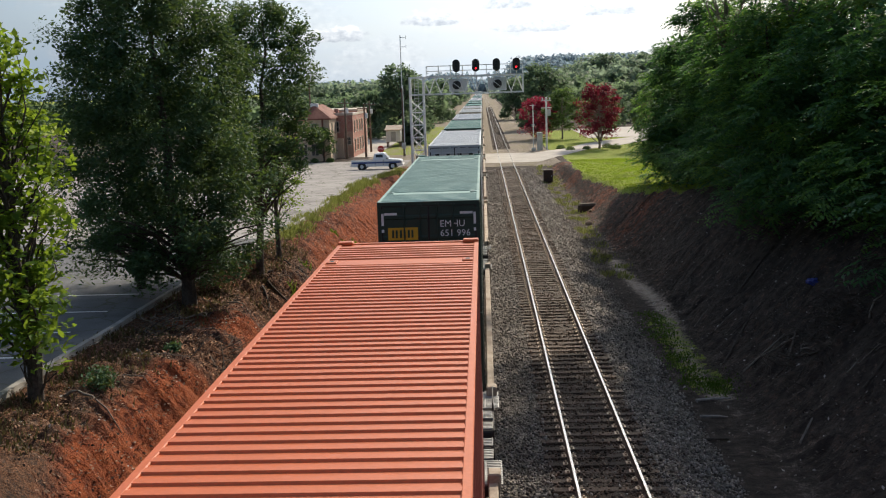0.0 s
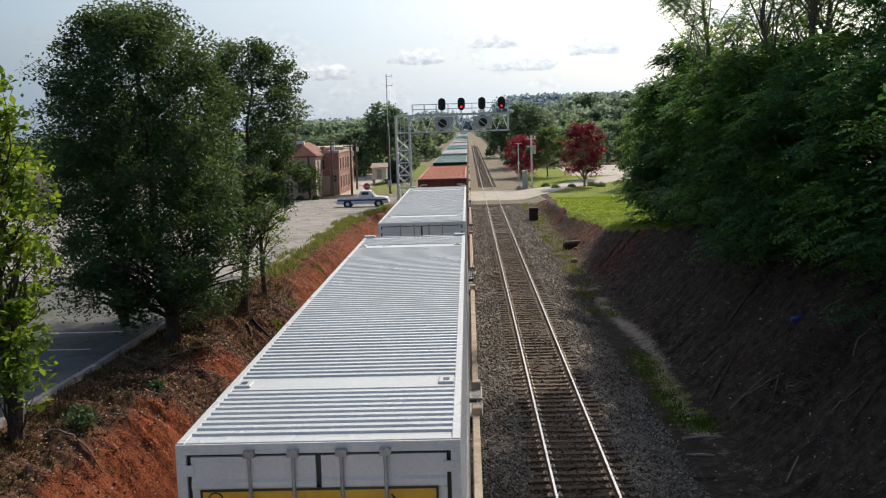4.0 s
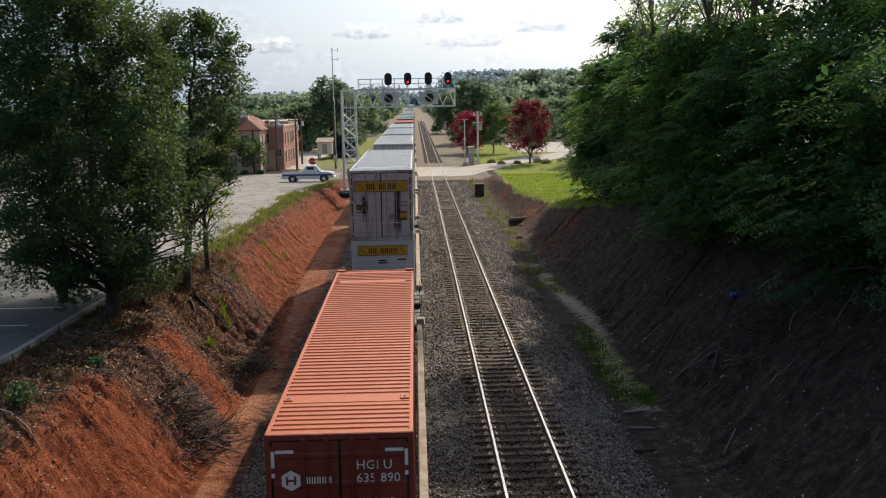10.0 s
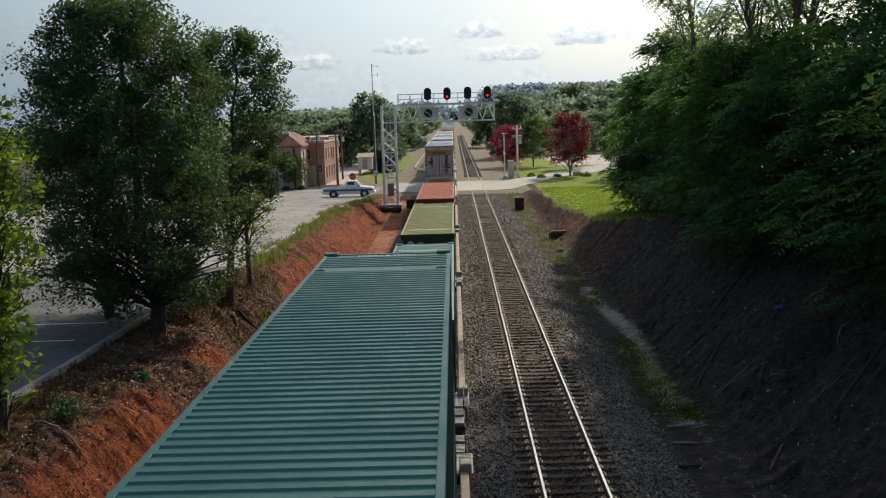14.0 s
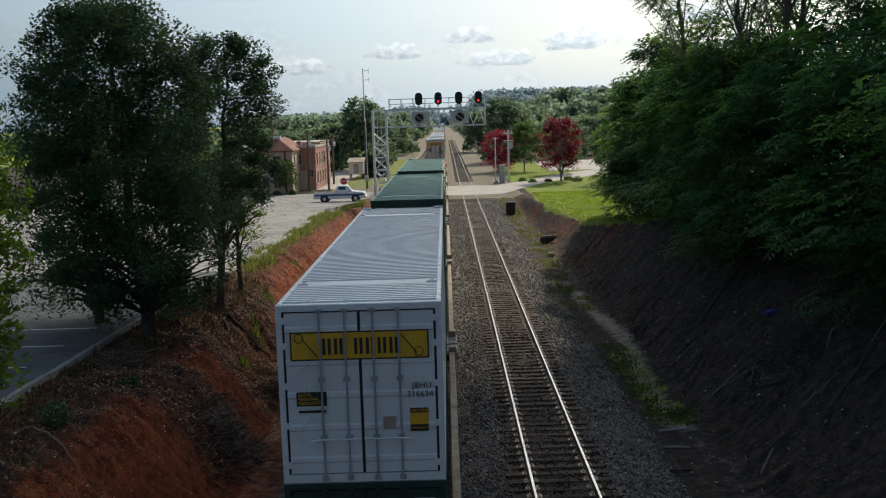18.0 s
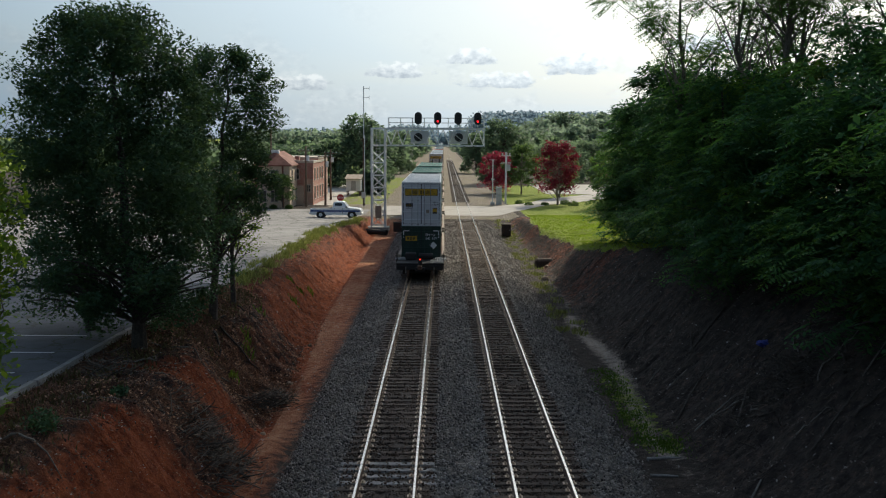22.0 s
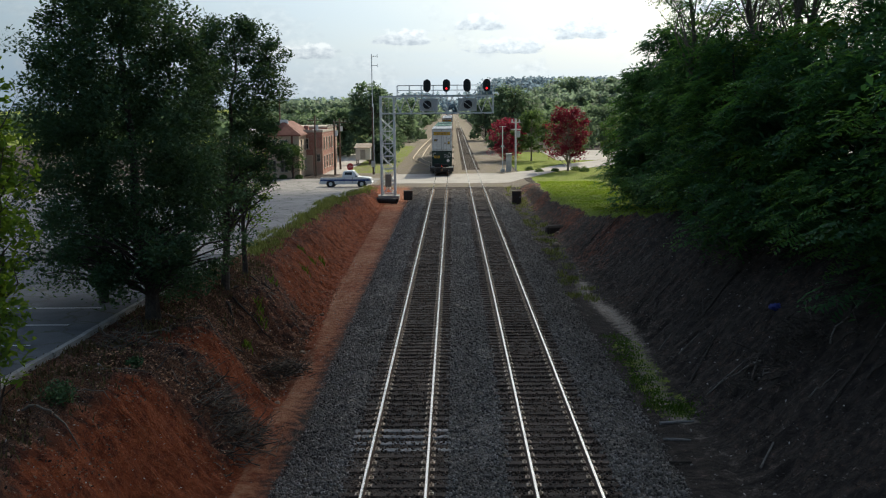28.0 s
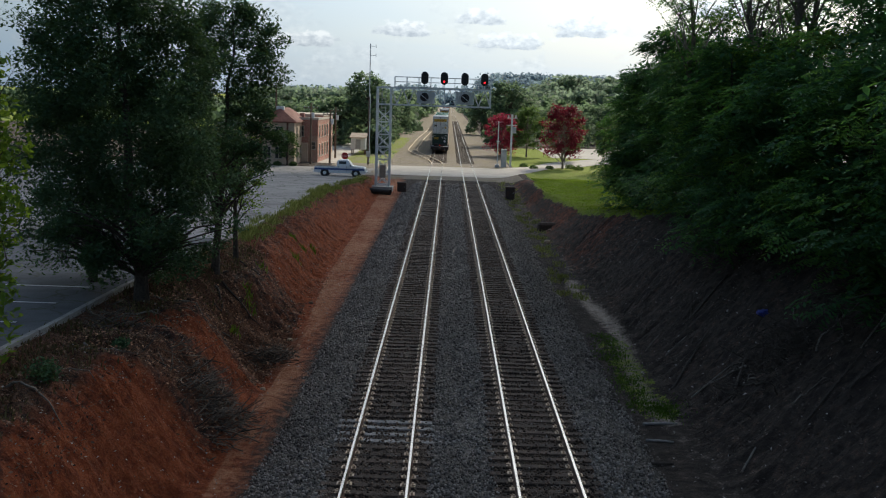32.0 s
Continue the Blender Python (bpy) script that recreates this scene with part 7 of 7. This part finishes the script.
def far_wood(name, spots, material, label, leaf, per, seed, up=0.6):
    """Woodland too far to count: crowns of leaf clumps in one mesh."""
    rng = np.random.default_rng(seed)
    cs, sz = [], []
    for x, y, h, s in spots:
        z0 = float(land(np.array([x]), np.array([y]))[0])
        for _ in range(9):
            c = np.array([x, y, z0]) + np.array([rng.uniform(-s, s), rng.uniform(-s, s), h * rng.uniform(0.15, 0.9)])
            k = per // 9
            d = rng.standard_normal((k, 3))
            d /= np.linalg.norm(d, axis=1)[:, None]
            cs.append(c + d * (s * 0.55 * rng.random(k) ** 0.4)[:, None])
            sz.append(leaf * rng.uniform(0.6, 1.4, k))
    return tagged(leaf_cloud(name, np.concatenate(cs), np.concatenate(sz), rng, material, 0.7, up), label, "woodland", kind="stuff")


_f = random.Random(31)
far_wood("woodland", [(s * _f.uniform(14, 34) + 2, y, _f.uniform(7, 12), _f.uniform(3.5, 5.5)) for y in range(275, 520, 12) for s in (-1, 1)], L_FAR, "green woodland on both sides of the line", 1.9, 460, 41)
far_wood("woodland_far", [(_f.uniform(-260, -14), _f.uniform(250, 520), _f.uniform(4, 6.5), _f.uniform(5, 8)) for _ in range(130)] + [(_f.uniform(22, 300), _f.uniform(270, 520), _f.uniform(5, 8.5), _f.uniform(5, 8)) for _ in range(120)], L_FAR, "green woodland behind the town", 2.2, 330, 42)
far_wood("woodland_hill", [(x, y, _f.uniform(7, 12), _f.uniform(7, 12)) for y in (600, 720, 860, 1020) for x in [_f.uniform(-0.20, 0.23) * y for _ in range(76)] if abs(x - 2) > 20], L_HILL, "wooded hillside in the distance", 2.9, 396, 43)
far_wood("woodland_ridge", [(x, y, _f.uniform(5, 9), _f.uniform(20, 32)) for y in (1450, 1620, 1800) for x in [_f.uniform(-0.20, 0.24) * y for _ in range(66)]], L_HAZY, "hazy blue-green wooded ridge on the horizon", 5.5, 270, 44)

# ---- weeds, litter and brush on the slopes ----
def on_land(x, y):
    return land(np.asarray(x, float), np.asarray(y, float))


def blades(name, x, y, height, rng, material, label, category="grass"):
    """Grass and weed blades standing on the ground."""
    n = len(x)
    z = on_land(x, y) - 0.02
    a = rng.uniform(0, 2 * np.pi, n)
    h = height * rng.uniform(0.5, 1.3, n)
    w = 0.012 + 0.02 * rng.random(n)
    base = np.stack([x, y, z], -1)
    side = np.stack([np.cos(a), np.sin(a), 0 * a], -1) * w[:, None]
    bend = np.stack([-np.sin(a), np.cos(a), 0 * a], -1) * (h * rng.uniform(0.1, 0.6, n))[:, None]
    up = np.array([0, 0, 1.0])[None] * h[:, None]
    v = np.stack([base - side, base + side, base + side * 0.7 + bend * 0.35 + up * 0.6, base + bend + up], 1)
    v2 = np.stack([base - side, base + side * 0.7 + bend * 0.35 + up * 0.6, base + bend + up, base - side * 0.7 + bend * 0.35 + up * 0.6], 1)
    allv = np.concatenate([v, v2], 0)
    return tagged(fast_mesh(name, allv.reshape(-1, 3), np.arange(4 * len(allv)).reshape(-1, 4), material), label, category, kind="stuff")


_g = np.random.default_rng(301)


def tufts(count, per, xr, yr, spread=0.22):
    cx, cy = _g.uniform(*xr, count), _g.uniform(*yr, count)
    return (np.repeat(cx, per) + _g.normal(0, spread, count * per), np.repeat(cy, per) + _g.normal(0, spread, count * per))


_cy = 46 + 54 * _g.random(330)
_cy = np.where(np.sin(_cy * 0.42) + np.sin(_cy * 0.17 + 1) > 0.1, _cy, 46 + 56 * _g.random(330))
_cx = crest_x(_cy) + 0.35 + _g.normal(0, 0.3, 330)
_cx, _cy = _cx[:170], _cy[:170]
blades("verge_weeds", np.repeat(_cx, 30) + _g.normal(0, 0.2, 170 * 30), np.repeat(_cy, 30) + _g.normal(0, 0.2, 170 * 30), 0.34, _g, L_GRASS, "weedy yellow-green grass along the cutting's lip")
x, y = tufts(260, 16, (-9.3, -7.3), (17, 45))
blades("lip_weeds", x, y, 0.17, _g, L_DRY, "sparse dry weeds under the trees")
x, y = tufts(110, 22, (7.7, 8.6), (28.8, 39.5), 0.22)
x, y = np.r_[x, x[:700] * 0 + _g.normal(8.7, 0.3, 700)], np.r_[y, _g.normal(29.4, 0.5, 700)]
blades("ditch_grass", x, y, 0.085, _g, L_DARKGRASS, "low dark green grass in the ditch")
x, y = tufts(85, 26, (7.4, 8.9), (44, 108), 0.2)
blades("ditch_weeds", x, y, 0.22, _g, L_GRASS, "bright green weeds along the ditch")
x, y = tufts(1700, 16, (8.6, 18), (57, 111), 0.3)
k = x > np.interp(y, [56, 60, 66, 73, 80, 87, 92, 100, 108], [13.3, 12.1, 11.6, 11.2, 10.7, 10.4, 10.5, 10.8, 11.2])
blades("knoll_grass", x[k], y[k], 0.13, _g, L_LAWN, "mown bright green grass on the knoll")
x, y = tufts(9, 26, (-7.2, -5.8), (34, 56), 0.10)
blades("bank_sprigs", x, y, 0.3, _g, L_BRIGHT, "small bright green sprigs on the clay bank", "weeds")


def chips(name, count, xr, yr, size, material, label, seed, bare=False):
    """Fallen leaves and chips lying on a slope."""
    r = np.random.default_rng(seed)
    x, y = r.uniform(*xr, count), r.uniform(*yr, count)
    if bare:                                             # the rib and the long face stay mostly bare
        lie = np.exp(-((y - 25.4) / 1.4) ** 2) + np.exp(-((y - 35.5) / 4.5) ** 2) + 0.14
        keep = r.random(count) < lie
        x, y = x[keep], y[keep]
        count = len(x)
    c = np.stack([x, y, on_land(x, y) + r.uniform(0.02, 0.09, count)], -1)
    return tagged(leaf_cloud(name, c, size * r.uniform(0.5, 1.5, count), r, material, 0.6, 1.2), label, "leaf litter", kind="stuff")


M_LITTER = surface("dry_leaf_litter", (0.285, 0.155, 0.088), 0.9, grain=(8, 0.3), stain=(2, 0.2), island=0.9)
M_LITTER_DARK = surface("dark_leaf_litter", (0.17, 0.098, 0.062), 0.9, grain=(8, 0.3), stain=(2, 0.2), island=0.9)
M_DULL = surface("grey_brown_litter", (0.11, 0.088, 0.072), 0.9, grain=(8, 0.3), stain=(2, 0.2), island=0.8)
M_ROCK = surface("tan_rock", (0.40, 0.29, 0.20), 0.9, stain=(3, 0.3), bump=0.6)
M_CHIP = surface("pale_chips", (0.42, 0.38, 0.34), 0.85, island=0.4)
chips("bank_litter", 26000, (-8.9, -4.5), (23.5, 50), 0.075, M_LITTER, "brown fallen leaves over the clay bank", 1, True)
chips("bank_litter_near", 9000, (-9.4, -6.4), (16, 44), 0.075, M_LITTER_DARK, "brown fallen leaves under the trees", 2)
chips("slope_litter", 9000, (9.1, 14.5), (20, 66), 0.08, M_DULL, "dark fallen leaves on the dirt slope", 3)
chips("slope_chips", 800, (7.6, 14.0), (19, 62), 0.085, M_CHIP, "pale chips and scraps on the slope", 4)
chips("bank_chips", 1700, (-8.4, -3.6), (18, 60), 0.06, M_CHIP, "pale stones and scraps on the clay bank", 5)


def brush_pile(x, y, spread, count, seed, label, mats):
    r = random.Random(seed)
    ob = thing("brush_pile", pose(x, y, float(on_land([x], [y])[0])), label, "brush pile", "brush piles")
    for k in range(count):
        m = Mesh()
        a, l = r.uniform(0, 6.28), r.uniform(0.3, 1.1)
        cx, cy = r.gauss(0, spread * 0.45), r.gauss(0, spread * 0.5)
        z = float(on_land([x + cx], [y + cy])[0]) - ob.matrix_basis.translation.z
        tilt = r.uniform(-0.1, 0.7)
        p = [(cx, cy, z + 0.02)]
        for q in range(3):
            a += r.uniform(-0.5, 0.5)
            px, py, pz = p[-1]
            p.append((px + l / 3 * math.cos(a), py + l / 3 * math.sin(a), pz + l / 3 * tilt))
        m.tube(p, [0.02, 0.016, 0.012, 0.006], 5)
        m.finish("twig", mats[0] if k % 3 == 0 else M_BARK, ob)
    fine = Mesh()
    for k in range(count * 5):
        a, l = r.uniform(0, 6.28), r.uniform(0.15, 0.7)
        cx, cy = r.gauss(0, spread * 0.42), r.gauss(0, spread * 0.45)
        z = float(on_land([x + cx], [y + cy])[0]) - ob.matrix_basis.translation.z + r.uniform(0, 0.65) * math.exp(-(cx * cx + cy * cy) / (spread * spread * 0.4))
        b, up = a + r.uniform(-0.7, 0.7), r.uniform(-0.25, 0.6)
        p = (cx + l / 2 * math.cos(a), cy + l / 2 * math.sin(a), z + l / 2 * up)
        fine.tube([(cx, cy, z), p, (p[0] + l / 2 * math.cos(b), p[1] + l / 2 * math.sin(b), p[2] + l / 2 * up)], [0.013, 0.010, 0.005], 3, caps=False)
    tagged(fine.finish("twig_mass", mats[1], ob, "mass of fine dark twigs"), kind="stuff")


brush_pile(-4.95, 25.9, 1.35, 110, 1, "heap of bare dead branches at the foot of the bank", (M_TWIG, M_TWIG_DARK))
brush_pile(-4.85, 34.2, 0.95, 55, 2, "scatter of dead twigs on the bank", (M_TWIG, M_TWIG_DARK))
brush_pile(11.8, 28.0, 1.7, 80, 3, "tangle of dead branches on the dark slope", (M_BARK, M_BARK))
brush_pile(-8.3, 27.0, 0.9, 26, 4, "exposed roots and sticks at the bank's lip", (M_TWIG, M_TWIG_DARK))


def log(x, y, l, r0, turn, label, mat):
    z = float(on_land([x], [y])[0])
    z2 = float(on_land([x + l * math.cos(turn)], [y + l * math.sin(turn)])[0])
    ob = Mesh().tube([(x, y, z + r0 * 0.7), (x + l * 0.5 * math.cos(turn), y + l * 0.5 * math.sin(turn), (z + z2) / 2 + r0), (x + l * math.cos(turn), y + l * math.sin(turn), z2 + r0 * 0.7)], [r0, r0 * 0.85, r0 * 0.55], 8).finish("fallen_branch", mat)
    tagged(ob, label, "branch", "fallen branches")


log(7.7, 28.0, 1.1, 0.05, 0.15, "pale broken board lying in the ditch", M_TIE_PALE)
log(7.5, 26.6, 0.8, 0.045, -0.1, "pale broken board lying in the ditch", M_TIE_PALE)
log(9.4, 31.5, 2.6, 0.05, 0.9, "thin dark fallen branch on the slope", M_BARK)
log(10.4, 28.0, 1.6, 0.05, 1.1, "thin dark fallen branch on the slope", M_BARK)
log(11.0, 36.0, 1.8, 0.05, 0.5, "thin dark fallen branch on the slope", M_BARK)
log(9.6, 42.0, 1.3, 0.04, 0.8, "thin dark fallen branch on the slope", M_BARK)
log(6.9, 24.6, 1.0, 0.05, 0.2, "dark stick lying on the ballast shoulder", M_BARK)
for x, y, s in ((8.6, 65.5, 0.26), (9.3, 71.0, 0.12), (8.9, 55.0, 0.12), (-4.6, 36.8, 0.12), (-4.8, 44.0, 0.1), (-4.4, 30.2, 0.1)):
    r = np.random.default_rng(int(abs(x) * 100 + y))
    bmx = bmesh.new()
    bmesh.ops.create_icosphere(bmx, subdivisions=2, radius=s)
    for v in bmx.verts:
        v.co *= 1 + 0.28 * noise.noise(v.co * (2.2 / s) + Vector((x, y, 0)))
        v.co.z *= 0.75
    me = bpy.data.meshes.new("rock")
    bmx.to_mesh(me)
    bmx.free()
    me.materials.append(M_ROCK)
    ob = new("rock", me)
    ob.location = (x, y, float(on_land([x], [y])[0]) + s * 0.35)
    tagged(ob, "pale rough rock lying at the ditch", "rock", "rocks")
# undercut dirt block left standing where the slope has washed out
M_CUT = surface("dark_cut_earth", (0.075, 0.052, 0.040), 0.95, grain=(12, 0.4), stain=(3, 0.3), bump=0.8, bump_scale=14)
_ct = Mesh().slab(-0.25, 1.2, 0, 0.7, 0, 0.75, 0.16).finish("earth_block", M_CUT)
_ct.matrix_basis = pose(8.85, 71.8, float(on_land([9.3], [72.0])[0]) - 0.3, 0, 0, 12)
tagged(_ct, "dark undercut block of earth in the washed-out slope", "earth block")

# bare roots and sticks half sunk in the dark slope
_k = random.Random(19)
for _ in range(46):
    log(_k.uniform(9.4, 12.8), _k.uniform(21, 62), _k.uniform(0.5, 1.8), _k.uniform(0.015, 0.035), _k.uniform(0.1, 1.5), "thin grey stick half sunk in the dirt slope", M_BARK_PALE if _k.random() < 0.15 else M_BARK)
for _ in range(16):
    log(_k.uniform(-8.4, -6.6), _k.uniform(20, 42), _k.uniform(0.4, 1.3), _k.uniform(0.012, 0.03), _k.uniform(-0.8, 0.9), "bare root poking out of the clay bank", M_BARK_PALE)



def root(x, y, l, r0, turn, seed, mat, label):
    """A bare root that winds down over the bank."""
    r = random.Random(seed)
    pts, a = [], turn
    for k in range(9):
        pts.append((x, y, float(on_land([x], [y])[0]) + r0 * 0.6 + 0.06 * abs(math.sin(k * 1.3 + seed))))
        a += r.uniform(-0.55, 0.55)
        x, y = x + l / 8 * math.cos(a), y + l / 8 * math.sin(a)
    ob = Mesh().tube(pts, [r0 * (1 - 0.09 * k) for k in range(9)], 6).finish("bare_root", mat, smooth=True)
    tagged(ob, label, "root", "bare roots")


for k, (x, y, l, r0, turn) in enumerate([(-8.1, 24.6, 1.5, 0.035, -0.6), (-7.9, 22.4, 1.2, 0.03, -0.9), (-8.2, 20.3, 1.4, 0.035, -0.2), (-7.6, 27.3, 1.5, 0.04, -0.5), (-7.5, 29.1, 1.6, 0.045, -0.9), (-7.4, 30.6, 1.7, 0.04, -0.3),
                                         (-7.5, 36.6, 1.4, 0.06, -0.7), (-7.4, 37.2, 1.6, 0.05, -0.1), (-7.5, 37.8, 1.3, 0.05, 0.5), (-7.5, 40.9, 1.2, 0.04, -0.5)]):
    root(x, y, l, r0, turn, 400 + k, M_BARK_PALE if k < 6 else M_BARK, "pale bare root winding out of the bank" if k < 6 else "dark root spreading from a tree's foot")
for k in range(26):
    root(_k.gauss(11.8, 0.9), _k.gauss(27.6, 1.5), _k.uniform(0.8, 2.0), _k.uniform(0.018, 0.035), _k.uniform(0.3, 3.0), 430 + k, M_BARK_PALE if k % 6 == 0 else M_BARK, "curling dead root on the dark slope")
M_BLUE = surface("blue_plastic", (0.03, 0.05, 0.30), 0.5)
_bm = bmesh.new()
bmesh.ops.create_icosphere(_bm, subdivisions=3, radius=0.2)
for v in _bm.verts:
    v.co *= 1 + 0.5 * noise.noise(v.co * 9)
    v.co.z *= 0.55
_me = bpy.data.meshes.new("plastic_bag")
_bm.to_mesh(_me)
_bm.free()
_me.materials.append(M_BLUE)
_bag = new("plastic_bag", _me)
_bag.location = (12.2, 31.25, float(on_land([12.2], [31.25])[0]) + 0.07)
tagged(_bag, "crumpled dark blue plastic bag on the dirt slope", "plastic bag")

# ---- the cloud that drifts across the sun ----
M_CLOUD = bpy.data.materials.new("thin_cumulus")
_n = Nodes(node_tree(M_CLOUD))
_d = _n.add("ShaderNodeBsdfDiffuse")
_d.inputs[0].default_value = (0.9, 0.9, 0.9, 1)
_tl = _n.add("ShaderNodeBsdfTranslucent")
_tl.inputs[0].default_value = (0.9, 0.91, 0.93, 1)
_tp = _n.add("ShaderNodeBsdfTransparent")
_m1, _m2 = _n.add("ShaderNodeMixShader"), _n.add("ShaderNodeMixShader")
_m1.inputs[0].default_value, _m2.inputs[0].default_value = 0.55, 0.15
_n.link(_d.outputs[0], _m1.inputs[1])
_n.link(_tl.outputs[0], _m1.inputs[2])
_n.link(_m1.outputs[0], _m2.inputs[1])
_n.link(_tp.outputs[0], _m2.inputs[2])
_n.link(_m2.outputs[0], _n.add("ShaderNodeOutputMaterial").inputs[0])
CLOUD_UP = 500.0
_c = random.Random(90)
_bm = bmesh.new()
for _ in range(64):
    cx, cy, cr = _c.uniform(-115, 115), _c.uniform(-115, 85), _c.uniform(20, 40)
    got = bmesh.ops.create_icosphere(_bm, subdivisions=2, radius=cr, matrix=pose(cx, cy, _c.uniform(-4, 14)))
    for v in got["verts"]:
        v.co += 0.22 * cr * noise.noise_vector(v.co * 0.06)
        v.co.z *= 0.55 if v.co.z > 0 else 0.22
_me = bpy.data.meshes.new("cloud")
_bm.to_mesh(_me)
_bm.free()
for f in _me.polygons:
    f.use_smooth = True
_me.materials.append(M_CLOUD)
cloud = new("cloud", _me)
tagged(cloud, "grey-white cumulus cloud drifting in front of the sun", "cloud")


def motions():
    """The train rolls away along the track; a cloud drifts across the sun."""
    for ob, ahead, height in TRAIN:
        walk(ob, [(t, pose(0, y + ahead, height)) for t, y in TRAIN_ROWS])
    out = CLOUD_UP / math.tan(radians(SUN_EL))
    at = (out * math.sin(radians(SUN_AZ)), out * math.cos(radians(SUN_AZ)))
    walk(cloud, [(t, pose(at[0], at[1] - 100 + 26 + 5.8 * (t - 15), CLOUD_UP)) for t in (0, 16, 32)])


motions()
